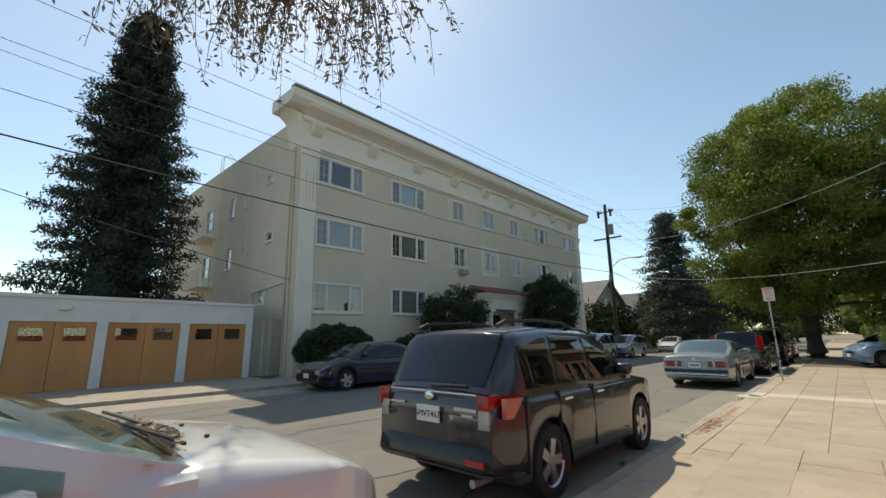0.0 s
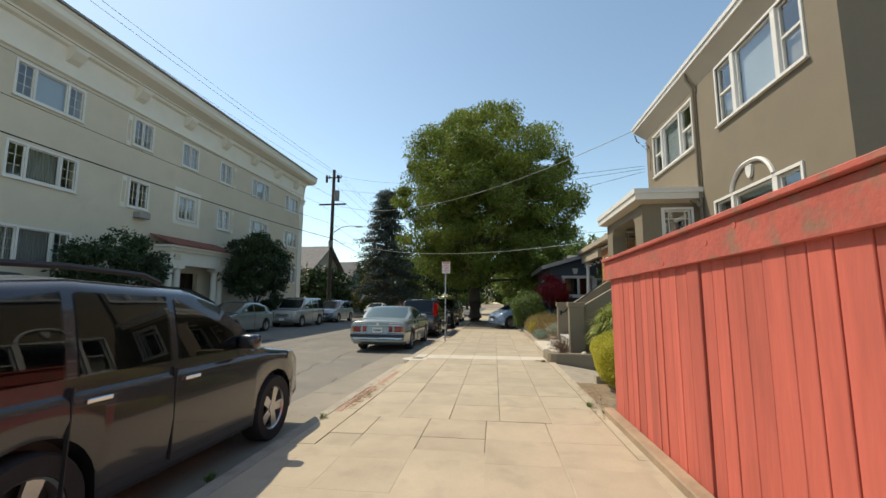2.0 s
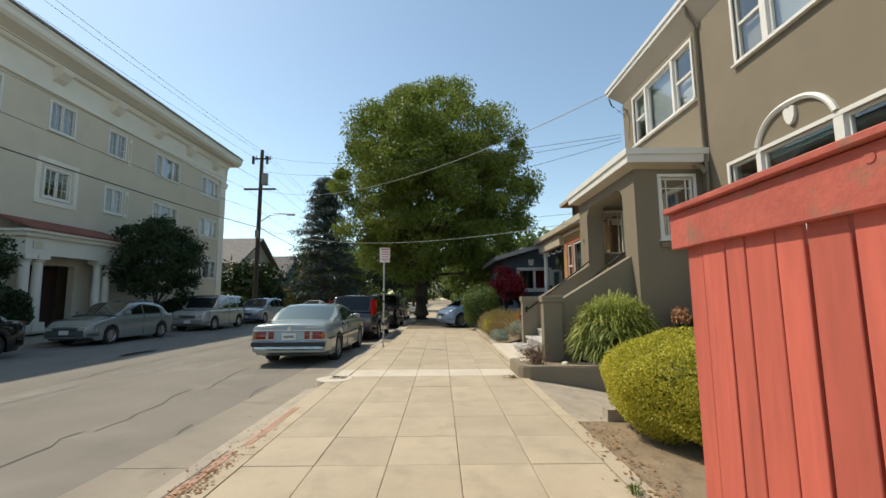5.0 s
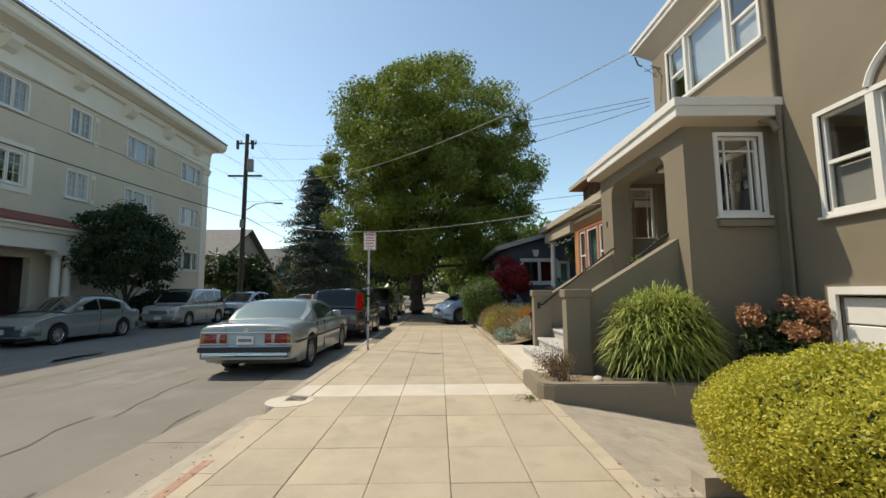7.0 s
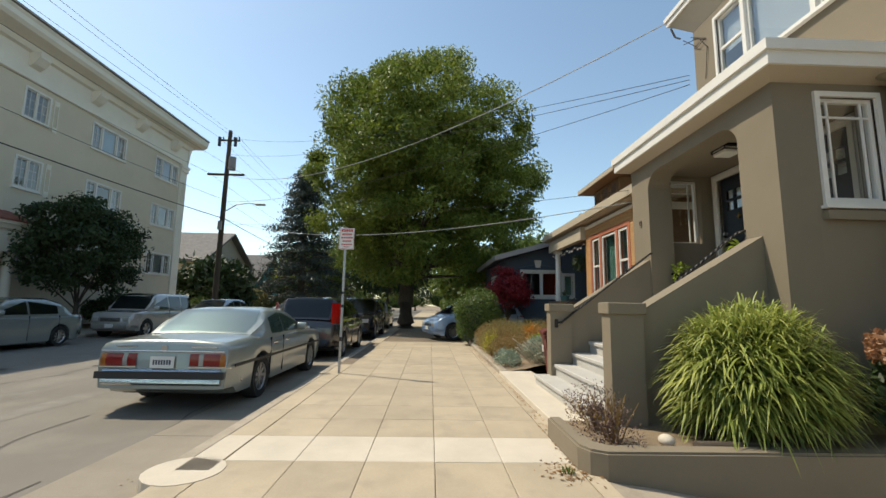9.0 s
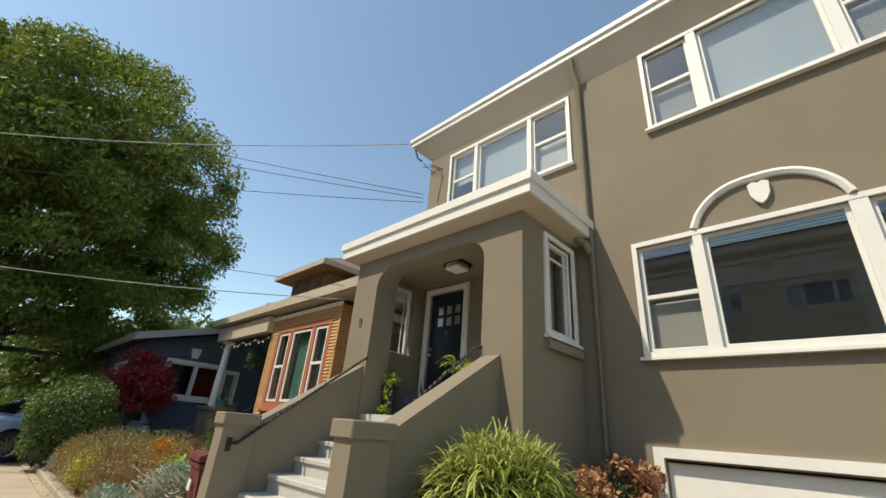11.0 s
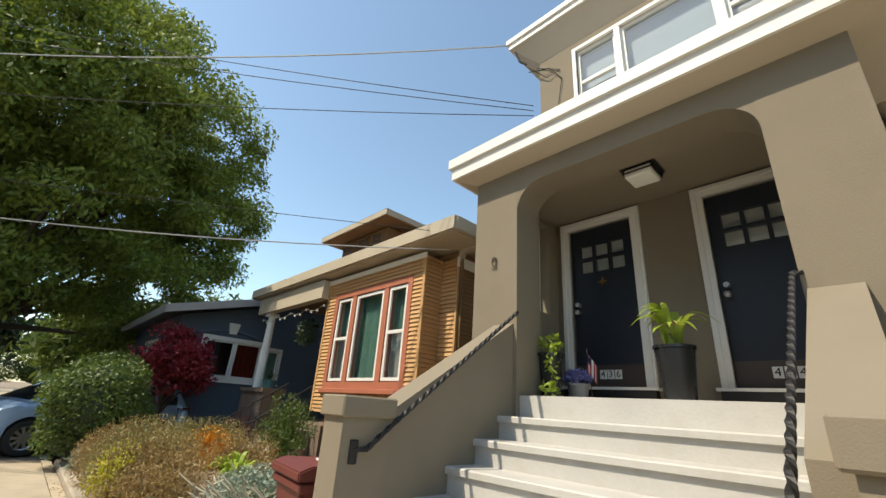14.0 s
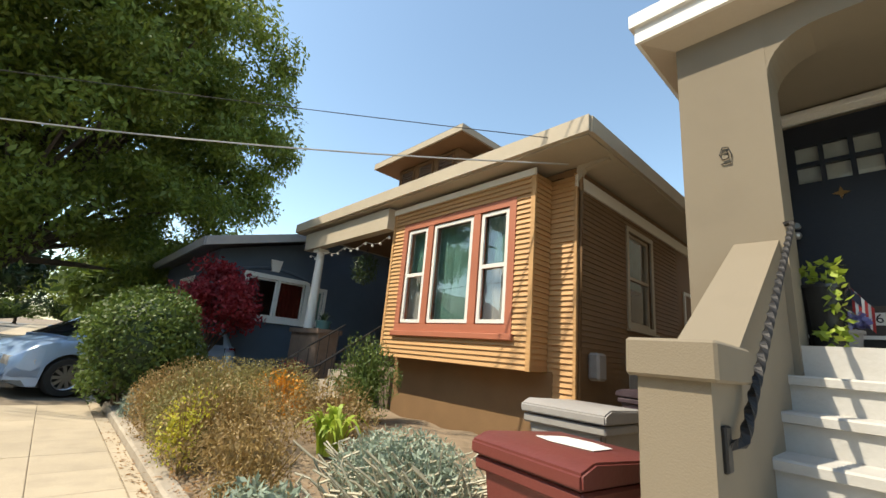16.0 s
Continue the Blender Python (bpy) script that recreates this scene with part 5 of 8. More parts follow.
def car(name, loc, rz, label, paint, L, Wd, H, deck, roofline, belt, wheels, R=0.33, clear=0.20, glass=CARGLASS, rear="hatch", lower=None, tail=REDLAMP, tailpos=None, head=None, rails=False, plate=True, plate_text="", group="parked cars", side_win=None, chrome=False, tumble=0.80, rim=ALLOY, spokes=5, roofm=None, ends=0.80, screen=0.90, mirror=(0.0, 0.0)):
    """A parked car in its own axes: +x forwards, the middle of its length at x = 0, the ground at z = 0. deck: height of bonnet and boot along x; roofline:
    the cabin's height along x from the foot of the windscreen to that of the rear glass; belt: height of the window line."""
    e = thing(name, loc, rz, label, "car", group)
    h = Wd / 2
    xr, xf = -L / 2, L / 2
    wx = wheels
    def half(x):
        d = min(x - xr, xf - x)
        return h * (ends + (1 - ends) * math.sin(min(1.0, max(0.0, d) / 0.55) * math.pi / 2) ** 0.8)
    def zbot(x):
        z = clear + (0.10 if min(x - xr, xf - x) < 0.25 else 0.0)
        for w in wx:
            q = (R + 0.055) ** 2 - (x - w) ** 2
            if q > 0:
                z = max(z, R + math.sqrt(q))
        return z
    st = set()
    n = 46
    for k in range(n + 1):
        st.add(round(xr + L * k / n, 3))
    for w in wx:
        for k in range(17):
            st.add(round(w - (R + 0.06) + 2 * (R + 0.06) * k / 16, 3))
    for d in (0.02, 0.06, 0.12, 0.2, 0.32):
        st |= {round(xr + d, 3), round(xf - d, 3)}
    st = sorted(s for s in st if xr <= s <= xf)
    bm = bmesh.new()
    prev = None
    for x in st:
        w, zt, zb = half(x), lerp(deck, x), zbot(x)
        zs = min(zt - 0.02, max(belt - 0.10, zb + 0.05)) if zt > belt - 0.10 else zt - 0.03
        zm = zb + (zs - zb) * 0.55
        sec = [(0.0, zb), (w * 0.86, zb), (w * 0.975, zb + 0.012), (w, zm), (w * 0.992, zs), (w * 0.955, zs + (zt - zs) * 0.65), (w * 0.85, zt), (w * 0.45, zt + 0.022), (0.0, zt + 0.03)]
        cur = [[bm.verts.new((x, s * y, z)) for y, z in sec] for s in (1, -1)]
        if prev:
            for s in (0, 1):
                for i in range(len(sec) - 1):
                    f = (prev[s][i], cur[s][i], cur[s][i + 1], prev[s][i + 1])
                    bm.faces.new(f if s else f[::-1])
        else:
            bm.faces.new([*cur[0], *cur[1][::-1]])
        prev = cur
    bm.faces.new([*prev[0], *prev[1][::-1]])
    bmesh.ops.remove_doubles(bm, verts=bm.verts[:], dist=0.0005)
    body = part("body", bm, paint, e, smooth=48)
    # cabin
    x0, x1 = roofline[0][0], roofline[-1][0]      # front foot > rear foot
    tab = sorted(roofline)
    top = max(z for _, z in tab)
    def cw(x, z):
        f = min(1.0, max(0.0, (z - belt) / (top - belt)))
        end = min(1.0, 0.84 + 0.16 * min(x - tab[0][0] + 0.15, tab[-1][0] + 0.15 - x) / 0.5)
        return (half(x) if abs(x) < L / 2 else h) * (0.965 - (1 - tumble) * f ** 1.25) * (end if f > 0 else 1)
    bm = bmesh.new()
    prev = None
    cs = sorted({round(tab[0][0] + (tab[-1][0] - tab[0][0]) * k / 30, 3) for k in range(31)} | {round(a, 3) for a, _ in tab})
    for x in cs:
        zr = max(lerp(tab, x), belt - 0.02)
        dz = zr - belt
        sec = [(cw(x, belt - 0.05), belt - 0.08)] + [(cw(x, belt + dz * f), belt + dz * f) for f in (0.0, 0.3, 0.6, 0.88)] + [(cw(x, zr) * 0.90, zr - 0.012 * (dz > 0.2)), (cw(x, zr) * 0.5, zr + 0.014), (0, zr + 0.018)]
        cur = [[bm.verts.new((x, s * y, z)) for y, z in sec] for s in (1, -1)]
        if prev:
            for s in (0, 1):
                for i in range(len(sec) - 1):
                    f = (prev[s][i], cur[s][i], cur[s][i + 1], prev[s][i + 1])
                    bm.faces.new(f if s else f[::-1])
        prev = cur
    bmesh.ops.remove_doubles(bm, verts=bm.verts[:], dist=0.0005)
    part("roof", bm, roofm or paint, body, smooth=55)
    # glazing, a little proud of the cabin
    def patch(rows, mat_, nm):
        """A pane from rows of points across the car."""
        b = bmesh.new()
        vs = [[b.verts.new(p) for p in r] for r in rows]
        for r0, r1 in zip(vs, vs[1:]):
            for i in range(len(r0) - 1):
                b.faces.new((r0[i], r0[i + 1], r1[i + 1], r1[i]))
        part(nm, b, mat_, body, smooth=60)
    def slope_pane(xa, xb, nm, mat_, inset):
        rows = []
        for k in range(7):
            x = xa + (xb - xa) * k / 6
            z = lerp(tab, x)
            w = cw(x, z) * inset
            nx = 0.012 if xa > 0 else -0.012
            rows.append([(x + nx * 0.6, w * s, z + 0.014 + 0.018 * (1 - s * s) ) for s in (-1, -0.6, -0.2, 0.2, 0.6, 1)])
        patch(rows, mat_, nm)
    peak = [x for x, z in tab if z > top - 0.09]
    slope_pane(x0 - 0.03, max(peak) - 0.0, "windscreen", glass, screen)
    slope_pane(x1 + (0.03 if x1 < 0 else -0.03), min(peak) + 0.02, "rear_glass", glass, 0.88)
    for u0, u1, zt0, zt1 in side_win:
        for s in (1, -1):
            b = bmesh.new()
            zb_ = belt + 0.035
            g0, g1 = [], []
            m_ = 6
            for k in range(m_ + 1):
                f = k / m_
                xb_ = u0 + (u1 - u0) * f
                zt_ = min(zt0 + (zt1 - zt0) * f, lerp(tab, xb_) - 0.07)
                zt_ = max(zt_, zb_ + 0.01)
                g0.append(b.verts.new((xb_, s * (cw(xb_, zb_) + 0.008), zb_)))
                g1.append((b.verts.new((xb_, s * (cw(xb_, (zb_ + zt_) / 2) + 0.010), (zb_ + zt_) / 2)), b.verts.new((xb_, s * (cw(xb_, zt_) + 0.008), zt_))))
            for k in range(m_):
                b.faces.new((g0[k], g0[k + 1], g1[k + 1][0], g1[k][0]))
                b.faces.new((g1[k][0], g1[k + 1][0], g1[k + 1][1], g1[k][1]))
            part("side_window", b, glass, body, smooth=60)
    # wheels
    for w in wx:
        for s in (1, -1):
            b = bmesh.new()
            y0, y1 = s * (h - 0.23), s * (h - 0.015)
            prof = [(R * 0.60, y0), (R * 0.95, y0), (R, y0 + s * 0.03), (R, y1 - s * 0.03), (R * 0.95, y1), (R * 0.66, y1 - s * 0.005), (R * 0.64, y1 - s * 0.03)]
            rr = []
            for k in range(28):
                a = 2 * math.pi * k / 28
                rr.append([b.verts.new((w + r * math.cos(a), y, R + r * math.sin(a))) for r, y in prof])
            for k in range(28):
                p, q = rr[k], rr[(k + 1) % 28]
                for i in range(len(prof) - 1):
                    b.faces.new((p[i], q[i], q[i + 1], p[i + 1]))
            wl = part("wheel", b, RUBBER, e, "black tyre", smooth=40)
            b = bmesh.new()
            ro = R * 0.66
            for k in range(spokes):
                a = 2 * math.pi * k / spokes
                c, sn = math.cos(a), math.sin(a)
                wid = 0.050 if spokes <= 5 else 0.026
                for r0, r1, wa, wb in ((0.03, ro * 0.97, wid * 0.8, wid * 1.05),):
                    pp = [(r0, -wa), (r1, -wb), (r1, wb), (r0, wa)]
                    va = [b.verts.new((w + r * c - t * sn, y1 - s * 0.03, R + r * sn + t * c)) for r, t in pp]
                    vb = [b.verts.new((w + r * c - t * sn, y1 - s * 0.055, R + r * sn + t * c)) for r, t in pp]
                    b.faces.new(va)
                    b.faces.new(vb[::-1])
                    for i in range(4):
                        b.faces.new((va[i], vb[i], vb[(i + 1) % 4], va[(i + 1) % 4]))
            cyl(b, (w, y1 - s * 0.06, R), (w, y1 - s * 0.024, R), 0.062, n=14)
            rr = []
            for k in range(28):
                a = 2 * math.pi * k / 28
                rr.append([b.verts.new((w + r * math.cos(a), y, R + r * math.sin(a))) for r, y in ((ro, y1 - s * 0.012), (ro * 0.92, y1 - s * 0.03), (ro * 0.90, y1 - s * 0.12))])
            for k in range(28):
                p, q = rr[k], rr[(k + 1) % 28]
                for i in range(2):
                    b.faces.new((p[i], q[i], q[i + 1], p[i + 1]))
            part("rim", b, rim, wl, "silver alloy rim", smooth=35)
            b = bmesh.new()
            cyl(b, (w, y1 - s * 0.14, R), (w, y1 - s * 0.10, R), ro * 0.9, n=20)
            part("brake_disc", b, BLACKP, wl)
    # dark floor under the body
    part("underbody", boxes((xr + 0.35, xf - 0.35, -h * 0.80, h * 0.80, clear - 0.02, belt - 0.30)), BLACKP, e)
    # cabin interior: seats
    b = bmesh.new()
    xm = (min(peak) + max(peak)) / 2
    for xx in (xm + 0.25, xm - 0.65):
        for s in (-1, 1):
            box(b, xx - 0.30, xx - 0.16, s * 0.38 - 0.23, s * 0.38 + 0.23, belt - 0.3, min(belt + (top - belt) * 0.45, lerp(tab, xx - 0.34) - 0.10), bevel=0.04)
            zc = min(belt + (top - belt) * 0.75, lerp(tab, xx - 0.32) - 0.16)
            if zc > belt + (top - belt) * 0.40 + 0.08:
                box(b, xx - 0.29, xx - 0.19, s * 0.38 - 0.12, s * 0.38 + 0.12, belt + (top - belt) * 0.40, zc, bevel=0.03)
    part("seats", b, BLACKP, e, kind="stuff")
    # lamps, bumpers, plate
    def end_block(x, y0, y1, z0, z1, mat_, nm, depth=0.05, lab=""):
        for s in (1, -1):
            sg = 1 if x > 0 else -1
            b = bmesh.new()
            m_ = 8
            rows_ = []
            for k in range(m_ + 1):
                y = y0 + (y1 - y0) * k / m_
                # follow the rounded end in plan
                xx = x
                while half(xx) < y / 0.965 and abs(xx - x) < 0.30:
                    xx -= sg * 0.01
                rows_.append([(xx + sg * 0.012, s * (y + 0.006), z0), (xx + sg * 0.016, s * (y + 0.010), (z0 + z1) / 2), (xx + sg * 0.010 - sg * depth * 0.2, s * (y + 0.004), z1)])
            vs = [[b.verts.new(p) for p in r] for r in rows_]
            for r0, r1 in zip(vs, vs[1:]):
                for i in range(2):
                    b.faces.new((r0[i], r1[i], r1[i + 1], r0[i + 1]))
            bmesh.ops.solidify(b, geom=b.faces[:], thickness=0.03)
            part(nm, b, mat_, body, lab, smooth=40)
    for (y0, y1, z0, z1, mm) in tailpos or [(h * 0.62, h * 0.96, belt - 0.22, belt - 0.02, tail)]:
        end_block(xr, y0, y1, z0, z1, mm, "tail_lamp", lab="red tail lamp" if mm is REDLAMP else "")
    for (y0, y1, z0, z1, mm) in head or [(h * 0.50, h * 0.95, lerp(deck, xf) - 0.14, lerp(deck, xf) + 0.01, CLEARLAMP)]:
        end_block(xf, y0, y1, z0, z1, mm, "headlamp", lab="clear headlamp")
    for x, sg in ((xr, -1), (xf, 1)):
        b = bmesh.new()
        m_ = 16
        vs = []
        for k in range(m_ + 1):
            y = -h * 0.985 + 2 * h * 0.985 * k / m_
            xx = x
            while half(xx) < abs(y) / 0.985 and abs(xx - x) < 0.40:
                xx -= sg * 0.01
            xx += sg * 0.045
            zb_ = 0.36 if lower is None else lower
            vs.append([b.verts.new((xx - sg * 0.03, y, zb_ - 0.03)), b.verts.new((xx, y, zb_)), b.verts.new((xx - sg * 0.02, y, zb_ + 0.15)), b.verts.new((xx - sg * 0.04, y, zb_ + 0.18))])
        for r0, r1 in zip(vs, vs[1:]):
            for i in range(3):
                b.faces.new((r0[i], r1[i], r1[i + 1], r0[i + 1]))
        bmesh.ops.solidify(b, geom=b.faces[:], thickness=0.05)
        bmesh.ops.recalc_face_normals(b, faces=b.faces[:])
        bp_ = part("bumper", b, CHROME if chrome else paint, e, "chrome bumper" if chrome else "", smooth=35)
        if chrome:
            part("rubber_strip", boxes((x + sg * 0.03, x + sg * 0.075, -h * 0.93, h * 0.93, 0.46, 0.55)), BLACKP, bp_)
    if plate:
        zp = belt - 0.20 if rear == "hatch" else belt - 0.26
        pp = part("number_plate", boxes((xr - 0.035, xr - 0.02, -0.155, 0.155, zp - 0.075, zp + 0.075)), PLATE, e, "white number plate")
        top_ = e
        if plate_text:
            mm = Matrix.LocRotScale(top_.location, top_.rotation_euler, None) @ pose(xr - 0.037, 0, zp - 0.005, 0, 0, 90)
            letters(plate_text, 0.085, mm, INK, pp, "plate_number")
        else:
            part("plate_bars", boxes(*[(xr - 0.038, xr - 0.034, -0.115 + k * 0.035, -0.115 + k * 0.035 + 0.022, zp - 0.03, zp + 0.03) for k in range(7)]), INK, pp)
        part("front_plate", boxes((xf + 0.045, xf + 0.055, -0.155, 0.155, 0.40, 0.54)), PLATE, e)
    # grille
    part("grille", boxes(*[(xf - 0.02, xf + 0.018, -h * 0.42, h * 0.42, lerp(deck, xf) - 0.16 + k * 0.03, lerp(deck, xf) - 0.16 + k * 0.03 + 0.016) for k in range(5)]), BLACKP, e)
    # mirrors and handles
    for s in (1, -1):
        b = bmesh.new()
        xm_ = x0 - 0.42 + mirror[0]
        box(b, xm_ - 0.06, xm_ + 0.08, s * (h * 0.94), s * (h * 0.94 + 0.20), belt + 0.03 + mirror[1], belt + 0.17 + mirror[1], bevel=0.045, seg=2)
        part("wing_mirror", b, paint, e, smooth=50)
        for (u0, u1, _, _) in side_win[:2]:
            part("door_handle", boxes((u0 + 0.03, u0 + 0.20, s * (h * 0.99), s * (h * 0.99 + 0.025), belt - 0.13, belt - 0.10), bevel=0.006), CHROME if chrome or rails else paint, e)
        for (u0, u1, _, _) in side_win[:3]:
            b = boxes((u0 - 0.055, u0 - 0.047, s * (h * 0.97), s * (h * 1.002), clear + 0.08, belt - 0.02))
            part("door_seam", b, BLACKP, body)
    if rails:
        for s in (1, -1):
            b = bmesh.new()
            yr = s * (cw(0, top) * 0.80)
            xa, xb = min(peak) + 0.05, max(peak) - 0.25
            tube(b, [(xa - 0.05, yr, top + 0.0), (xa + 0.1, yr, top + 0.055), ((xa + xb) / 2, yr, top + 0.075), (xb - 0.12, yr, top + 0.055), (xb + 0.05, yr, top + 0.0)], 0.022, n=6)
            part("roof_rail", b, BLACKP, e, "black roof rail", smooth=50)
    return e


def paint(name, col, rough=0.25, metal=0.3):
    return mat(name, col, rough, metal=metal, var=0.06, scale=3, fine=200, bump=0.0, coat=0.8, spot=tuple(c * 0.9 + 0.02 for c in col), spot_amt=0.25)


RD = -0.13
P_DARK = paint("dark_grey_metallic", (0.034, 0.035, 0.040))
suv = car("parked_suv", (5.125, 2.96, RD), 0, "dark grey compact SUV with roof rails at the kerb", P_DARK, 4.05, 1.76, 1.66,
    [(-2.025, 0.82), (-2.0, 0.98), (-1.94, 1.02), (0.8, 1.03), (1.15, 1.02), (1.72, 0.93), (1.95, 0.80), (2.025, 0.70)],
    [(1.07, 1.03), (0.38, 1.52), (0.1, 1.61), (-0.9, 1.65), (-1.5, 1.61), (-1.63, 1.57), (-1.955, 1.03)], 1.02, (1.325, -1.175), R=0.345, clear=0.25,
    side_win=[(-0.15, 0.66, 1.53, 1.18), (-0.95, -0.23, 1.56, 1.54), (-1.58, -1.03, 1.46, 1.56)], rails=True, plate_text="6MVT467",
    tailpos=[(0.61, 0.85, 0.90, 1.03, REDLAMP), (0.61, 0.83, 0.74, 0.90, CLEARLAMP)], tumble=0.84, spokes=5, lower=0.40, ends=0.86)
for s_ in (1, -1):
    bm = bmesh.new()
    prism(bm, [(-1.965, 0.84), (-1.965, 1.01), (-1.70, 1.00), (-1.74, 0.95), (-1.86, 0.84)], "y", s_ * 0.83, s_ * 0.882)
    part("tail_lamp", bm, REDLAMP, suv, "red tail lamp wrapping round the corner")
part("hatch_trim", boxes((-2.035, -2.01, -0.60, 0.60, 1.015, 1.032), bevel=0.004), CHROME, suv, "thin chrome strip under the rear glass")
for y0, y1, za, zb in ((-0.60, -0.33, 0.875, 0.905), (-0.56, -0.42, 0.83, 0.85), (0.36, 0.58, 0.885, 0.905)):
    part("badge_bar", boxes((-2.039, -2.025, y0, y1, za, zb)), CHROME, suv)
bm = bmesh.new()
bmesh.ops.create_uvsphere(bm, u_segments=14, v_segments=8, radius=0.5, matrix=pose(-2.039, 0.0, 0.985) @ Matrix.Diagonal((0.02, 0.13, 0.075, 1)))
part("badge_oval", bm, CHROME, suv, smooth=60)
bm = bmesh.new()
tube(bm, [(-1.965, 0.05, 1.08), (-1.955, -0.2, 1.09), (-1.945, -0.42, 1.09)], 0.012, n=5)
part("rear_wiper", bm, BLACKP, suv)
part("exhaust", cyl(bmesh.new(), (-2.06, -0.55, 0.29), (-1.80, -0.55, 0.29), 0.035, n=12), STEEL, suv)
part("reflector", boxes((-2.09, -2.06, -0.70, -0.50, 0.44, 0.49)), REDLAMP, suv)
bm = bmesh.new()
tube(bm, [(-1.25, 0, 1.64), (-1.32, 0, 1.68), (-1.38, 0, 1.72)], 0.012, n=5)
part("aerial", bm, BLACKP, suv)

P_WHITE = paint("warm_white_paint", (0.70, 0.69, 0.66), 0.25, 0.0)
ws = car("parked_sedan", (-0.46, 2.70, RD), 0, "white sedan with leaf litter below its windscreen at the kerb", P_WHITE, 4.45, 1.74, 1.42,
    [(-2.22, 0.80), (-2.1, 0.98), (-1.4, 1.02), (0.8, 1.02), (1.15, 1.02), (1.4, 1.0), (1.8, 0.93), (2.0, 0.86), (2.14, 0.77), (2.22, 0.66)],
    [(1.14, 1.02), (0.20, 1.42), (-0.3, 1.48), (-0.9, 1.45), (-1.6, 1.02)], 0.99, (1.30, -1.30), R=0.31, clear=0.19, glass=CLEARCARGLASS,
    side_win=[(-0.22, 0.72, 1.40, 1.10), (-1.15, -0.30, 1.26, 1.40)], rear="boot", tumble=0.80, ends=0.70, screen=0.965, mirror=(-0.14, -0.08))
bm = bmesh.new()
vs = []
for k in range(17):
    y = -0.74 + 1.48 * k / 16
    q = (y / 0.74) ** 2
    zc = 1.062 - 0.02 * q
    vs.append([bm.verts.new(p) for p in ((1.26 - 0.32 * q, y, zc), (1.18 - 0.30 * q, y * 0.99, zc - 0.004), (1.06 - 0.26 * q, y * 0.98, zc + 0.012))])
for a, b in zip(vs, vs[1:]):
    for i in range(2):
        bm.faces.new((a[i], b[i], b[i + 1], a[i + 1]))
bmesh.ops.solidify(bm, geom=bm.faces[:], thickness=0.02)
part("cowl", bm, BLACKP, ws, "black plastic cowl below the windscreen", smooth=40)
for y in (-0.25, 0.20):
    part("washer_jet", boxes((1.34, 1.365, y - 0.012, y + 0.012, 1.03, 1.045), bevel=0.004), BLACKP, ws)
for y in (-0.55, 0.05):
    bm = bmesh.new()
    tube(bm, [(1.16, y, 1.075), (1.08, y + 0.3, 1.10), (1.02, y + 0.55, 1.115)], 0.010, n=5)
    part("wiper", bm, BLACKP, ws)
P_SILVERBLUE = paint("silver_blue_metallic", (0.27, 0.305, 0.295), 0.3, 0.25)
bz = car("parked_coupe", (16.82, 3.22, RD), 0, "silver-blue classic coupe with chrome bumpers at the kerb", P_SILVERBLUE, 4.64, 1.79, 1.39,
    [(-2.32, 0.84), (-2.29, 0.93), (-1.5, 0.975), (1.0, 0.97), (1.4, 0.95), (2.1, 0.88), (2.32, 0.78)],
    [(0.95, 0.96), (0.25, 1.33), (-0.1, 1.385), (-0.62, 1.37), (-0.82, 1.33), (-1.46, 0.985)], 0.93, (1.52, -1.22), R=0.325, clear=0.22, glass=glass_mat("pale_blue_glass", (0.45, 0.55, 0.56), 1.0),
    side_win=[(-0.28, 0.62, 1.33, 1.10), (-0.86, -0.30, 1.22, 1.33)], rear="boot", chrome=True, tumble=0.80,
    tailpos=[(0.34, 0.46, 0.62, 0.78, REDLAMP), (0.46, 0.52, 0.62, 0.78, CLEARLAMP), (0.52, 0.74, 0.62, 0.78, REDLAMP), (0.74, 0.87, 0.62, 0.78, AMBER)], ends=0.94, lower=0.40, spokes=9, rim=mat("dull_hubcap", (0.35, 0.36, 0.36), 0.4, metal=0.7))
part("side_moulding", boxes((-2.2, 2.1, -0.902, -0.89, 0.60, 0.64), (-2.2, 2.1, 0.89, 0.902, 0.60, 0.64)), BLACKP, bz, "dark rubbing strip")
part("boot_trim", boxes((-2.345, -2.325, -0.80, 0.80, 0.80, 0.818), bevel=0.004), CHROME, bz, "chrome strip across the boot")
for y in (-0.62, 0.62):
    part("lamp_trim", boxes((-2.35, -2.325, y - 0.28, y + 0.28, 0.60, 0.614)), CHROME, bz)
for y0, y1 in ((-0.70, -0.36), (0.36, 0.62)):
    part("badge_bar", boxes((-2.34, -2.322, y0, y1, 0.86, 0.88)), CHROME, bz)
part("star_badge", cyl(bmesh.new(), (-2.33, 0, 0.85), (-2.322, 0, 0.85), 0.045, n=14), CHROME, bz)

SUVDECK = [(-2.25, 0.85), (-2.2, 1.0), (1.05, 1.03), (1.4, 1.0), (2.0, 0.9), (2.25, 0.7)]
SUVROOF = [(1.30, 1.03), (0.5, 1.58), (0.1, 1.65), (-1.2, 1.66), (-1.8, 1.60), (-2.15, 1.05)]
SUVWIN = [(-0.12, 0.8, 1.55, 1.22), (-1.05, -0.20, 1.56, 1.56), (-1.75, -1.13, 1.42, 1.56)]
car("parked_suv", (22.2, 3.0, RD), 0, "dark grey crossover with tall red tail lamps at the kerb", paint("graphite_metallic", (0.045, 0.045, 0.050)), 4.5, 1.8, 1.66, SUVDECK, SUVROOF, 1.02, (1.34, -1.27), R=0.34, clear=0.24,
    side_win=SUVWIN, tailpos=[(0.70, 0.87, 0.95, 1.50, REDLAMP)])
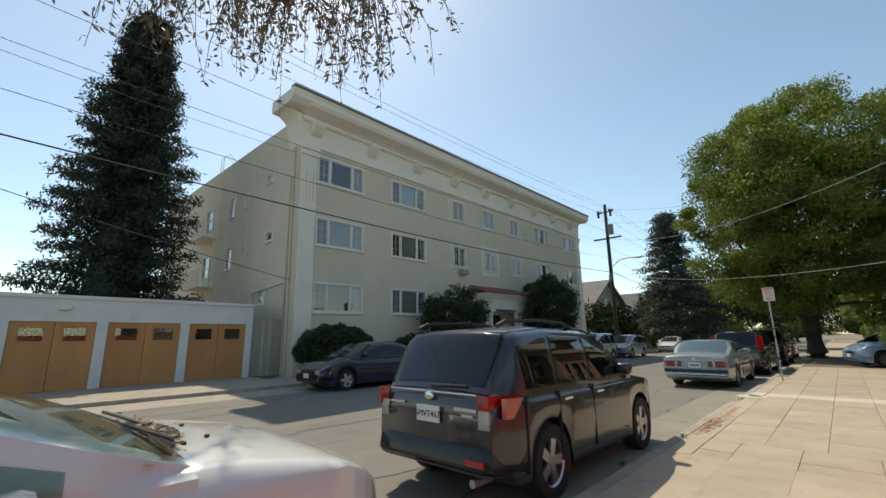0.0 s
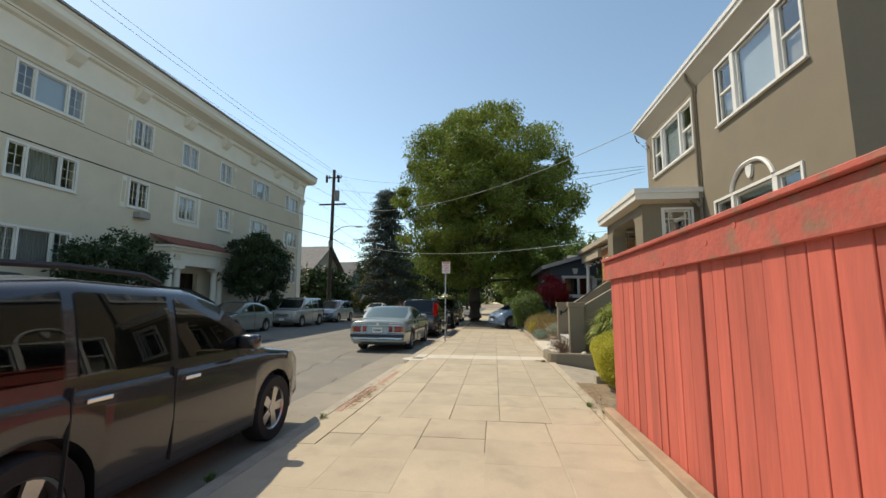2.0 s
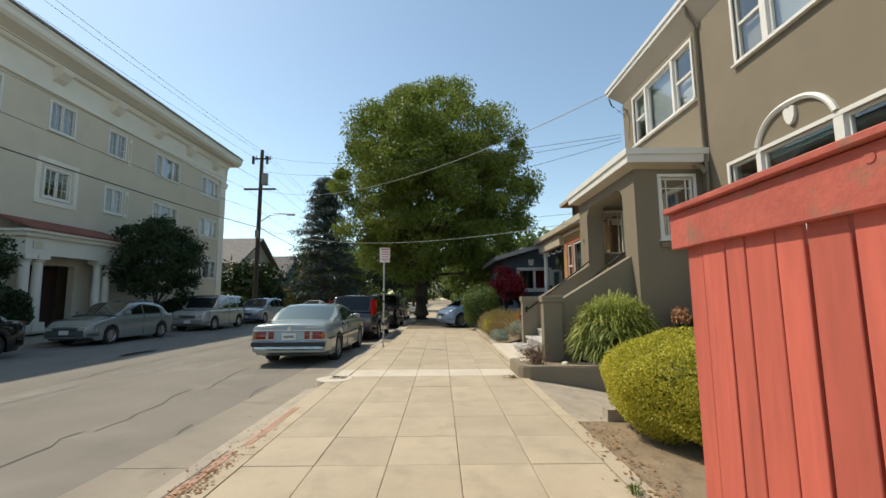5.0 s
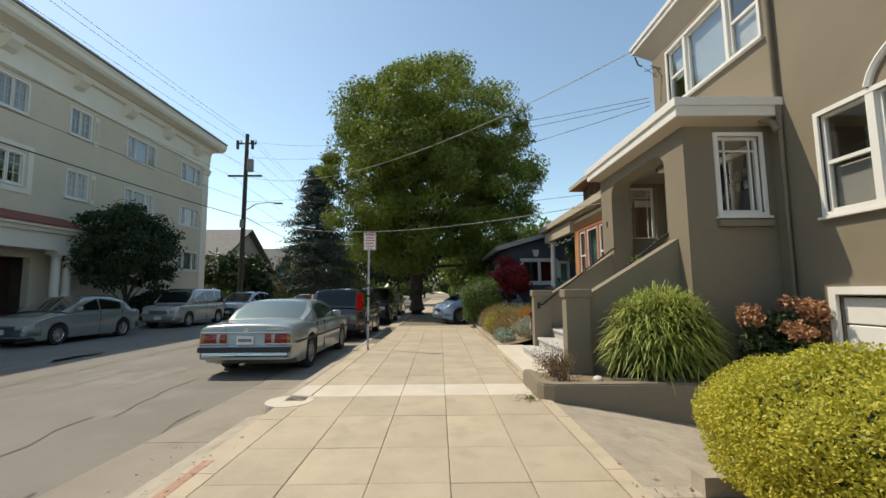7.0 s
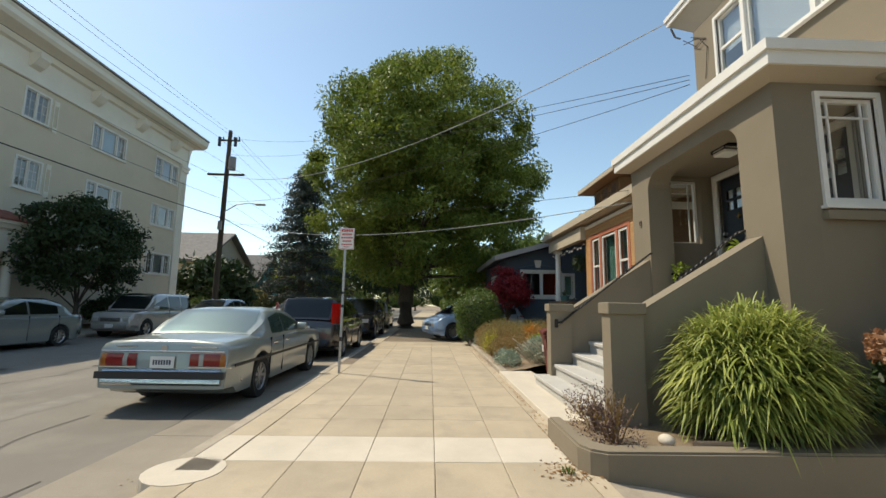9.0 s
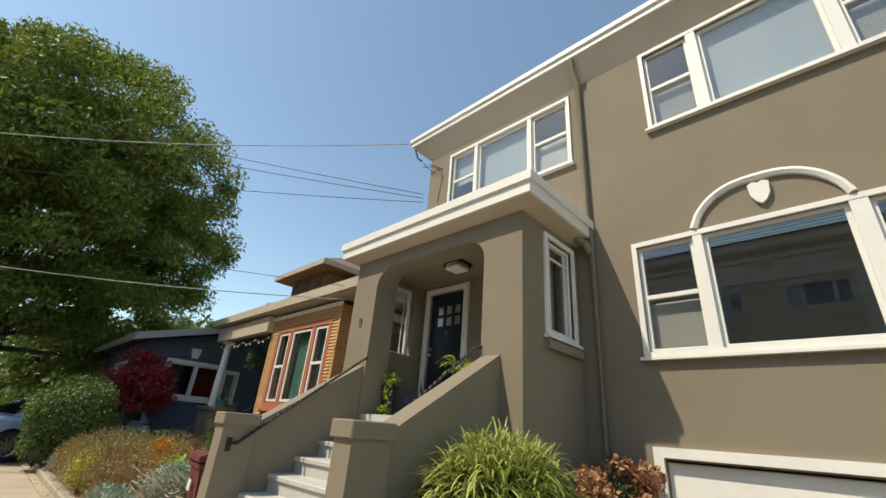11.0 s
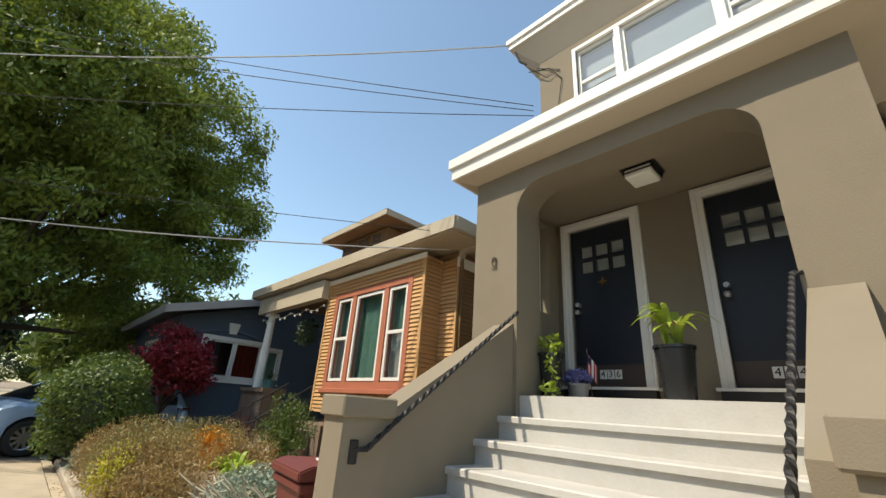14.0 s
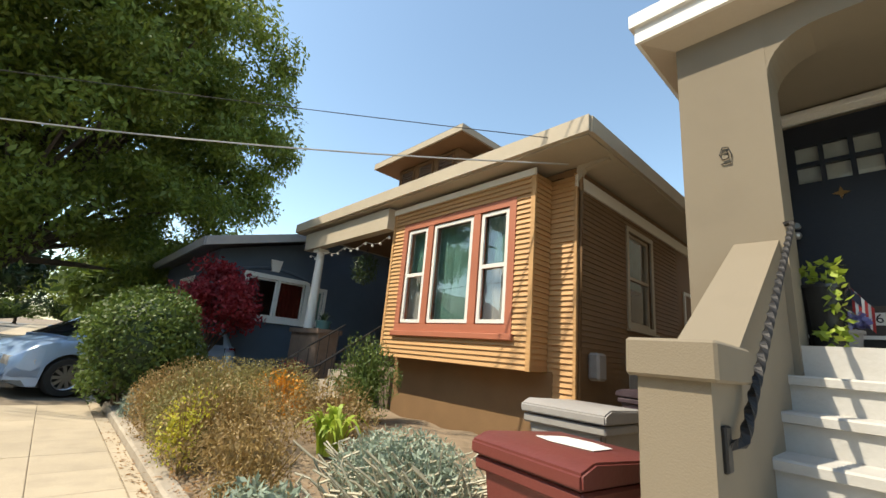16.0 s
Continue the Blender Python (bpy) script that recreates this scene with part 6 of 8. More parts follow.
TRDECK = [(-2.6, 0.95), (-2.5, 1.05), (1.2, 1.10), (1.4, 1.10), (2.3, 1.02), (2.6, 0.85)]
TRROOF = [(1.25, 1.10), (0.65, 1.70), (0.2, 1.78), (-1.6, 1.78), (-2.2, 1.74), (-2.5, 1.1)]
car("parked_suv", (28.8, 3.0, RD), 180, "large black SUV facing down the street at the kerb", paint("gloss_black", (0.012, 0.012, 0.013)), 5.1, 1.95, 1.8, TRDECK, TRROOF, 1.10, (1.6, -1.5), R=0.39, clear=0.30,
    side_win=[(0.0, 0.9, 1.66, 1.25), (-1.0, -0.1, 1.68, 1.68), (-2.0, -1.1, 1.5, 1.68)], rails=True)
car("parked_suv", (37.0, 3.2, RD), 0, "pale grey SUV parked beyond the tree", paint("pale_grey_metallic", (0.32, 0.32, 0.31)), 4.6, 1.85, 1.75, SUVDECK, SUVROOF, 1.02, (1.34, -1.27), R=0.35, clear=0.26, side_win=SUVWIN)
# across the street, facing the other way
SDDECK = [(-2.26, 0.82), (-2.15, 0.98), (-1.5, 1.0), (0.9, 0.98), (1.2, 0.96), (1.9, 0.82), (2.26, 0.62)]
SDROOF = [(1.15, 0.97), (0.3, 1.40), (-0.15, 1.46), (-0.9, 1.44), (-1.3, 1.32), (-1.75, 1.0)]
SDWIN = [(-0.15, 0.8, 1.38, 1.06), (-1.15, -0.22, 1.24, 1.38)]
FC = 12.25
car("parked_sedan", (9.2, FC, RD), 180, "dark blue sedan at the far kerb", paint("navy_metallic", (0.012, 0.018, 0.045)), 4.5, 1.75, 1.44, SDDECK, SDROOF, 0.97, (1.36, -1.32), R=0.32, clear=0.17, side_win=SDWIN, rear="boot")
car("parked_sedan", (14.45, FC, RD), 180, "black sedan at the far kerb", paint("black_metallic", (0.010, 0.010, 0.012)), 4.8, 1.82, 1.44, [(a * 1.06, b) for a, b in SDDECK], [(a * 1.06, b) for a, b in SDROOF], 0.97, (1.42, -1.40), R=0.33, clear=0.17, side_win=SDWIN, rear="boot", spokes=7)
car("parked_sedan", (21.2, FC, RD), 180, "grey-green metallic sedan at the far kerb", paint("sage_metallic", (0.24, 0.27, 0.26)), 4.55, 1.70, 1.48, SDDECK, [(a, b + 0.03) for a, b in SDROOF], 0.98, (1.34, -1.30), R=0.31, clear=0.18, side_win=[(-0.15, 0.8, 1.40, 1.06), (-1.15, -0.22, 1.26, 1.40)], rear="boot", spokes=9)
BOXDECK = [(-2.15, 0.9), (-2.1, 1.08), (1.1, 1.08), (1.35, 1.06), (2.0, 0.98), (2.15, 0.8)]
car("parked_suv", (27.8, FC, RD), 180, "boxy silver SUV with dark lower body at the far kerb", paint("silver_metallic", (0.46, 0.44, 0.41)), 4.3, 1.82, 1.79, BOXDECK,
    [(1.30, 1.08), (0.75, 1.68), (0.4, 1.77), (-1.9, 1.78), (-2.0, 1.72), (-2.12, 1.1)], 1.07, (1.30, -1.28), R=0.34, clear=0.25, side_win=[(-0.05, 0.92, 1.66, 1.30), (-0.95, -0.13, 1.68, 1.68), (-1.85, -1.05, 1.66, 1.68)], rails=False)
car("parked_suv", (34.0, FC, RD), 180, "pale blue-white crossover at the far kerb", paint("ice_blue_metallic", (0.38, 0.42, 0.46)), 4.5, 1.8, 1.66, SUVDECK, SUVROOF, 1.02, (1.34, -1.27), R=0.34, clear=0.24, side_win=SUVWIN)
car("parked_sedan", (46.0, FC, RD), 180, "white sedan far along the far kerb", P_WHITE, 4.5, 1.75, 1.44, SDDECK, SDROOF, 0.97, (1.36, -1.32), R=0.32, clear=0.17, side_win=SDWIN, rear="boot")
# the silver-blue hatchback in the neighbours' driveway
car("parked_hatchback", (26.75, -2.2, 0.0), 110, "silver-blue electric hatchback in a driveway beneath the tree", paint("light_blue_metallic", (0.30, 0.43, 0.62), 0.3, 0.1), 4.17, 1.77, 1.6,
    [(-2.08, 0.85), (-2.0, 1.02), (1.0, 1.04), (1.3, 1.02), (1.8, 0.88), (2.08, 0.66)], [(1.45, 1.0), (0.55, 1.50), (0.1, 1.59), (-1.1, 1.56), (-1.65, 1.45), (-1.98, 1.05)], 1.02, (1.30, -1.30), R=0.33, clear=0.17,
    side_win=[(-0.1, 0.95, 1.48, 1.12), (-1.0, -0.18, 1.45, 1.48), (-1.6, -1.08, 1.25, 1.43)], spokes=10)


# ---- plants ----
rng = np.random.default_rng(7)


def leaf_mesh(pos, size, aspect=2.2, droop=0.3, up=0.4, seed=1, normal=None):
    """Many small pointed leaves as one mesh: pos (n, 3), each leaf with its own turn and size."""
    r = np.random.default_rng(seed)
    n = len(pos)
    d = r.normal(size=(n, 3))
    d[:, 2] -= droop
    d /= np.linalg.norm(d, axis=1)[:, None]
    nn = r.normal(size=(n, 3))
    nn[:, 2] += up
    if normal is not None:
        nn += normal
    s = np.cross(d, nn)
    s /= np.linalg.norm(s, axis=1)[:, None] + 1e-9
    L = size * r.uniform(0.6, 1.35, n)[:, None]
    Wd = L / aspect * 0.5
    v = np.empty((n, 4, 3))
    v[:, 0] = pos
    v[:, 1] = pos + d * L * 0.45 + s * Wd
    v[:, 2] = pos + d * L
    v[:, 3] = pos + d * L * 0.45 - s * Wd
    me = bpy.data.meshes.new("leaves")
    me.from_pydata(v.reshape(-1, 3).tolist(), [], np.arange(n * 4).reshape(-1, 4).tolist())
    return me


def shell(n, c, rad, r, fill=0.35, low=-1.0):
    """Points near the surface of an ellipsoid, some deeper in."""
    u = r.normal(size=(n * 2, 3))
    u /= np.linalg.norm(u, axis=1)[:, None]
    u = u[u[:, 2] > low][:n]
    k = 1 - fill * r.random(len(u)) ** 1.6
    return np.array(c) + u * k[:, None] * np.array(rad)


def clump_crown(c, rad, clumps, per, leaf, seed, low=-0.75, spread=1.0, fill=0.45, droop=0.4, aspect=2.4):
    r = np.random.default_rng(seed)
    cs = shell(clumps, c, rad, r, fill, low)
    pts = []
    for q in cs:
        s = spread * r.uniform(0.55, 1.25)
        u = r.normal(size=(per, 3))
        u /= np.linalg.norm(u, axis=1)[:, None]
        pts.append(q + u * (r.random(per) ** 0.45)[:, None] * np.array((s, s, s * 0.72)))
    return leaf_mesh(np.concatenate(pts), leaf, aspect, droop, seed=seed), cs


def branches(bm, base, top, r0, targets, seed, r_end=0.02, bend=0.25):
    """A trunk and limbs that taper towards the given targets."""
    rnd = random.Random(seed)
    base, top = Vector(base), Vector(top)
    tube(bm, [base + Vector((0, 0, 0.0)), base + (top - base) * 0.12, base + (top - base) * 0.5 + Vector((rnd.uniform(-.1, .1), rnd.uniform(-.1, .1), 0)), top], [r0 * 1.55, r0 * 1.05, r0 * 0.9, r0 * 0.75], n=12)
    for t in targets:
        t = Vector(t)
        start = base + (top - base) * rnd.uniform(0.75, 0.98)
        mid = start.lerp(t, 0.45) + Vector((rnd.uniform(-1, 1), rnd.uniform(-1, 1), rnd.uniform(0, 1))) * bend * (t - start).length * 0.4
        pts = [start.lerp(mid, k / 3) for k in range(3)] + [mid.lerp(t, k / 4) for k in range(5)]
        rr = [max(r_end, r0 * 0.30 * (1 - k / 7.5)) for k in range(8)]
        tube(bm, pts, rr, n=6)


def tree(name, loc, label, trunk_top, r0, c, rad, clumps, per, leaf, leafm, seed, limbs=14, group="", spread=1.0, fill=0.45, low=-0.75, droop=0.4, aspect=2.4, bark=None, category="tree"):
    """A tree: tapered trunk with limbs, and a crown of many leaves in uneven clumps."""
    e = thing(name, loc, 0, label, category, group)
    me, cs = clump_crown(c, rad, clumps, per, leaf, seed, low, spread, fill, droop, aspect)
    bm = bmesh.new()
    rnd = random.Random(seed)
    branches(bm, (0, 0, -0.1), trunk_top, r0, [Vector(cs[i]) for i in rnd.sample(range(len(cs)), min(limbs, len(cs)))], seed)
    part("trunk", bm, bark or BARK, e, smooth=60)
    part("crown", me, leafm, e)
    return e


LEAF_TREE = leaf_mat("ash_leaves", (0.066, 0.112, 0.015), (0.26, 0.31, 0.045), 0.36)
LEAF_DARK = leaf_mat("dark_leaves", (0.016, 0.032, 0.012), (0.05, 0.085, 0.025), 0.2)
LEAF_CONIFER = leaf_mat("conifer_needles", (0.010, 0.020, 0.012), (0.030, 0.048, 0.024), 0.12)
LEAF_CEDAR = leaf_mat("cedar_needles", (0.020, 0.034, 0.028), (0.055, 0.075, 0.055), 0.15)
LEAF_YELLOW = leaf_mat("golden_hedge_leaves", (0.32, 0.33, 0.03), (0.70, 0.61, 0.09), 0.38)
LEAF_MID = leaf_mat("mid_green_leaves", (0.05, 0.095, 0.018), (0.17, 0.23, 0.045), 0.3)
LEAF_RED = leaf_mat("red_maple_leaves", (0.16, 0.012, 0.02), (0.45, 0.035, 0.05), 0.3)
LEAF_DRY = leaf_mat("dry_shrub", (0.20, 0.125, 0.045), (0.48, 0.34, 0.13), 0.25)
LEAF_OLIVE = leaf_mat("olive_shrub", (0.15, 0.14, 0.045), (0.40, 0.34, 0.12), 0.25)
LEAF_SILVER = leaf_mat("silver_foliage", (0.36, 0.33, 0.23), (0.60, 0.55, 0.41), 0.2)
LEAF_GREYG = leaf_mat("grey_green_foliage", (0.18, 0.24, 0.17), (0.40, 0.46, 0.36), 0.2)
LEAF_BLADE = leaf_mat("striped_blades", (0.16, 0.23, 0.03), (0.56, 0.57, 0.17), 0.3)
LEAF_LIME = leaf_mat("lime_leaves", (0.22, 0.34, 0.03), (0.46, 0.52, 0.08), 0.35)
FLOWER_ORANGE = leaf_mat("orange_petals", (0.55, 0.20, 0.01), (0.75, 0.36, 0.02), 0.2)
FLOWER_RUST = leaf_mat("rust_hydrangea", (0.26, 0.115, 0.05), (0.50, 0.27, 0.14), 0.2)
FLOWER_BLUE = leaf_mat("blue_petals", (0.12, 0.12, 0.34), (0.30, 0.30, 0.58), 0.2)
LITTER = leaf_mat("leaf_litter", (0.15, 0.075, 0.025), (0.36, 0.19, 0.07), 0.1)

# the great street tree
tree("street_tree", (34.4, 1.15, 0), "great rounded green street tree with thick dark trunk", (0.1, 0, 3.2), 0.52, (-0.8, -0.95, 9.2), (6.5, 6.85, 7.05), 470, 540, 0.21, LEAF_TREE, 21, limbs=46, spread=1.05, fill=0.6, low=-0.95, droop=0.7, aspect=2.6)
# conifer behind the garages
e = thing("conifer", (3.5, 24.0, 0), 0, "tall dark conifer behind the garage row", "tree")
r = np.random.default_rng(3)
pts = []
for k in range(230):
    z = 1.0 + 17.2 * (k / 230) ** 0.95
    a, ln = k * 2.399 + r.uniform(-0.3, 0.3), 4.1 * (1 - z / 19.3) ** 0.72 * r.uniform(0.68, 1.18) * (0.75 + 0.25 * min(1, z / 4))
    for f in np.linspace(0.18, 1.0, 8):
        c = np.array((ln * f * math.cos(a), ln * f * math.sin(a), z - 0.55 * ln * 0.35 * f + 0.30 * ln * 0.35 * f ** 3))
        wd = 0.16 + 0.30 * (1 - f)
        pts.append(c + r.normal(size=(75, 3)) * np.array((wd, wd, 0.13 + 0.05 * (1 - f))))
part("trunk", cyl(bmesh.new(), (0, 0, -0.1), (0, 0, 17.5), 0.38, 0.04, n=10), BARK, e)
part("crown", leaf_mesh(np.concatenate(pts), 0.20, 3.0, 0.5, seed=4), LEAF_CONIFER, e)
part("inner_growth", cyl(bmesh.new(), (0, 0, 0.6), (0, 0, 16.5), 1.3, 0.10, n=12), LEAF_CONIFER, e)
# cedar beyond the apartment block, with level drooping boughs
e = thing("cedar", (52.0, 13.0, 0), 0, "blue-green cedar with drooping level boughs", "tree")
pts, bm = [], bmesh.new()
cyl(bm, (0, 0, -0.1), (0, 0, 15.5), 0.42, 0.05, n=8)
for k in range(64):
    z = 1.2 + 14.2 * k / 64
    a, ln = k * 2.399, 6.3 * (1 - z / 17.2) * r.uniform(0.75, 1.1)
    tip = Vector((ln * math.cos(a), ln * math.sin(a), z + 0.1 * ln))
    tube(bm, [(0, 0, z), tip * 0.5 + Vector((0, 0, z * 0.5 + 0.25)), tip - Vector((0, 0, 0.3))], [0.09, 0.06, 0.02], n=5)
    for f in np.linspace(0.25, 1.0, 9):
        c = np.array((tip.x * f, tip.y * f, z + 0.25 * math.sin(f * 3) - 0.25 * f))
        pts.append(c + r.normal(size=(70, 3)) * np.array((0.42, 0.42, 0.17)))
part("trunk", bm, BARK, e)
part("crown", leaf_mesh(np.concatenate(pts), 0.30, 3.5, 0.8, seed=5), LEAF_CEDAR, e)
# clipped trees before the apartment block
tree("shrub_tree", (17.2, 15.0, 0), "dark green rounded shrub tree before the apartment block", (0, 0, 1.0), 0.10, (0, 0, 2.4), (2.0, 1.3, 1.75), 90, 170, 0.17, LEAF_DARK, 31, limbs=8, spread=0.5)
tree("shrub_tree", (27.2, 14.9, 0), "dark green leaning shrub tree beside the entrance porch", (0, 0, 1.2), 0.12, (0, 0, 3.4), (2.9, 1.4, 2.3), 130, 190, 0.18, LEAF_DARK, 32, limbs=10, spread=0.6)


def hedge(name, loc, rad, label, n, leaf, m, seed, category="hedge", fill=0.3, low=-0.5, base=True, group=""):
    """A dense bush of leaves round twigs; base adds a dark core for the shade inside."""
    e = thing(name, loc, 0, label, category, group)
    rr = np.random.default_rng(seed)
    pts = shell(n, (0, 0, rad[2]), rad, rr, fill, low)
    lump = 0.10 * min(rad)
    pts = pts + lump * np.sin(pts[:, [1, 2, 0]] * (5.5 / max(0.4, min(rad)))) * 0.9
    part("leaves", leaf_mesh(pts, leaf, 2.0, -0.15, seed=seed, normal=(pts - np.array((0, 0, rad[2]))) * 0.8), m, e)
    bm = bmesh.new()
    rd = random.Random(seed)
    for _ in range(12):
        a, f = rd.uniform(0, 6.28), rd.uniform(0.3, 0.75)
        tube(bm, [(0.25 * rad[0] * math.cos(a), 0.25 * rad[1] * math.sin(a), -0.02), (f * rad[0] * math.cos(a) * 0.7, f * rad[1] * math.sin(a) * 0.7, rad[2] * 0.7), (f * rad[0] * math.cos(a), f * rad[1] * math.sin(a), rad[2] * (1.1 + 0.6 * f))], [0.02, 0.013, 0.006], n=5)
    part("twig_growth", bm, TWIG, e)
    # solid dark ellipsoid: shade deep in the bush, put in as colour
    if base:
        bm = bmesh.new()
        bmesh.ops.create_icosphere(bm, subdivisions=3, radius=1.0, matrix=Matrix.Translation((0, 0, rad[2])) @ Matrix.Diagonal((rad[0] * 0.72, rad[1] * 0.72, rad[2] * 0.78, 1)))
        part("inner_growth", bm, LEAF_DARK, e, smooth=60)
    return e


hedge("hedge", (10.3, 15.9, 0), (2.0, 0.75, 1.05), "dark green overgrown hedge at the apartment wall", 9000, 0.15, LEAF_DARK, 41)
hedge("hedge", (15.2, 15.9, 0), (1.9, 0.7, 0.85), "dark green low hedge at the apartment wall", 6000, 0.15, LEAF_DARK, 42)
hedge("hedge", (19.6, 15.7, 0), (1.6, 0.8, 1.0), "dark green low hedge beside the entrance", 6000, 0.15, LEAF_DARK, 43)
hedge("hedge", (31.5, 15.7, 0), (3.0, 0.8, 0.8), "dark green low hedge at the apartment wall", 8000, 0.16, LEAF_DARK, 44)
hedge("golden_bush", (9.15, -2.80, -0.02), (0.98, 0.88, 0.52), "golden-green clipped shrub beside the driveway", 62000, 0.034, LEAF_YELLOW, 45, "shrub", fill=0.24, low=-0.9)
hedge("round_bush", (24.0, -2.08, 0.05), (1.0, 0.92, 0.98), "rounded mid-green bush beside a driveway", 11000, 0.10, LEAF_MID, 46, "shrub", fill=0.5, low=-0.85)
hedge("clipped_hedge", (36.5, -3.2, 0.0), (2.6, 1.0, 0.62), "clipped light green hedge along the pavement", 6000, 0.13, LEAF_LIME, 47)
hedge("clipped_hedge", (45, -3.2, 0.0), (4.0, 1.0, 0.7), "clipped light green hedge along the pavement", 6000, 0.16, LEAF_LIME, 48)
tree("red_maple", (26.15, -3.62, 0), "dark red Japanese maple beside a slate-blue house", (0.0, 0.1, 1.1), 0.06, (0, 0, 2.1), (0.78, 0.85, 0.85), 60, 130, 0.10, LEAF_RED, 51, limbs=12, spread=0.36, aspect=1.8)

# distant trees that close the street
far_specs = ((50, -4.6, 7, 3), (56, 4.5, 9, 4), (62, 15, 9, 4.5), (72, 12, 11, 5.5), (44, 17.5, 4.5, 2.4), (86, -6, 12, 6), (70, -8, 10, 5), (58, -9, 9, 4.5), (100, 6, 10, 6), (96, 16, 12, 7), (118, -10, 14, 8), (118, 20, 14, 8), (48, -11, 8, 4), (130, 4, 12, 9), (84, 22, 10, 5))
for k, (x, y, hh, rr) in enumerate(far_specs):
    tree("distant_tree", (x, y, 0), "distant green street tree", (0, 0, hh * 0.35), 0.28, (0, 0, hh * 0.58), (rr, rr, hh * 0.42), 90, 60, 0.62, (LEAF_MID, LEAF_DARK, LEAF_TREE)[k % 3], 60 + k, limbs=8, group="distant trees", spread=1.4)
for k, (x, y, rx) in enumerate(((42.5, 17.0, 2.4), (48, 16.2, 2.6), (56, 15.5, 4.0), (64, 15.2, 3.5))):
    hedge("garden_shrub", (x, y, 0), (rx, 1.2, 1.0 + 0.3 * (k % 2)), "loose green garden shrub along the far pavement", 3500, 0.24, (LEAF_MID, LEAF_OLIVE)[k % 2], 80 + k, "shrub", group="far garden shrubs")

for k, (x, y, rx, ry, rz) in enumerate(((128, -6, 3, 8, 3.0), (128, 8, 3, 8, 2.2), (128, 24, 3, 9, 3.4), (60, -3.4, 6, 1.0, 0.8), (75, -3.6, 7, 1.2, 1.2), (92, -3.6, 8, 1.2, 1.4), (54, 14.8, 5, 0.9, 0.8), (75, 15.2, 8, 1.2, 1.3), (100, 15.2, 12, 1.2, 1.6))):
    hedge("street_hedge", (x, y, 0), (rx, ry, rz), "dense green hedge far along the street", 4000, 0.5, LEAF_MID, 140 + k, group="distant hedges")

# the tree over the start of the walk: bare drooping twigs with thin leaves
e = thing("overhanging_tree", (-3.6, 1.2, -0.1), 0, "street tree with drooping thin-leaved twigs over the parked cars", "tree")
bm = bmesh.new()
rd = random.Random(9)
tube(bm, [(0, 0, 0), (0.1, 0.1, 1.6), (0.3, 0.4, 3.4)], [0.24, 0.2, 0.17], n=10)
lv = []
limbs_ = [((6.0, 3.2, 6.1), 1), ((5.2, 3.7, 6.2), 1), ((4.2, 4.0, 6.4), 1), ((6.1, 2.2, 6.1), 1), ((5.5, 2.7, 6.2), 1), ((6.6, 2.8, 6.5), 1), ((4.7, 3.4, 6.6), 1), ((-2, 1, 6.5), 0), ((-1.5, 3, 6.8), 0)]
for tip, hang in limbs_:
    tip = Vector(tip)
    st = Vector((0.3, 0.4, 3.3))
    mid = st.lerp(tip, 0.5) + Vector((0, 0, 1.0))
    line = [st.lerp(mid, k / 4) for k in range(4)] + [mid.lerp(tip, k / 5) for k in range(6)]
    tube(bm, line, [0.10 - 0.0085 * k for k in range(10)], n=6)
    for _ in range(40):
        b = line[rd.randint(5, 9)].lerp(line[9], rd.random())
        d = Vector((rd.uniform(-1, 1), rd.uniform(-1, 1), rd.uniform(-0.4, 0.1))) * 0.55
        pp = [b, b + d, b + d * 1.6 + Vector((0, 0, -0.35)), b + d * 1.9 + Vector((rd.uniform(-.1, .1), rd.uniform(-.1, .1), -0.75 - rd.random() * 0.4))]
        tube(bm, pp, [0.010, 0.007, 0.005, 0.003], n=4)
        for _ in range(20):
            k = rd.randint(1, 2)
            q = pp[k].lerp(pp[k + 1], rd.random())
            lv.append((q.x + rd.uniform(-.06, .06), q.y + rd.uniform(-.06, .06), q.z + rd.uniform(-.05, .05)))
part("trunk", bm, TWIG, e, smooth=60)
part("leaves", leaf_mesh(np.array(lv), 0.10, 3.0, 0.8, seed=9), leaf_mat("thin_twig_leaves", (0.07, 0.065, 0.045), (0.22, 0.17, 0.13), 0.3), e)


# ---- blades, spikes and flowers ----
def blades(n, rad, length, width, seed, arch=0.9, rise=0.75):
    """Arching strap leaves from a clump's base, as one mesh."""
    rr = random.Random(seed)
    vs, fs = [], []
    for _ in range(n):
        a, rb = rr.uniform(0, 2 * math.pi), math.sqrt(rr.random())
        bx, by = rad[0] * 0.55 * rb * math.cos(a), rad[1] * 0.55 * rb * math.sin(a)
        a2 = a + rr.uniform(-0.9, 0.9)
        L = length * rr.uniform(0.6, 1.12)
        lean = rr.uniform(0.4, 1.0) * arch + 0.15 * rb
        dx, dy = math.cos(a2), math.sin(a2)
        wd = width * rr.uniform(0.7, 1.2)
        k0 = len(vs)
        segs = 7
        for k in range(segs + 1):
            f = k / segs
            out = L * lean * (0.14 * f + 0.36 * f * f)
            z = L * rise * (1.5 * f - 1.05 * (0.6 + 0.62 * lean) * f * f)
            w = wd * (1 - f ** 3) * (0.55 + 0.45 * min(1, f * 4)) * 0.5
            x, y = bx + dx * out, by + dy * out
            vs += [(x - dy * w, y + dx * w, z), (x + dy * w, y - dx * w, z)]
            if k:
                i = k0 + 2 * k
                fs.append((i - 2, i - 1, i + 1, i))
    me = bpy.data.meshes.new("blades")
    me.from_pydata(vs, [], fs)
    return me


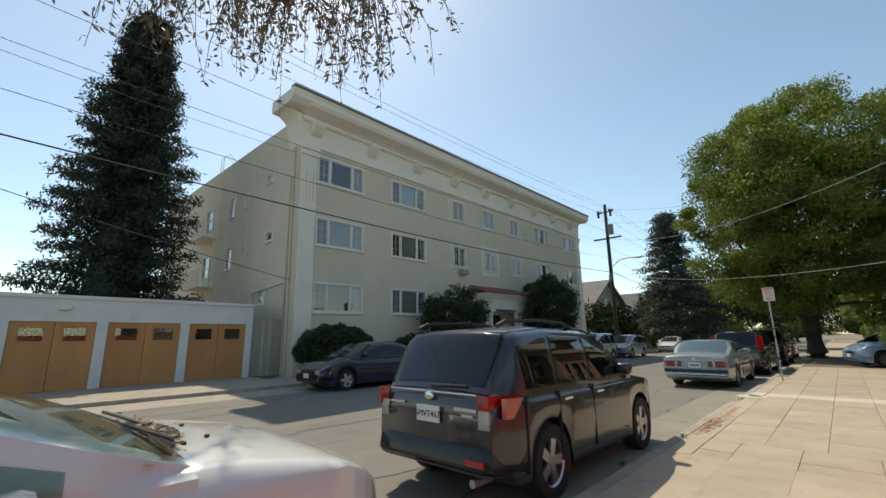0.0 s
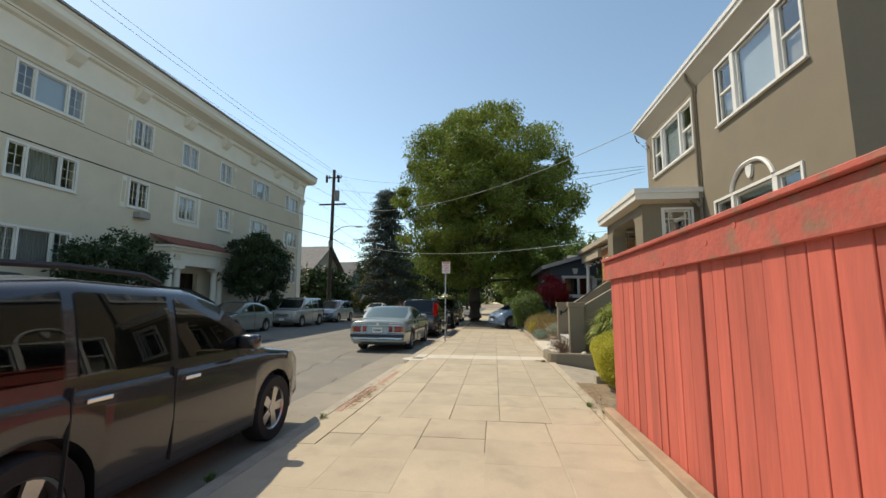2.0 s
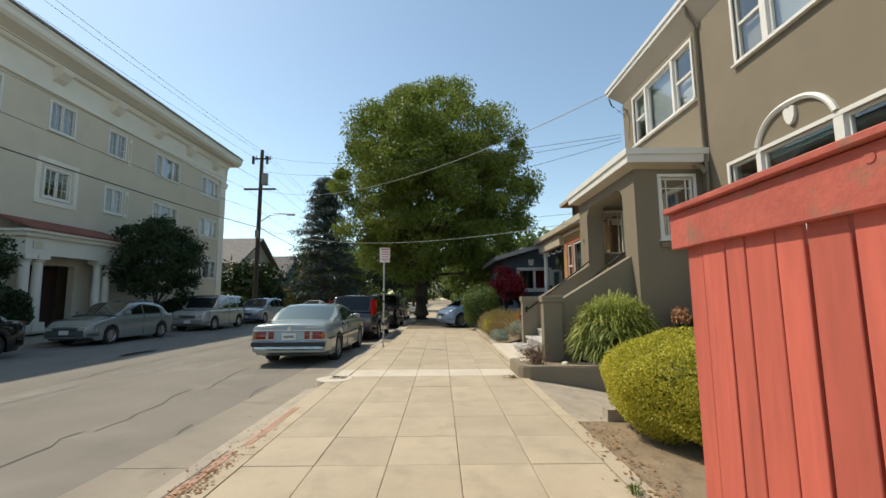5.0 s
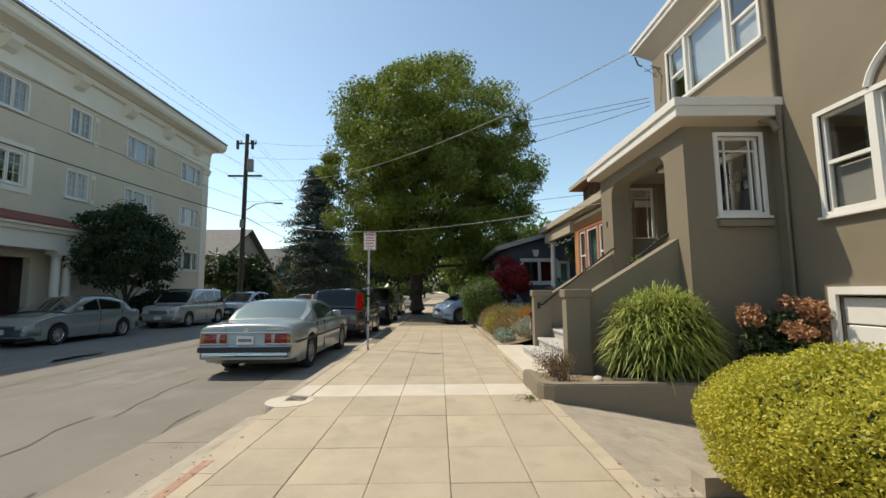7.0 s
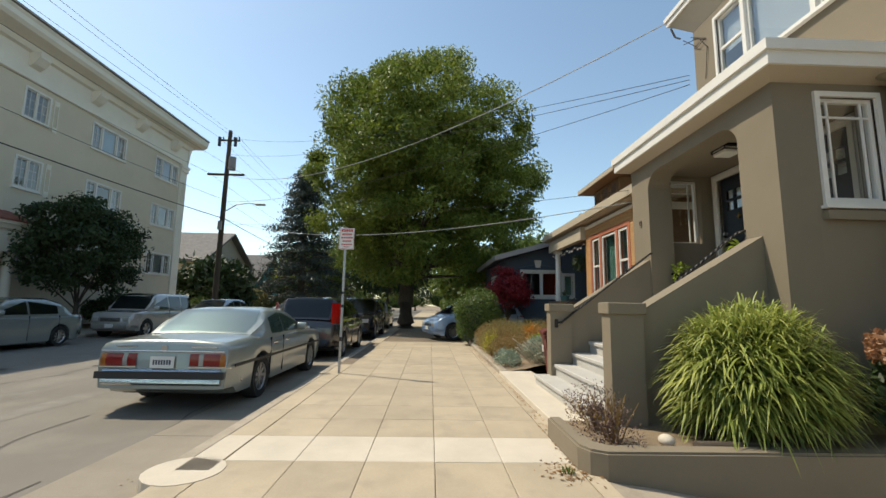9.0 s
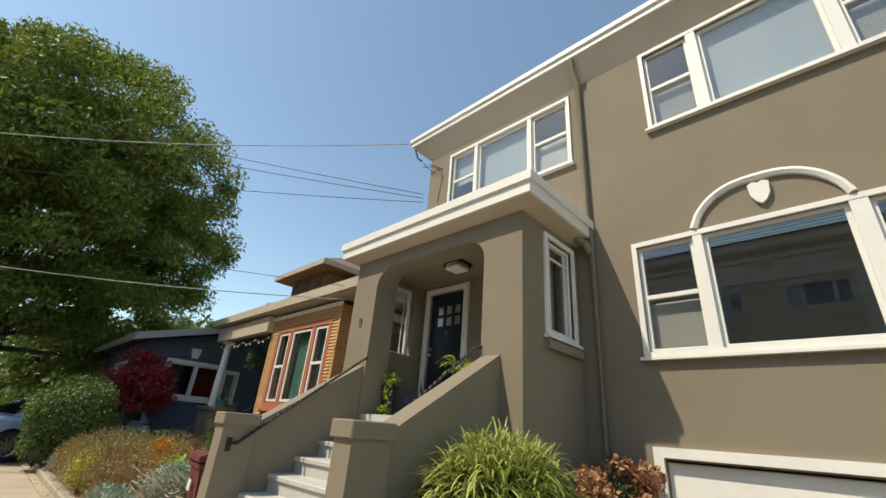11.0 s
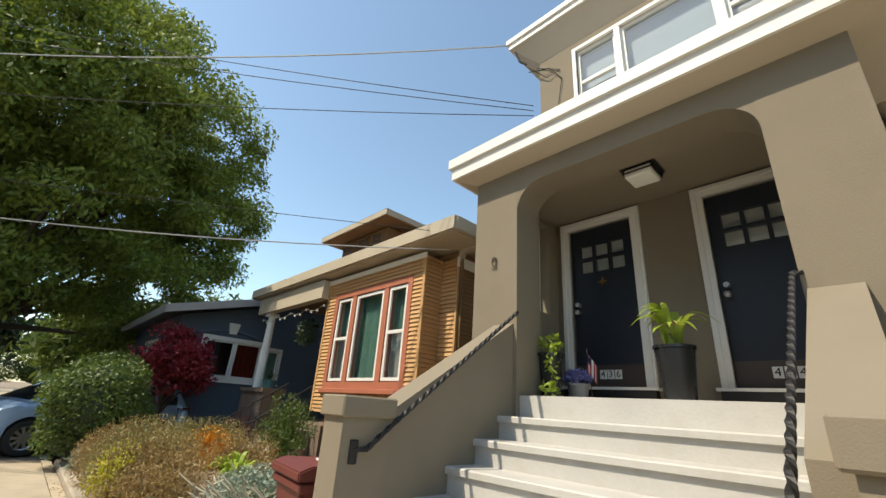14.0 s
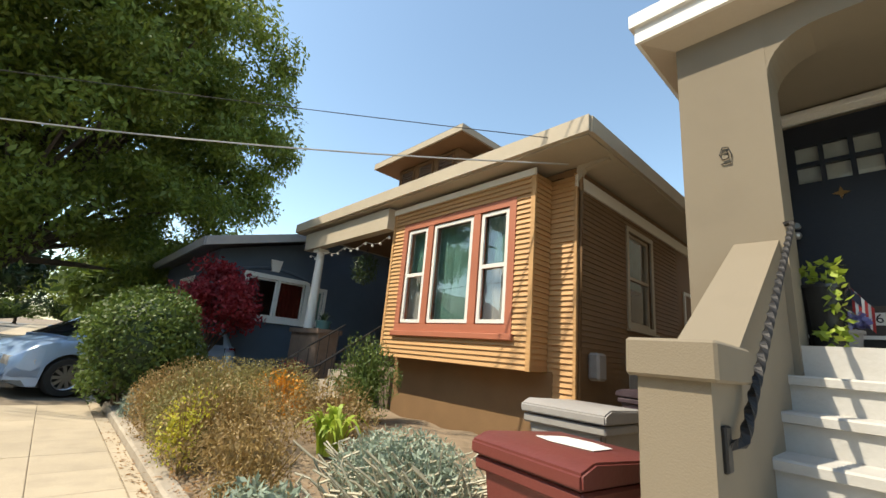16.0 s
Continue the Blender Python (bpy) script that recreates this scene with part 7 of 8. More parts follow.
g = thing("grass_clump", (12.85, -3.55, 0.12), 0, "large clump of striped yellow-green arching grass in the planter", "grass")
def mound(n, c, rad, length, width, seed):
    """A rounded mound of short strap leaves that arch outwards and droop, as one mesh."""
    rr = np.random.default_rng(seed)
    at = shell(n, c, rad, rr, 0.55, -0.55)
    vs, fs = [], []
    for q in at:
        o = (q - np.array(c)) / np.array(rad)
        d = np.array((o[0], o[1], 0.35 + 0.9 * max(0.0, o[2]))) + rr.normal(size=3) * 0.45
        d /= np.linalg.norm(d)
        L, w = length * rr.uniform(0.6, 1.2), width * rr.uniform(0.7, 1.2)
        side = np.cross(d, (0, 0, 1.0))
        side /= np.linalg.norm(side) + 1e-6
        drop, k0 = rr.uniform(0.35, 0.85), len(vs)
        for k in range(6):
            f = k / 5
            p = q + d * L * (f - 0.15) - np.array((0, 0, drop * L * f * f))
            ww = side * w * 0.5 * (1 - f ** 3) * (0.6 + 0.4 * min(1, f * 4))
            vs += [tuple(p - ww), tuple(p + ww)]
            if k:
                fs.append((k0 + 2 * k - 2, k0 + 2 * k - 1, k0 + 2 * k + 1, k0 + 2 * k))
    me = bpy.data.meshes.new("mound")
    me.from_pydata(vs, [], fs)
    return me


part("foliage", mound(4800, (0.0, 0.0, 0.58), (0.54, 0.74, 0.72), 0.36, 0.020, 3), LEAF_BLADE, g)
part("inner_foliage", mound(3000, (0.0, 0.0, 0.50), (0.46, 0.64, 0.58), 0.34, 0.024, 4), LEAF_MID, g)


def spikes(n, rad, length, seed, thick=0.012, curl=0.25):
    """Upright wavy woolly spikes."""
    bm = bmesh.new()
    rr = random.Random(seed)
    for _ in range(n):
        a, q = rr.uniform(0, 6.283), math.sqrt(rr.random())
        x, y = rad[0] * q * math.cos(a), rad[1] * q * math.sin(a)
        L = length * rr.uniform(0.5, 1.15)
        lean = Vector((math.cos(a) * q * 0.7 + rr.uniform(-.6, .6), math.sin(a) * q * 0.7 + rr.uniform(-.6, .6), 1.25)).normalized()
        ph = rr.uniform(0, 6)
        pts = [Vector((x, y, 0)) + lean * L * k / 6 + Vector((math.sin(ph + k * 1.5), math.cos(ph + k * 1.25), 0.6 * math.sin(ph + k * 1.7))) * curl * 0.05 * (0.3 + k / 6) for k in range(7)]
        tube(bm, pts, [thick * (0.35 if k < 3 else 1.0 - 0.1 * (k - 3)) for k in range(7)], n=4)
    return bm


def shrub(name, loc, rad, label, n, leaf, m, seed, twigs=30, category="shrub", aspect=3.0, extra=None):
    """A loose dry garden shrub: thin stems and small leaves."""
    e = thing(name, loc, 0, label, category)
    rr = np.random.default_rng(seed)
    pts = shell(n, (0, 0, rad[2] * 0.5), (rad[0], rad[1], rad[2] * 0.62), rr, 0.8, -0.6)
    pts += 0.12 * np.sin(pts[:, [1, 2, 0]] * 6.0)
    pts[:, 2] = np.maximum(pts[:, 2], 0.0)
    part("leaves", leaf_mesh(pts, leaf, aspect, -0.8, seed=seed), m, e)
    bm = bmesh.new()
    rd = random.Random(seed)
    for _ in range(twigs):
        a, q = rd.uniform(0, 6.283), rd.random()
        t = Vector((rad[0] * 0.95 * q * math.cos(a), rad[1] * 0.95 * q * math.sin(a), rad[2] * rd.uniform(0.75, 1.15)))
        tube(bm, [(t.x * 0.25, t.y * 0.25, -0.02), (t.x * 0.6, t.y * 0.6, t.z * 0.55), t], [0.008, 0.006, 0.003], n=4)
    part("stem_growth", bm, extra or LEAF_DRY, e)
    return e


# hydrangea by the garage
e = thing("hydrangea", (12.62, -5.05, 0.12), 0, "hydrangea with faded rust-brown flower heads in the planter", "shrub")
r = np.random.default_rng(12)
part("leaves", leaf_mesh(shell(1300, (0, 0, 0.45), (0.38, 0.50, 0.5), r, 0.6, -0.7), 0.13, 1.7, 0.2, seed=12), LEAF_DARK, e)
for k in range(11):
    c = np.array((-0.22 + 0.20 * r.normal(), 0.42 * r.uniform(-1, 1), 0.85 + 0.16 * r.normal()))
    part("flower_head", leaf_mesh(shell(170, c, (0.15, 0.16, 0.10), r, 0.2, -0.8), 0.05, 1.2, 0.0, seed=30 + k), FLOWER_RUST, e)
bm = bmesh.new()
for k in range(14):
    a = k * 0.9
    tube(bm, [(0, 0, 0), (0.1 * math.cos(a), 0.2 * math.sin(a), 0.4), (0.25 * math.cos(a), 0.4 * math.sin(a), 0.85)], 0.006, n=4)
part("stem_growth", bm, TWIG, e)
# low dry plants, log and stone at the front of the planter
shrub("dry_sedum", (12.72, -2.05, 0.12), (0.42, 0.30, 0.40), "low purple-brown dried plant at the planter's edge", 1500, 0.035, leaf_mat("purple_brown_dry", (0.09, 0.05, 0.045), (0.23, 0.15, 0.12), 0.1), 61)
shrub("dry_sedum", (13.15, -2.05, 0.12), (0.22, 0.2, 0.26), "low purple-brown dried plant at the planter's edge", 500, 0.035, LEAF_DRY, 62)
tagged(part("garden_log", cyl(bmesh.new(), (12.42, -2.65, 0.175), (12.44, -3.5, 0.175), 0.055, 0.05, n=10), BARK, smooth=50), "dark weathered log lying in the planter", "log")
bm = bmesh.new()
bmesh.ops.create_icosphere(bm, subdivisions=2, radius=0.07, matrix=Matrix.Translation((12.62, -2.5, 0.17)) @ Matrix.Diagonal((1.2, 1, 0.8, 1)))
tagged(part("stone", bm, PALE_SLAB, smooth=60), "pale rounded stone in the planter", "stone")

# the bungalow's dry garden
bm = bmesh.new()
gx, gy = 36, 18
vv = [[bm.verts.new((17.35 + 7.0 * i / gx, -1.92 - 3.4 * j / gy, 0.06 + 0.24 * math.sin(math.pi * min(1, j / gy * 1.4) * 0.5) + 0.05 * noise.noise((i * 0.4, j * 0.4, 0)))) for j in range(gy + 1)] for i in range(gx + 1)]
for i in range(gx):
    for j in range(gy):
        bm.faces.new((vv[i][j], vv[i + 1][j], vv[i + 1][j + 1], vv[i][j + 1]))
setting("garden_soil", bm, SOIL, "mounded dry garden soil with leaf litter", "soil", smooth=60)
setting("garden_edging", boxes((17.3, 24.3, -1.92, -1.76, -0.1, 0.09), bevel=0.02), KERB, "low concrete garden edging", "edging")
shrub("dry_shrub", (19.9, -2.45, 0.12), (0.75, 0.6, 0.62), "dry tan and olive garden shrub", 6000, 0.05, LEAF_DRY, 71)
shrub("dry_shrub", (20.9, -2.5, 0.12), (0.85, 0.65, 0.74), "dry olive and tan garden shrub", 8000, 0.05, LEAF_OLIVE, 72, twigs=50)
shrub("dry_shrub", (22.0, -2.5, 0.12), (0.85, 0.65, 0.68), "dry tan garden shrub at the pavement edge", 7000, 0.05, LEAF_DRY, 73, twigs=50)
shrub("dry_shrub", (22.2, -3.75, 0.22), (0.8, 0.6, 0.62), "dry straw-coloured garden shrub", 6000, 0.055, LEAF_OLIVE, 74, twigs=60)
shrub("dry_shrub", (20.1, -3.6, 0.22), (0.6, 0.5, 0.55), "low rust-tinged dry shrub", 3500, 0.05, LEAF_DRY, 75)
shrub("dry_shrub", (18.85, -2.25, 0.1), (0.45, 0.32, 0.42), "low tan and rust dry shrub at the garden edge", 2600, 0.045, LEAF_DRY, 171)
shrub("dry_shrub", (20.35, -2.12, 0.1), (0.5, 0.3, 0.5), "low straw-coloured shrub at the garden edge", 3200, 0.045, LEAF_OLIVE, 172)
shrub("dry_shrub", (21.45, -2.10, 0.1), (0.6, 0.32, 0.6), "straw and rust dry shrub at the garden edge", 3800, 0.045, LEAF_DRY, 173)
shrub("dry_shrub", (22.6, -3.3, 0.2), (0.7, 0.55, 0.6), "tan dry shrub behind the garden edge", 4000, 0.05, LEAF_OLIVE, 174)
shrub("yellow_sprig", (19.9, -1.98, 0.1), (0.22, 0.18, 0.62), "upright sprig of small yellow-green leaves", 500, 0.045, LEAF_YELLOW, 76, aspect=1.8, twigs=14)
shrub("tall_sage", (20.7, -4.3, 0.28), (0.45, 0.4, 1.05), "tall green sage before the bungalow's bay", 2200, 0.10, LEAF_MID, 77, aspect=5.0, twigs=40, extra=LEAF_MID)
shrub("orange_lantana", (21.35, -3.5, 0.30), (0.42, 0.35, 0.46), "mound of orange flowers among dry shrubs", 1200, 0.05, FLOWER_ORANGE, 78, aspect=1.4)
shrub("red_potted_plant", (23.9, -4.7, 0.25), (0.3, 0.3, 0.6), "red and green plant by the porch steps", 700, 0.06, LEAF_RED, 79, aspect=1.8)
e = thing("silver_plant", (17.85, -2.85, 0.2), 0, "silver-white plant with curling woolly spikes", "plant")
part("woolly_growth", spikes(240, (0.52, 0.44), 0.46, 5, 0.010, 1.0), LEAF_SILVER, e)
r = np.random.default_rng(15)
part("leaves", leaf_mesh(shell(4200, (0, 0, 0.24), (0.58, 0.48, 0.32), r, 0.7, -0.6), 0.065, 3.2, -0.3, seed=15), LEAF_GREYG, e)
e = thing("silver_plant", (22.3, -3.0, 0.2), 0, "silver-white plant with long pale spikes behind dry shrubs", "plant")
part("woolly_growth", spikes(140, (0.55, 0.5), 0.50, 6, 0.011, 1.0), LEAF_SILVER, e)
e = thing("silver_plant", (18.1, -2.05, 0.08), 0, "low grey-green woolly plant spilling over the edging", "plant")
part("leaves", leaf_mesh(shell(1400, (0, 0, 0.1), (0.6, 0.28, 0.24), r, 0.7, -0.3), 0.07, 3.0, -0.3, seed=16), LEAF_GREYG, e)
e = thing("silver_plant", (23.0, -2.05, 0.05), 0, "low grey-green woolly plant at the pavement edge", "plant")
part("leaves", leaf_mesh(shell(900, (0, 0, 0.1), (0.5, 0.25, 0.26), r, 0.7, -0.3), 0.08, 3.0, -0.3, seed=17), LEAF_GREYG, e)
e = thing("agave", (19.35, -3.12, 0.26), 0, "bright green spiky agave-like plant in the garden", "plant")
part("foliage", blades(60, (0.22, 0.22), 0.74, 0.06, 8, arch=0.8, rise=0.95), LEAF_LIME, e)
e = thing("succulent", (18.95, -2.12, 0.1), 0, "pale blue-green succulent rosettes at the garden edge", "plant")
for k in range(7):
    me = blades(22, (0.06, 0.06), 0.13, 0.035, 90 + k, arch=0.9, rise=0.7)
    me.transform(Matrix.Translation((r.uniform(-.3, .3), r.uniform(-.12, .12), 0.02)))
    part("rosette", me, LEAF_GREYG, e)

# leaf litter and weeds
def litter(name, label, spots, n, size, m, seed, z=0.006):
    rr = np.random.default_rng(seed)
    pts = np.concatenate([np.column_stack((rr.normal(x, sx, int(n * f)), rr.normal(y, sy, int(n * f)), np.full(int(n * f), zz + z))) for x, y, sx, sy, zz, f in spots])
    me = leaf_mesh(pts, size, 2.0, 0.0, seed=seed)
    co = np.array([v.co[:] for v in me.vertices]).reshape(-1, 4, 3)
    co[:, :, 2] = pts[:, None, 2] + np.abs(co[:, :, 2] - pts[:, None, 2]) * 0.22
    me.vertices.foreach_set("co", co.reshape(-1))
    return tagged(part(name, me, m, kind="stuff"), label, "litter")


litter("leaf_litter", "rust-red dry leaves under the garden shrubs", [(18.6, -1.95, 0.5, 0.12, 0.1, 1.5), (20.2, -2.0, 0.9, 0.12, 0.1, 2), (19.4, -2.6, 0.7, 0.3, 0.2, 1.5)], 160, 0.05, LITTER, 15)
litter("leaf_litter", "brown dry leaves gathered along kerbs and planters", [(12.35, -1.5, 0.15, 0.10, 0, 1), (13.1, -1.68, 0.3, 0.05, 0, 1), (15.0, -1.70, 1.2, 0.04, 0, 1.5), (20.5, -1.72, 1.6, 0.07, 0, 2), (7.9, -1.75, 0.35, 0.12, 0, 1.2), (9.0, -1.85, 0.5, 0.1, 0, 1.5), (8.1, 1.60, 0.35, 0.06, 0.0, 2.2), (6.9, 1.93, 0.5, 0.07, -0.13, 1.2), (9.6, 1.88, 1.2, 0.06, -0.13, 1.5), (8.8, 1.62, 0.8, 0.10, 0, 0.8), (11.0, 2.0, 1.4, 0.15, -0.13, 1.2), (6.3, 2.2, 2.0, 0.15, -0.13, 0.8), (19.0, -1.8, 0.6, 0.1, 0.05, 1)], 130, 0.045, LITTER, 5)
litter("leaf_litter", "dead leaves caught below a car's windscreen", [(0.52, 2.12, 0.05, 0.07, 0.925, 1.4), (0.68, 2.7, 0.03, 0.28, 0.945, 0.7)], 190, 0.05, LITTER, 6)
litter("road_debris", "small scraps of grit and leaves on the asphalt", [(9, 4.5, 6, 2.2, -0.13, 3), (2.2, 5.5, 2, 1.5, -0.13, 1)], 60, 0.03, LITTER, 7)
for k, (x, y) in enumerate(((7.95, -1.60), (6.9, 1.72), (8.45, 1.75), (6.2, 1.80), (12.3, -1.48), (7.6, -1.72), (5.2, 1.95))):
    w = thing("weed", (x, y, 0.0 if y < 1.75 else -0.05), 0, "small green weed growing from a pavement joint", "weed", "pavement weeds")
    part("foliage", blades(26, (0.09, 0.07), 0.13, 0.012, 100 + k, arch=1.0, rise=0.7), LEAF_MID, w)


# ---- bins ----
def bin_(loc, rz, m, label, w=0.58, d=0.66, h=0.86):
    """A wheeled bin: tapered body, rim, lid with handle, axle and wheels."""
    e = thing("wheeled_bin", loc, rz, label, "bin", "wheeled bins")
    bm = bmesh.new()
    lo = [(-w * 0.40, -d * 0.36), (w * 0.40, -d * 0.36), (w * 0.40, d * 0.38), (-w * 0.40, d * 0.38)]
    hi = [(-w / 2, -d / 2), (w / 2, -d / 2), (w / 2, d / 2), (-w / 2, d / 2)]
    a, b = [bm.verts.new((*p, 0.04)) for p in lo], [bm.verts.new((*p, h)) for p in hi]
    bm.faces.new(a)
    bm.faces.new(b[::-1])
    for i in range(4):
        bm.faces.new((a[i], a[(i + 1) % 4], b[(i + 1) % 4], b[i]))
    bmesh.ops.bevel(bm, geom=bm.edges[:], offset=0.03, segments=2, affect="EDGES")
    body = part("body", bm, m, e, smooth=40)
    part("rim", boxes((-w / 2 - 0.02, w / 2 + 0.02, -d / 2 - 0.02, d / 2 + 0.02, h - 0.07, h - 0.01), bevel=0.012), m, e)
    bm = bmesh.new()
    prism(bm, [(-d / 2 - 0.04, h), (d / 2 + 0.05, h), (d / 2 + 0.05, h + 0.03), (d / 2 - 0.05, h + 0.075), (-d / 2 + 0.05, h + 0.095), (-d / 2 - 0.04, h + 0.06)], "x", -w / 2 - 0.03, w / 2 + 0.03)
    bmesh.ops.bevel(bm, geom=bm.edges[:], offset=0.010, segments=2, affect="EDGES")
    lid = part("lid", bm, m, e, "hinged lid", smooth=40)
    bm = bmesh.new()
    cyl(bm, (-w / 2 + 0.05, d / 2 + 0.10, h - 0.02), (w / 2 - 0.05, d / 2 + 0.10, h - 0.02), 0.016, n=8)
    part("handle", bm, m, e)
    for s in (-1, 1):
        part("wheel", cyl(bmesh.new(), (s * w * 0.42, d * 0.36, 0.12), (s * w * 0.52, d * 0.36, 0.12), 0.12, n=16), RUBBER, e)
    return e, lid


b1, l1 = bin_((16.50, -2.77, 0.0), 172, BROWNBIN, "maroon wheeled bin with a white label on its lid")
bm = bmesh.new()
prism(bm, [(-0.17, -0.10), (-0.05, -0.14), (0.16, -0.10), (0.13, 0.09), (0.0, 0.13), (-0.15, 0.10)], "z", 0.0, 0.002)
bm.transform(pose(0, 0.02, 0.948, -2.0, 0, 0))
part("lid_label", bm, PLATE, l1, "torn white paper label")
part("body_label", boxes((-0.07, 0.07, -0.345, -0.335, 0.55, 0.66)), PLATE, b1, "small white sticker")
bin_((17.05, -3.95, 0.0), 180, GREYBIN, "grey wheeled bin behind the maroon one", 0.60, 0.75, 0.95)
bin_((17.45, -6.4, 0.0), 90, mat("dark_bin_plastic", (0.06, 0.04, 0.05), 0.5), "dark wheeled bin beside the gate", 0.6, 0.7, 1.0)

# ---- plants and things on the porch ----
def pot(loc, r0, r1, h, m, label, ribs=0):
    e = thing("plant_pot", loc, 0, label, "pot")
    bm = bmesh.new()
    n = 28
    prof = [(0.0, 0.0), (r0, 0.0)]
    k = max(ribs, 1)
    for i in range(k + 1):
        f = i / k
        rr = r0 + (r1 - r0) * f
        prof.append((rr + (0.006 if ribs and i % 2 else 0), h * f))
    prof += [(r1 + 0.015, h), (r1 + 0.015, h + 0.025), (r1 - 0.02, h + 0.025), (r1 - 0.03, h - 0.03), (0.0, h - 0.03)]
    rings = [[bm.verts.new((q * math.cos(2 * math.pi * j / n), q * math.sin(2 * math.pi * j / n), z)) for j in range(n)] if q > 0 else [bm.verts.new((0, 0, z))] for q, z in prof]
    for a, b in zip(rings, rings[1:]):
        for j in range(n):
            if len(a) == 1:
                bm.faces.new((a[0], b[(j + 1) % n], b[j]))
            elif len(b) == 1:
                bm.faces.new((a[j], a[(j + 1) % n], b[0]))
            else:
                bm.faces.new((a[j], a[(j + 1) % n], b[(j + 1) % n], b[j]))
    part("pot", bm, m, e, smooth=35)
    return e


e = pot((14.66, -4.98, 1.551), 0.12, 0.165, 0.47, POTBLACK, "tall ribbed black pot with a yellow-green bromeliad", ribs=22)
me = blades(24, (0.10, 0.10), 0.80, 0.085, 21, arch=0.85, rise=0.95)
me.transform(Matrix.Translation((0, 0, 0.42)))
part("leaves", me, LEAF_LIME, e, "yellow-green strap leaves")
me = blades(14, (0.08, 0.08), 0.5, 0.06, 22, arch=0.6, rise=1.0)
me.transform(Matrix.Translation((0, 0, 0.42)))
part("inner_leaves", me, LEAF_OLIVE, e)
e = pot((15.70, -4.60, 1.551), 0.09, 0.12, 0.40, POTBLACK, "black pot with trailing pale succulents")
r = np.random.default_rng(44)
part("leaves", leaf_mesh(np.concatenate((shell(80, (0, 0, 0.50), (0.13, 0.12, 0.10), r, 0.3, -0.5), shell(40, (-0.08, 0.10, 0.28), (0.05, 0.05, 0.2), r, 0.4), shell(50, (-0.06, 0.12, 0.08), (0.10, 0.08, 0.06), r, 0.4))), 0.06, 1.5, 0.1, seed=44), LEAF_LIME, e)
e = pot((15.66, -5.05, 1.551), 0.09, 0.11, 0.15, GREYBIN, "small grey pot of blue flowers beside the door")
part("flowers", leaf_mesh(shell(320, (0, 0, 0.23), (0.14, 0.13, 0.09), r, 0.3, -0.4), 0.04, 1.3, 0.0, seed=45), FLOWER_BLUE, e)
# little flag
fl = thing("small_flag", (15.56, -5.16, 1.551), 0, "small red, white and blue striped flag in a pot", "flag")
part("stick", cyl(bmesh.new(), (0, 0, 0.0), (0.03, 0.02, 0.55), 0.005, n=6), TWIG, fl)
for k in range(7):
    bm = bmesh.new()
    x0, x1 = 0.022 - 0.015 * k, 0.022 - 0.015 * (k + 1)
    z0, z1 = 0.50 - 0.022 * k, 0.50 - 0.022 * (k + 1)
    vs = [bm.verts.new(p) for p in ((x0, 0.02 + 0.01 * math.sin(k), z0), (x1, 0.02 + 0.01 * math.sin(k + 1), z1), (x1 + 0.01, 0.02 + 0.01 * math.sin(k + 1), z1 - 0.18), (x0 + 0.01, 0.02 + 0.01 * math.sin(k), z0 - 0.18))]
    bm.faces.new(vs)
    part("stripe", bm, RED_INK if k % 2 == 0 else PLATE, fl)
bm = bmesh.new()
bm.faces.new([bm.verts.new(p) for p in ((0.025, 0.034, 0.50), (-0.023, 0.034, 0.43), (-0.021, 0.034, 0.35), (0.027, 0.034, 0.42))])
part("canton", bm, INK, fl)
# porch of the bungalow: plants and a hanging basket
e = pot((24.35, -5.4, 1.55), 0.13, 0.17, 0.24, mat("teal_pot", (0.06, 0.16, 0.17), 0.4), "teal pot with a spiky plant on a porch wall")
me = blades(24, (0.1, 0.1), 0.5, 0.03, 31)
me.transform(Matrix.Translation((0, 0, 0.22)))
part("leaves", me, LEAF_DARK, e)
for k, (x, y) in enumerate(((22.0, -4.9), (23.95, -4.2), (22.1, -5.3))):
    e = pot((x, y, 0.2), 0.11, 0.15, 0.24, (SALMON, mat("magenta_pot", (0.35, 0.02, 0.08), 0.4), KERB)[k], "small flower pot by the bungalow's steps")
    part("leaves", leaf_mesh(shell(200, (0, 0, 0.36), (0.17, 0.17, 0.16), r, 0.4, -0.5), 0.06, 2.0, 0.0, seed=50 + k), (LEAF_MID, LEAF_YELLOW, LEAF_MID)[k], e)
e = thing("hanging_basket", (23.2, -5.6, 3.45), 0, "dark hanging fern basket under the porch roof", "plant")
part("fern", leaf_mesh(shell(700, (0, 0, -0.45), (0.28, 0.28, 0.35), r, 0.6, -1), 0.10, 4.0, 0.7, seed=60), LEAF_DARK, e)
part("chain", cyl(bmesh.new(), (0, 0, 0), (0, 0, -0.4), 0.006, n=5), DARK_IRON, e)
bm = bmesh.new()
pts = [(21.95 + 3.4 * k / 24, -5.28, 3.46 - 0.10 * abs(math.sin(k * math.pi / 6))) for k in range(25)]
tube(bm, pts, 0.006, n=4)
for p in pts[::2]:
    bmesh.ops.create_icosphere(bm, subdivisions=1, radius=0.03, matrix=Matrix.Translation((p[0], p[1], p[2] - 0.04)))
tagged(part("string_lights", bm, LAMPGLASS), "string of small round bulbs under the porch beam", "string lights")

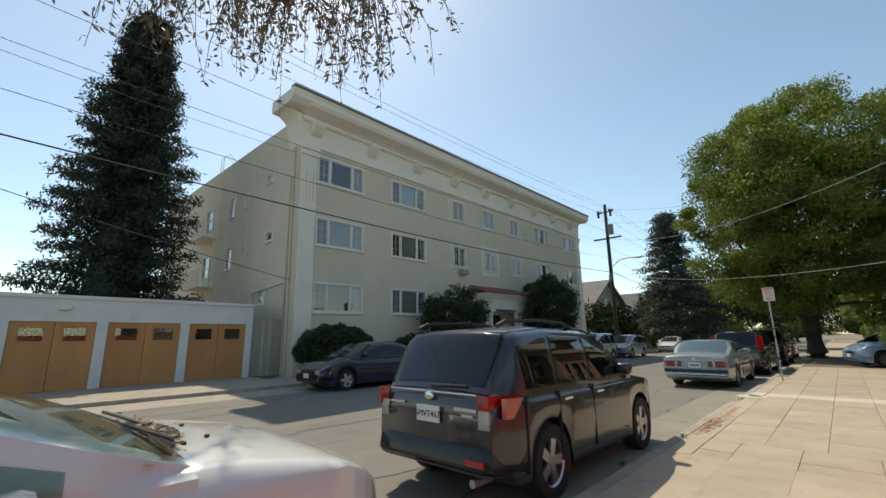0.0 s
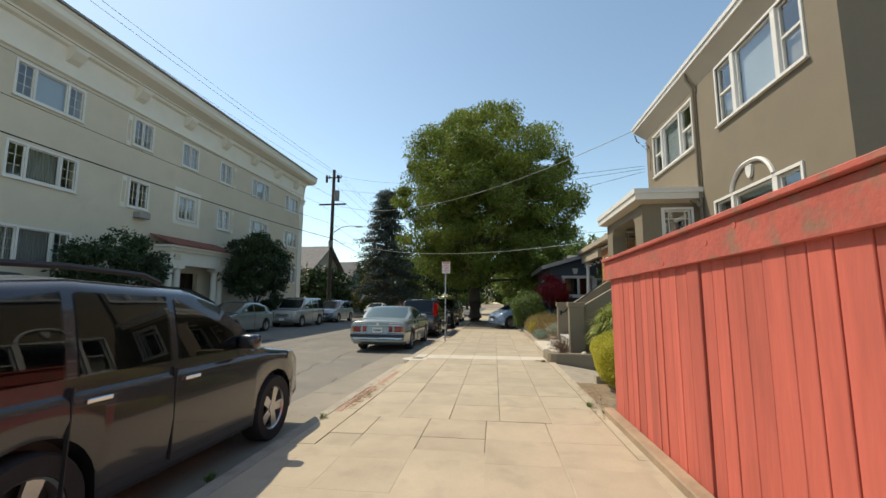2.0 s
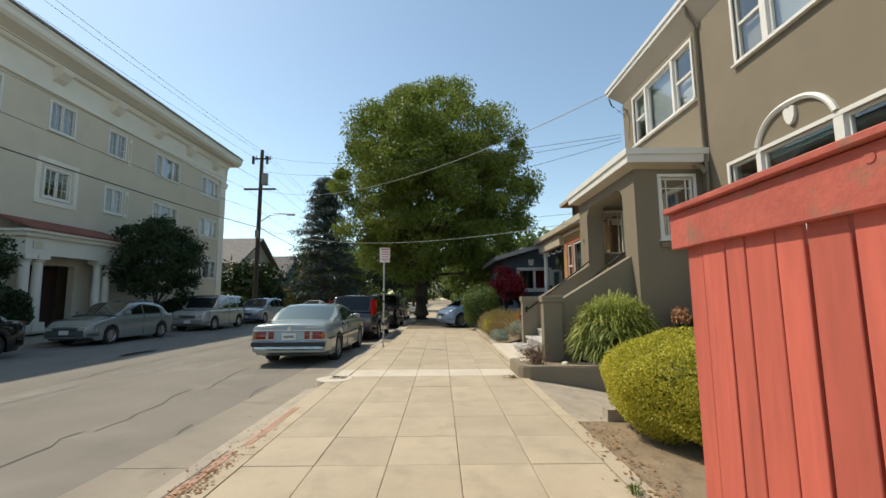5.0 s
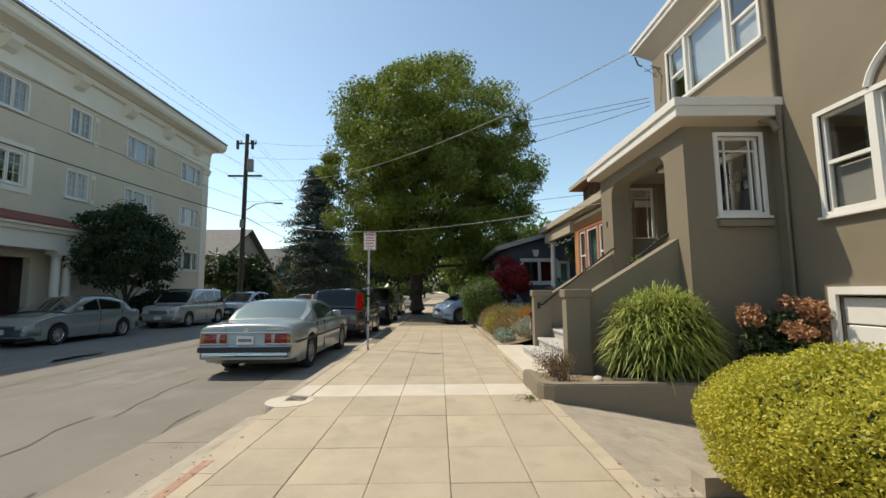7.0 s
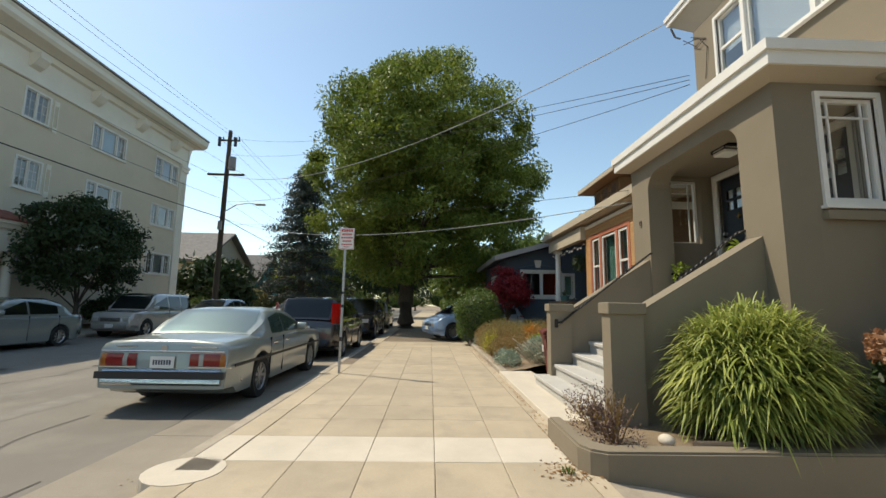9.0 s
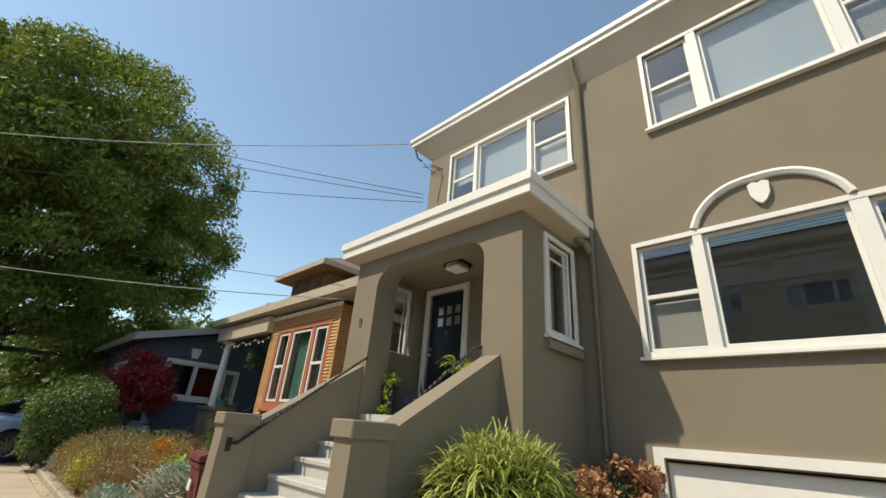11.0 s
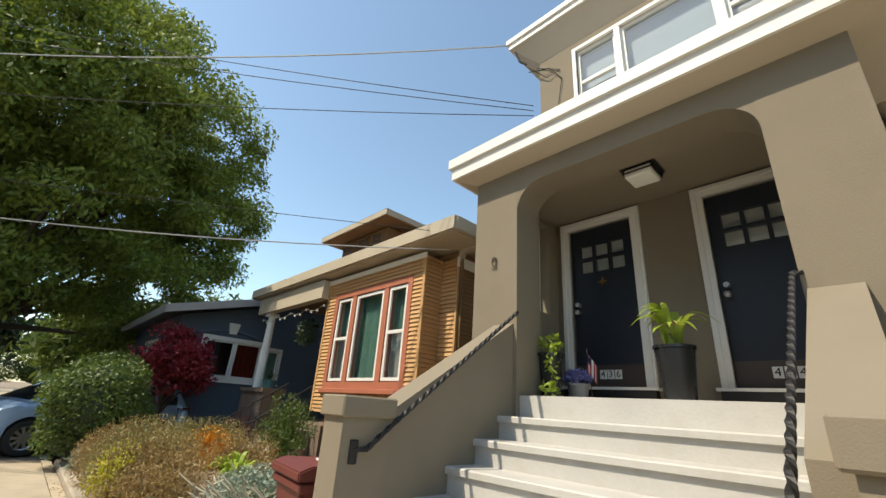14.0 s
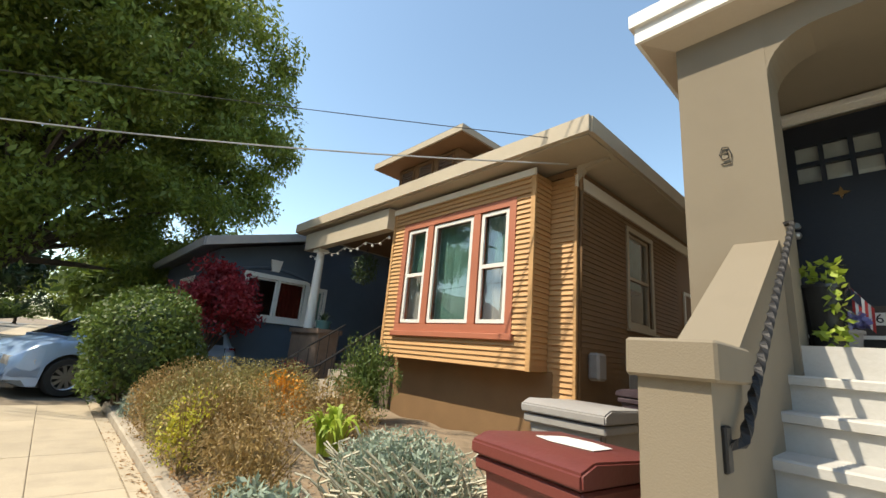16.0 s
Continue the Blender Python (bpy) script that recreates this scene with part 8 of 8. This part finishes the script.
# ---- parking sign ----
sg = thing("parking_sign", (17.2, 1.45, 0), 0, "leaning steel post with a white parking sign lettered in red", "sign")
part("post", boxes((-0.022, 0.022, -0.022, 0.022, -0.3, 2.92)), STEEL, sg, "perforated steel post")
part("post_stripe", boxes((-0.024, 0.024, -0.024, 0.024, 0.62, 0.70), (-0.024, 0.024, -0.024, 0.024, 1.28, 1.34), (-0.024, 0.024, -0.024, 0.024, 1.55, 1.60)), BLACKP, sg, "peeling stickers")
plate_ = part("sign_plate", boxes((-0.030, -0.024, -0.18, 0.13, 2.46, 2.90), bevel=0.0025), PLATE, sg, "white sign plate")
rows = []
for k, (z, w, hh) in enumerate(((2.85, 0.24, 0.05), (2.77, 0.20, 0.035), (2.70, 0.24, 0.03), (2.63, 0.18, 0.03), (2.56, 0.22, 0.025), (2.51, 0.12, 0.018))):
    n = 5
    for j in range(n):
        y = -0.025 - w / 2 + w * j / n
        rows.append((-0.0325, -0.0305, y, y + w / n * 0.75, z - hh / 2, z + hh / 2))
for k in range(0, len(rows), 5):
    part("sign_line", boxes(*rows[k:k + 5]), RED_INK, plate_, "red line of writing")
part("sign_border", ring(bmesh.new(), -0.17, 0.12, 2.47, 2.89, 0, 0.002, 0.006), RED_INK, plate_).matrix_basis = pose(-0.0305, 0, 0, 0, 0, 90)

# ---- utility poles, lamp and cables ----
pole = thing("utility_pole", (37.0, 14.05, 0), 0, "tall dark wooden utility pole with crossarm, transformer and street lamp", "pole")
part("mast", cyl(bmesh.new(), (0, 0, -0.3), (0.1, 0, 13.35), 0.19, 0.13, n=12), POLEWOOD, pole, smooth=50)
part("crossarm", boxes((-0.06, 0.06, -1.25, 1.25, 10.05, 10.18)), POLEWOOD, pole)
part("crossarm", boxes((-0.05, 0.05, -0.75, 0.75, 12.55, 12.65)), POLEWOOD, pole)
for y in (-0.7, -0.35, 0.4, 0.7):
    bm = bmesh.new()
    cyl(bm, (0, y, 12.65), (0, y, 12.86), 0.05, 0.035, n=8)
    part("insulator", bm, BLACKP, pole)
for y in (-0.55, 0.55):
    part("cutout", boxes((-0.25, -0.12, y - 0.08, y + 0.08, 12.1, 12.75)), BLACKP, pole)
part("transformer", cyl(bmesh.new(), (-0.05, -0.38, 10.45), (-0.05, -0.38, 11.35), 0.24, n=16), GREYBIN, pole, "grey transformer can", smooth=40)
bm = bmesh.new()
tube(bm, [(0, 0, 7.4), (0, -0.9, 8.0), (0, -1.7, 8.12), (0, -2.3, 8.08)], 0.04, n=8)
arm = part("lamp_arm", bm, STEEL, pole, smooth=50)
part("lamp_head", boxes((-0.14, 0.14, -2.85, -2.2, 7.98, 8.10), bevel=0.04), GREYBIN, arm, "grey street lamp head")
part("junction_box", boxes((-0.28, -0.14, -0.12, 0.12, 6.2, 6.8)), GREYBIN, pole)
pole2 = copy_thing(pole, pose(-16.0, 14.05, 0))
pole3 = copy_thing(pole, pose(78.0, 14.05, 0))


def cable(label, pts, r, m, sag=0.6, n=20, group="overhead cables"):
    """A cable that sags from point to point."""
    bm = bmesh.new()
    line = []
    for a, b in zip(pts, pts[1:]):
        a, b = Vector(a), Vector(b)
        for k in range(n + 1):
            f = k / n
            line.append(a.lerp(b, f) + Vector((0, 0, -sag * 4 * f * (1 - f))))
    tube(bm, line, r, n=5)
    return tagged(part("overhead_cable", bm, m), label, "cable", group)


A0 = (16.80, -5.32, 7.52)
cable("pale service cable from a house eave to a pole", [A0, (37.0, 13.9, 10.1)], 0.013, PALE_WIRE, 1.5)
for z0, z1, dy in ((6.1, 12.75, -0.5), (6.0, 11.6, 0.1), (5.9, 8.2, 0.0)):
    cable("thin cable from a house eave to a pole", [(16.45, -5.5, z0), (37.0, 14 + dy, z1)], 0.007, WIRE, 0.7)
cable("pale service cable from a bungalow eave to a pole", [(18.15, -5.45, 3.95), (37.0, 13.9, 7.0)], 0.012, PALE_WIRE, 1.0)
cable("thin cable from a bungalow eave to a pole", [(18.0, -5.2, 4.15), (37.0, 14.0, 6.6)], 0.006, WIRE, 0.25)
for y, z, rr, sg_ in ((13.35, 12.8, 0.008, 0.9), (13.7, 12.8, 0.008, 0.95), (14.75, 12.8, 0.008, 0.9), (12.9, 10.2, 0.009, 0.7), (15.2, 10.2, 0.009, 0.8), (13.95, 8.3, 0.010, 0.9), (13.9, 7.0, 0.024, 0.75)):
    cable("dark street cable along the far pavement", [(-16, y, z), (37, y, z), (78, y, z)], rr, WIRE, sg_, 30)
cable("dark service cable to the apartment block's corner", [(-16, 14, 9.5), (8.7, 17.3, 4.05)], 0.013, WIRE, 0.5)
cable("thin service cable to the apartment block's roof", [(-16, 14, 10.3), (8.6, 17.5, 10.2)], 0.009, WIRE, 0.6)
# the service head on the house eave
bm = bmesh.new()
tube(bm, [(16.52, -5.40, 6.95), (16.62, -5.36, 7.05), (16.70, -5.33, 7.30)], 0.02, n=6)
tube(bm, [(16.5, -5.45, 6.8), (16.15, -5.53, 6.72), (15.95, -5.55, 6.4), (16.05, -5.55, 5.8)], 0.008, n=5)
tube(bm, [(16.5, -5.45, 6.9), (16.2, -5.53, 6.55), (15.98, -5.55, 6.6), (16.4, -5.55, 6.9)], 0.008, n=5)
tagged(part("service_drop", bm, WIRE), "loose black service cables and bracket at the house corner", "cable")

# litter on the road: a crushed white cup
bm = bmesh.new()
prism(bm, [(0, 0), (0.09, 0.01), (0.10, 0.05), (0.04, 0.07), (0.0, 0.05)], "z", 0, 0.04)
bm.transform(pose(2.35, 3.6, RD + 0.0, 0, 0, 20))
tagged(part("paper_scrap", bm, PLATE), "crushed white paper scrap on the asphalt", "litter")


# ---- pavement slabs, piece by piece ----
YJ = [1.42, 0.82, 0.21, -0.39, -0.985, -1.60]
YJ_NEAR = [1.42, 1.05, 0.43, -0.235, -0.91, -1.60]
pav = thing("pavement", (10, 0, 0), 0, "warm buff concrete pavement scored into square slabs", "pavement", kind="structure")
slab_cache = {}


def slab(x0, x1, y0, y1, m, dz=0.0):
    """One slab, with eased edges; alike slabs share a mesh."""
    g = 0.005
    w, d = round(x1 - x0 - g, 3), round(y1 - y0 - g, 3)
    key = (w, d, m.name)
    if key not in slab_cache:
        bm = bmesh.new()
        t = 0.012
        b0 = [bm.verts.new((sx * w / 2, sy * d / 2, -0.05)) for sx, sy in ((-1, -1), (1, -1), (1, 1), (-1, 1))]
        b1 = [bm.verts.new((sx * w / 2, sy * d / 2, -0.004)) for sx, sy in ((-1, -1), (1, -1), (1, 1), (-1, 1))]
        b2 = [bm.verts.new((sx * (w / 2 - t * 0.6), sy * (d / 2 - t * 0.6), 0.0)) for sx, sy in ((-1, -1), (1, -1), (1, 1), (-1, 1))]
        bm.faces.new(b2)
        for a, b in ((b0, b1), (b1, b2)):
            for i in range(4):
                bm.faces.new((a[i], a[(i + 1) % 4], b[(i + 1) % 4], b[i]))
        me = finish(bm)
        me.materials.append(m)
        slab_cache[key] = me
    ob = new("slab", slab_cache[key])
    ob.parent = pav
    ob.location = ((x0 + x1) / 2 - 10, (y0 + y1) / 2, dz)
    return ob


random.seed(17)
edges = [12.53, 11.62, 10.65, 9.94, 9.22, 8.50, 7.78, 7.06, 6.38]
while edges[-1] > -4:
    edges.append(edges[-1] - 0.66)
rowsx = [(b, a) for a, b in zip(edges, edges[1:])]
x = 13.22
while x < 24.4:
    rowsx.append((x, x + 0.67))
    x += 0.67
for x0, x1 in rowsx:
    joints = YJ_NEAR if x1 < 7.1 else YJ
    for ya, yb in zip(joints, joints[1:]):
        slab(x0, x1, yb, ya, SLAB, random.uniform(-0.002, 0.003))
for ya, yb in zip(YJ, YJ[1:]):
    slab(12.53, 13.22, yb, ya, PALE_SLAB, 0.002)
# the plainer margins and the far stretch, joined
bm = bmesh.new()
x = -4.0
while x < 24.4:
    if not 8.7 < x + 0.7 < 13.3:
        box(bm, x + 0.004, x + 1.376, 1.426, 1.70, -0.05, 0.001)
    if not 12.0 < x + 0.7 < 13.5:
        box(bm, x + 0.004, x + 1.376, -1.75, -1.606, -0.05, 0.0005)
    x += 1.38
box(bm, 12.2, 13.3, -1.75, -1.606, -0.05, 0.0)
x = 24.4
while x < 120:
    box(bm, x + 0.004, x + 1.33, -1.75, 1.70, -0.05, 0.0)
    x += 1.334
x = -4.0
while x > -40:
    box(bm, x - 1.33, x - 0.004, -1.75, 1.70, -0.05, 0.0)
    x -= 1.334
part("slab_margin", bm, SLAB, pav, kind="stuff")
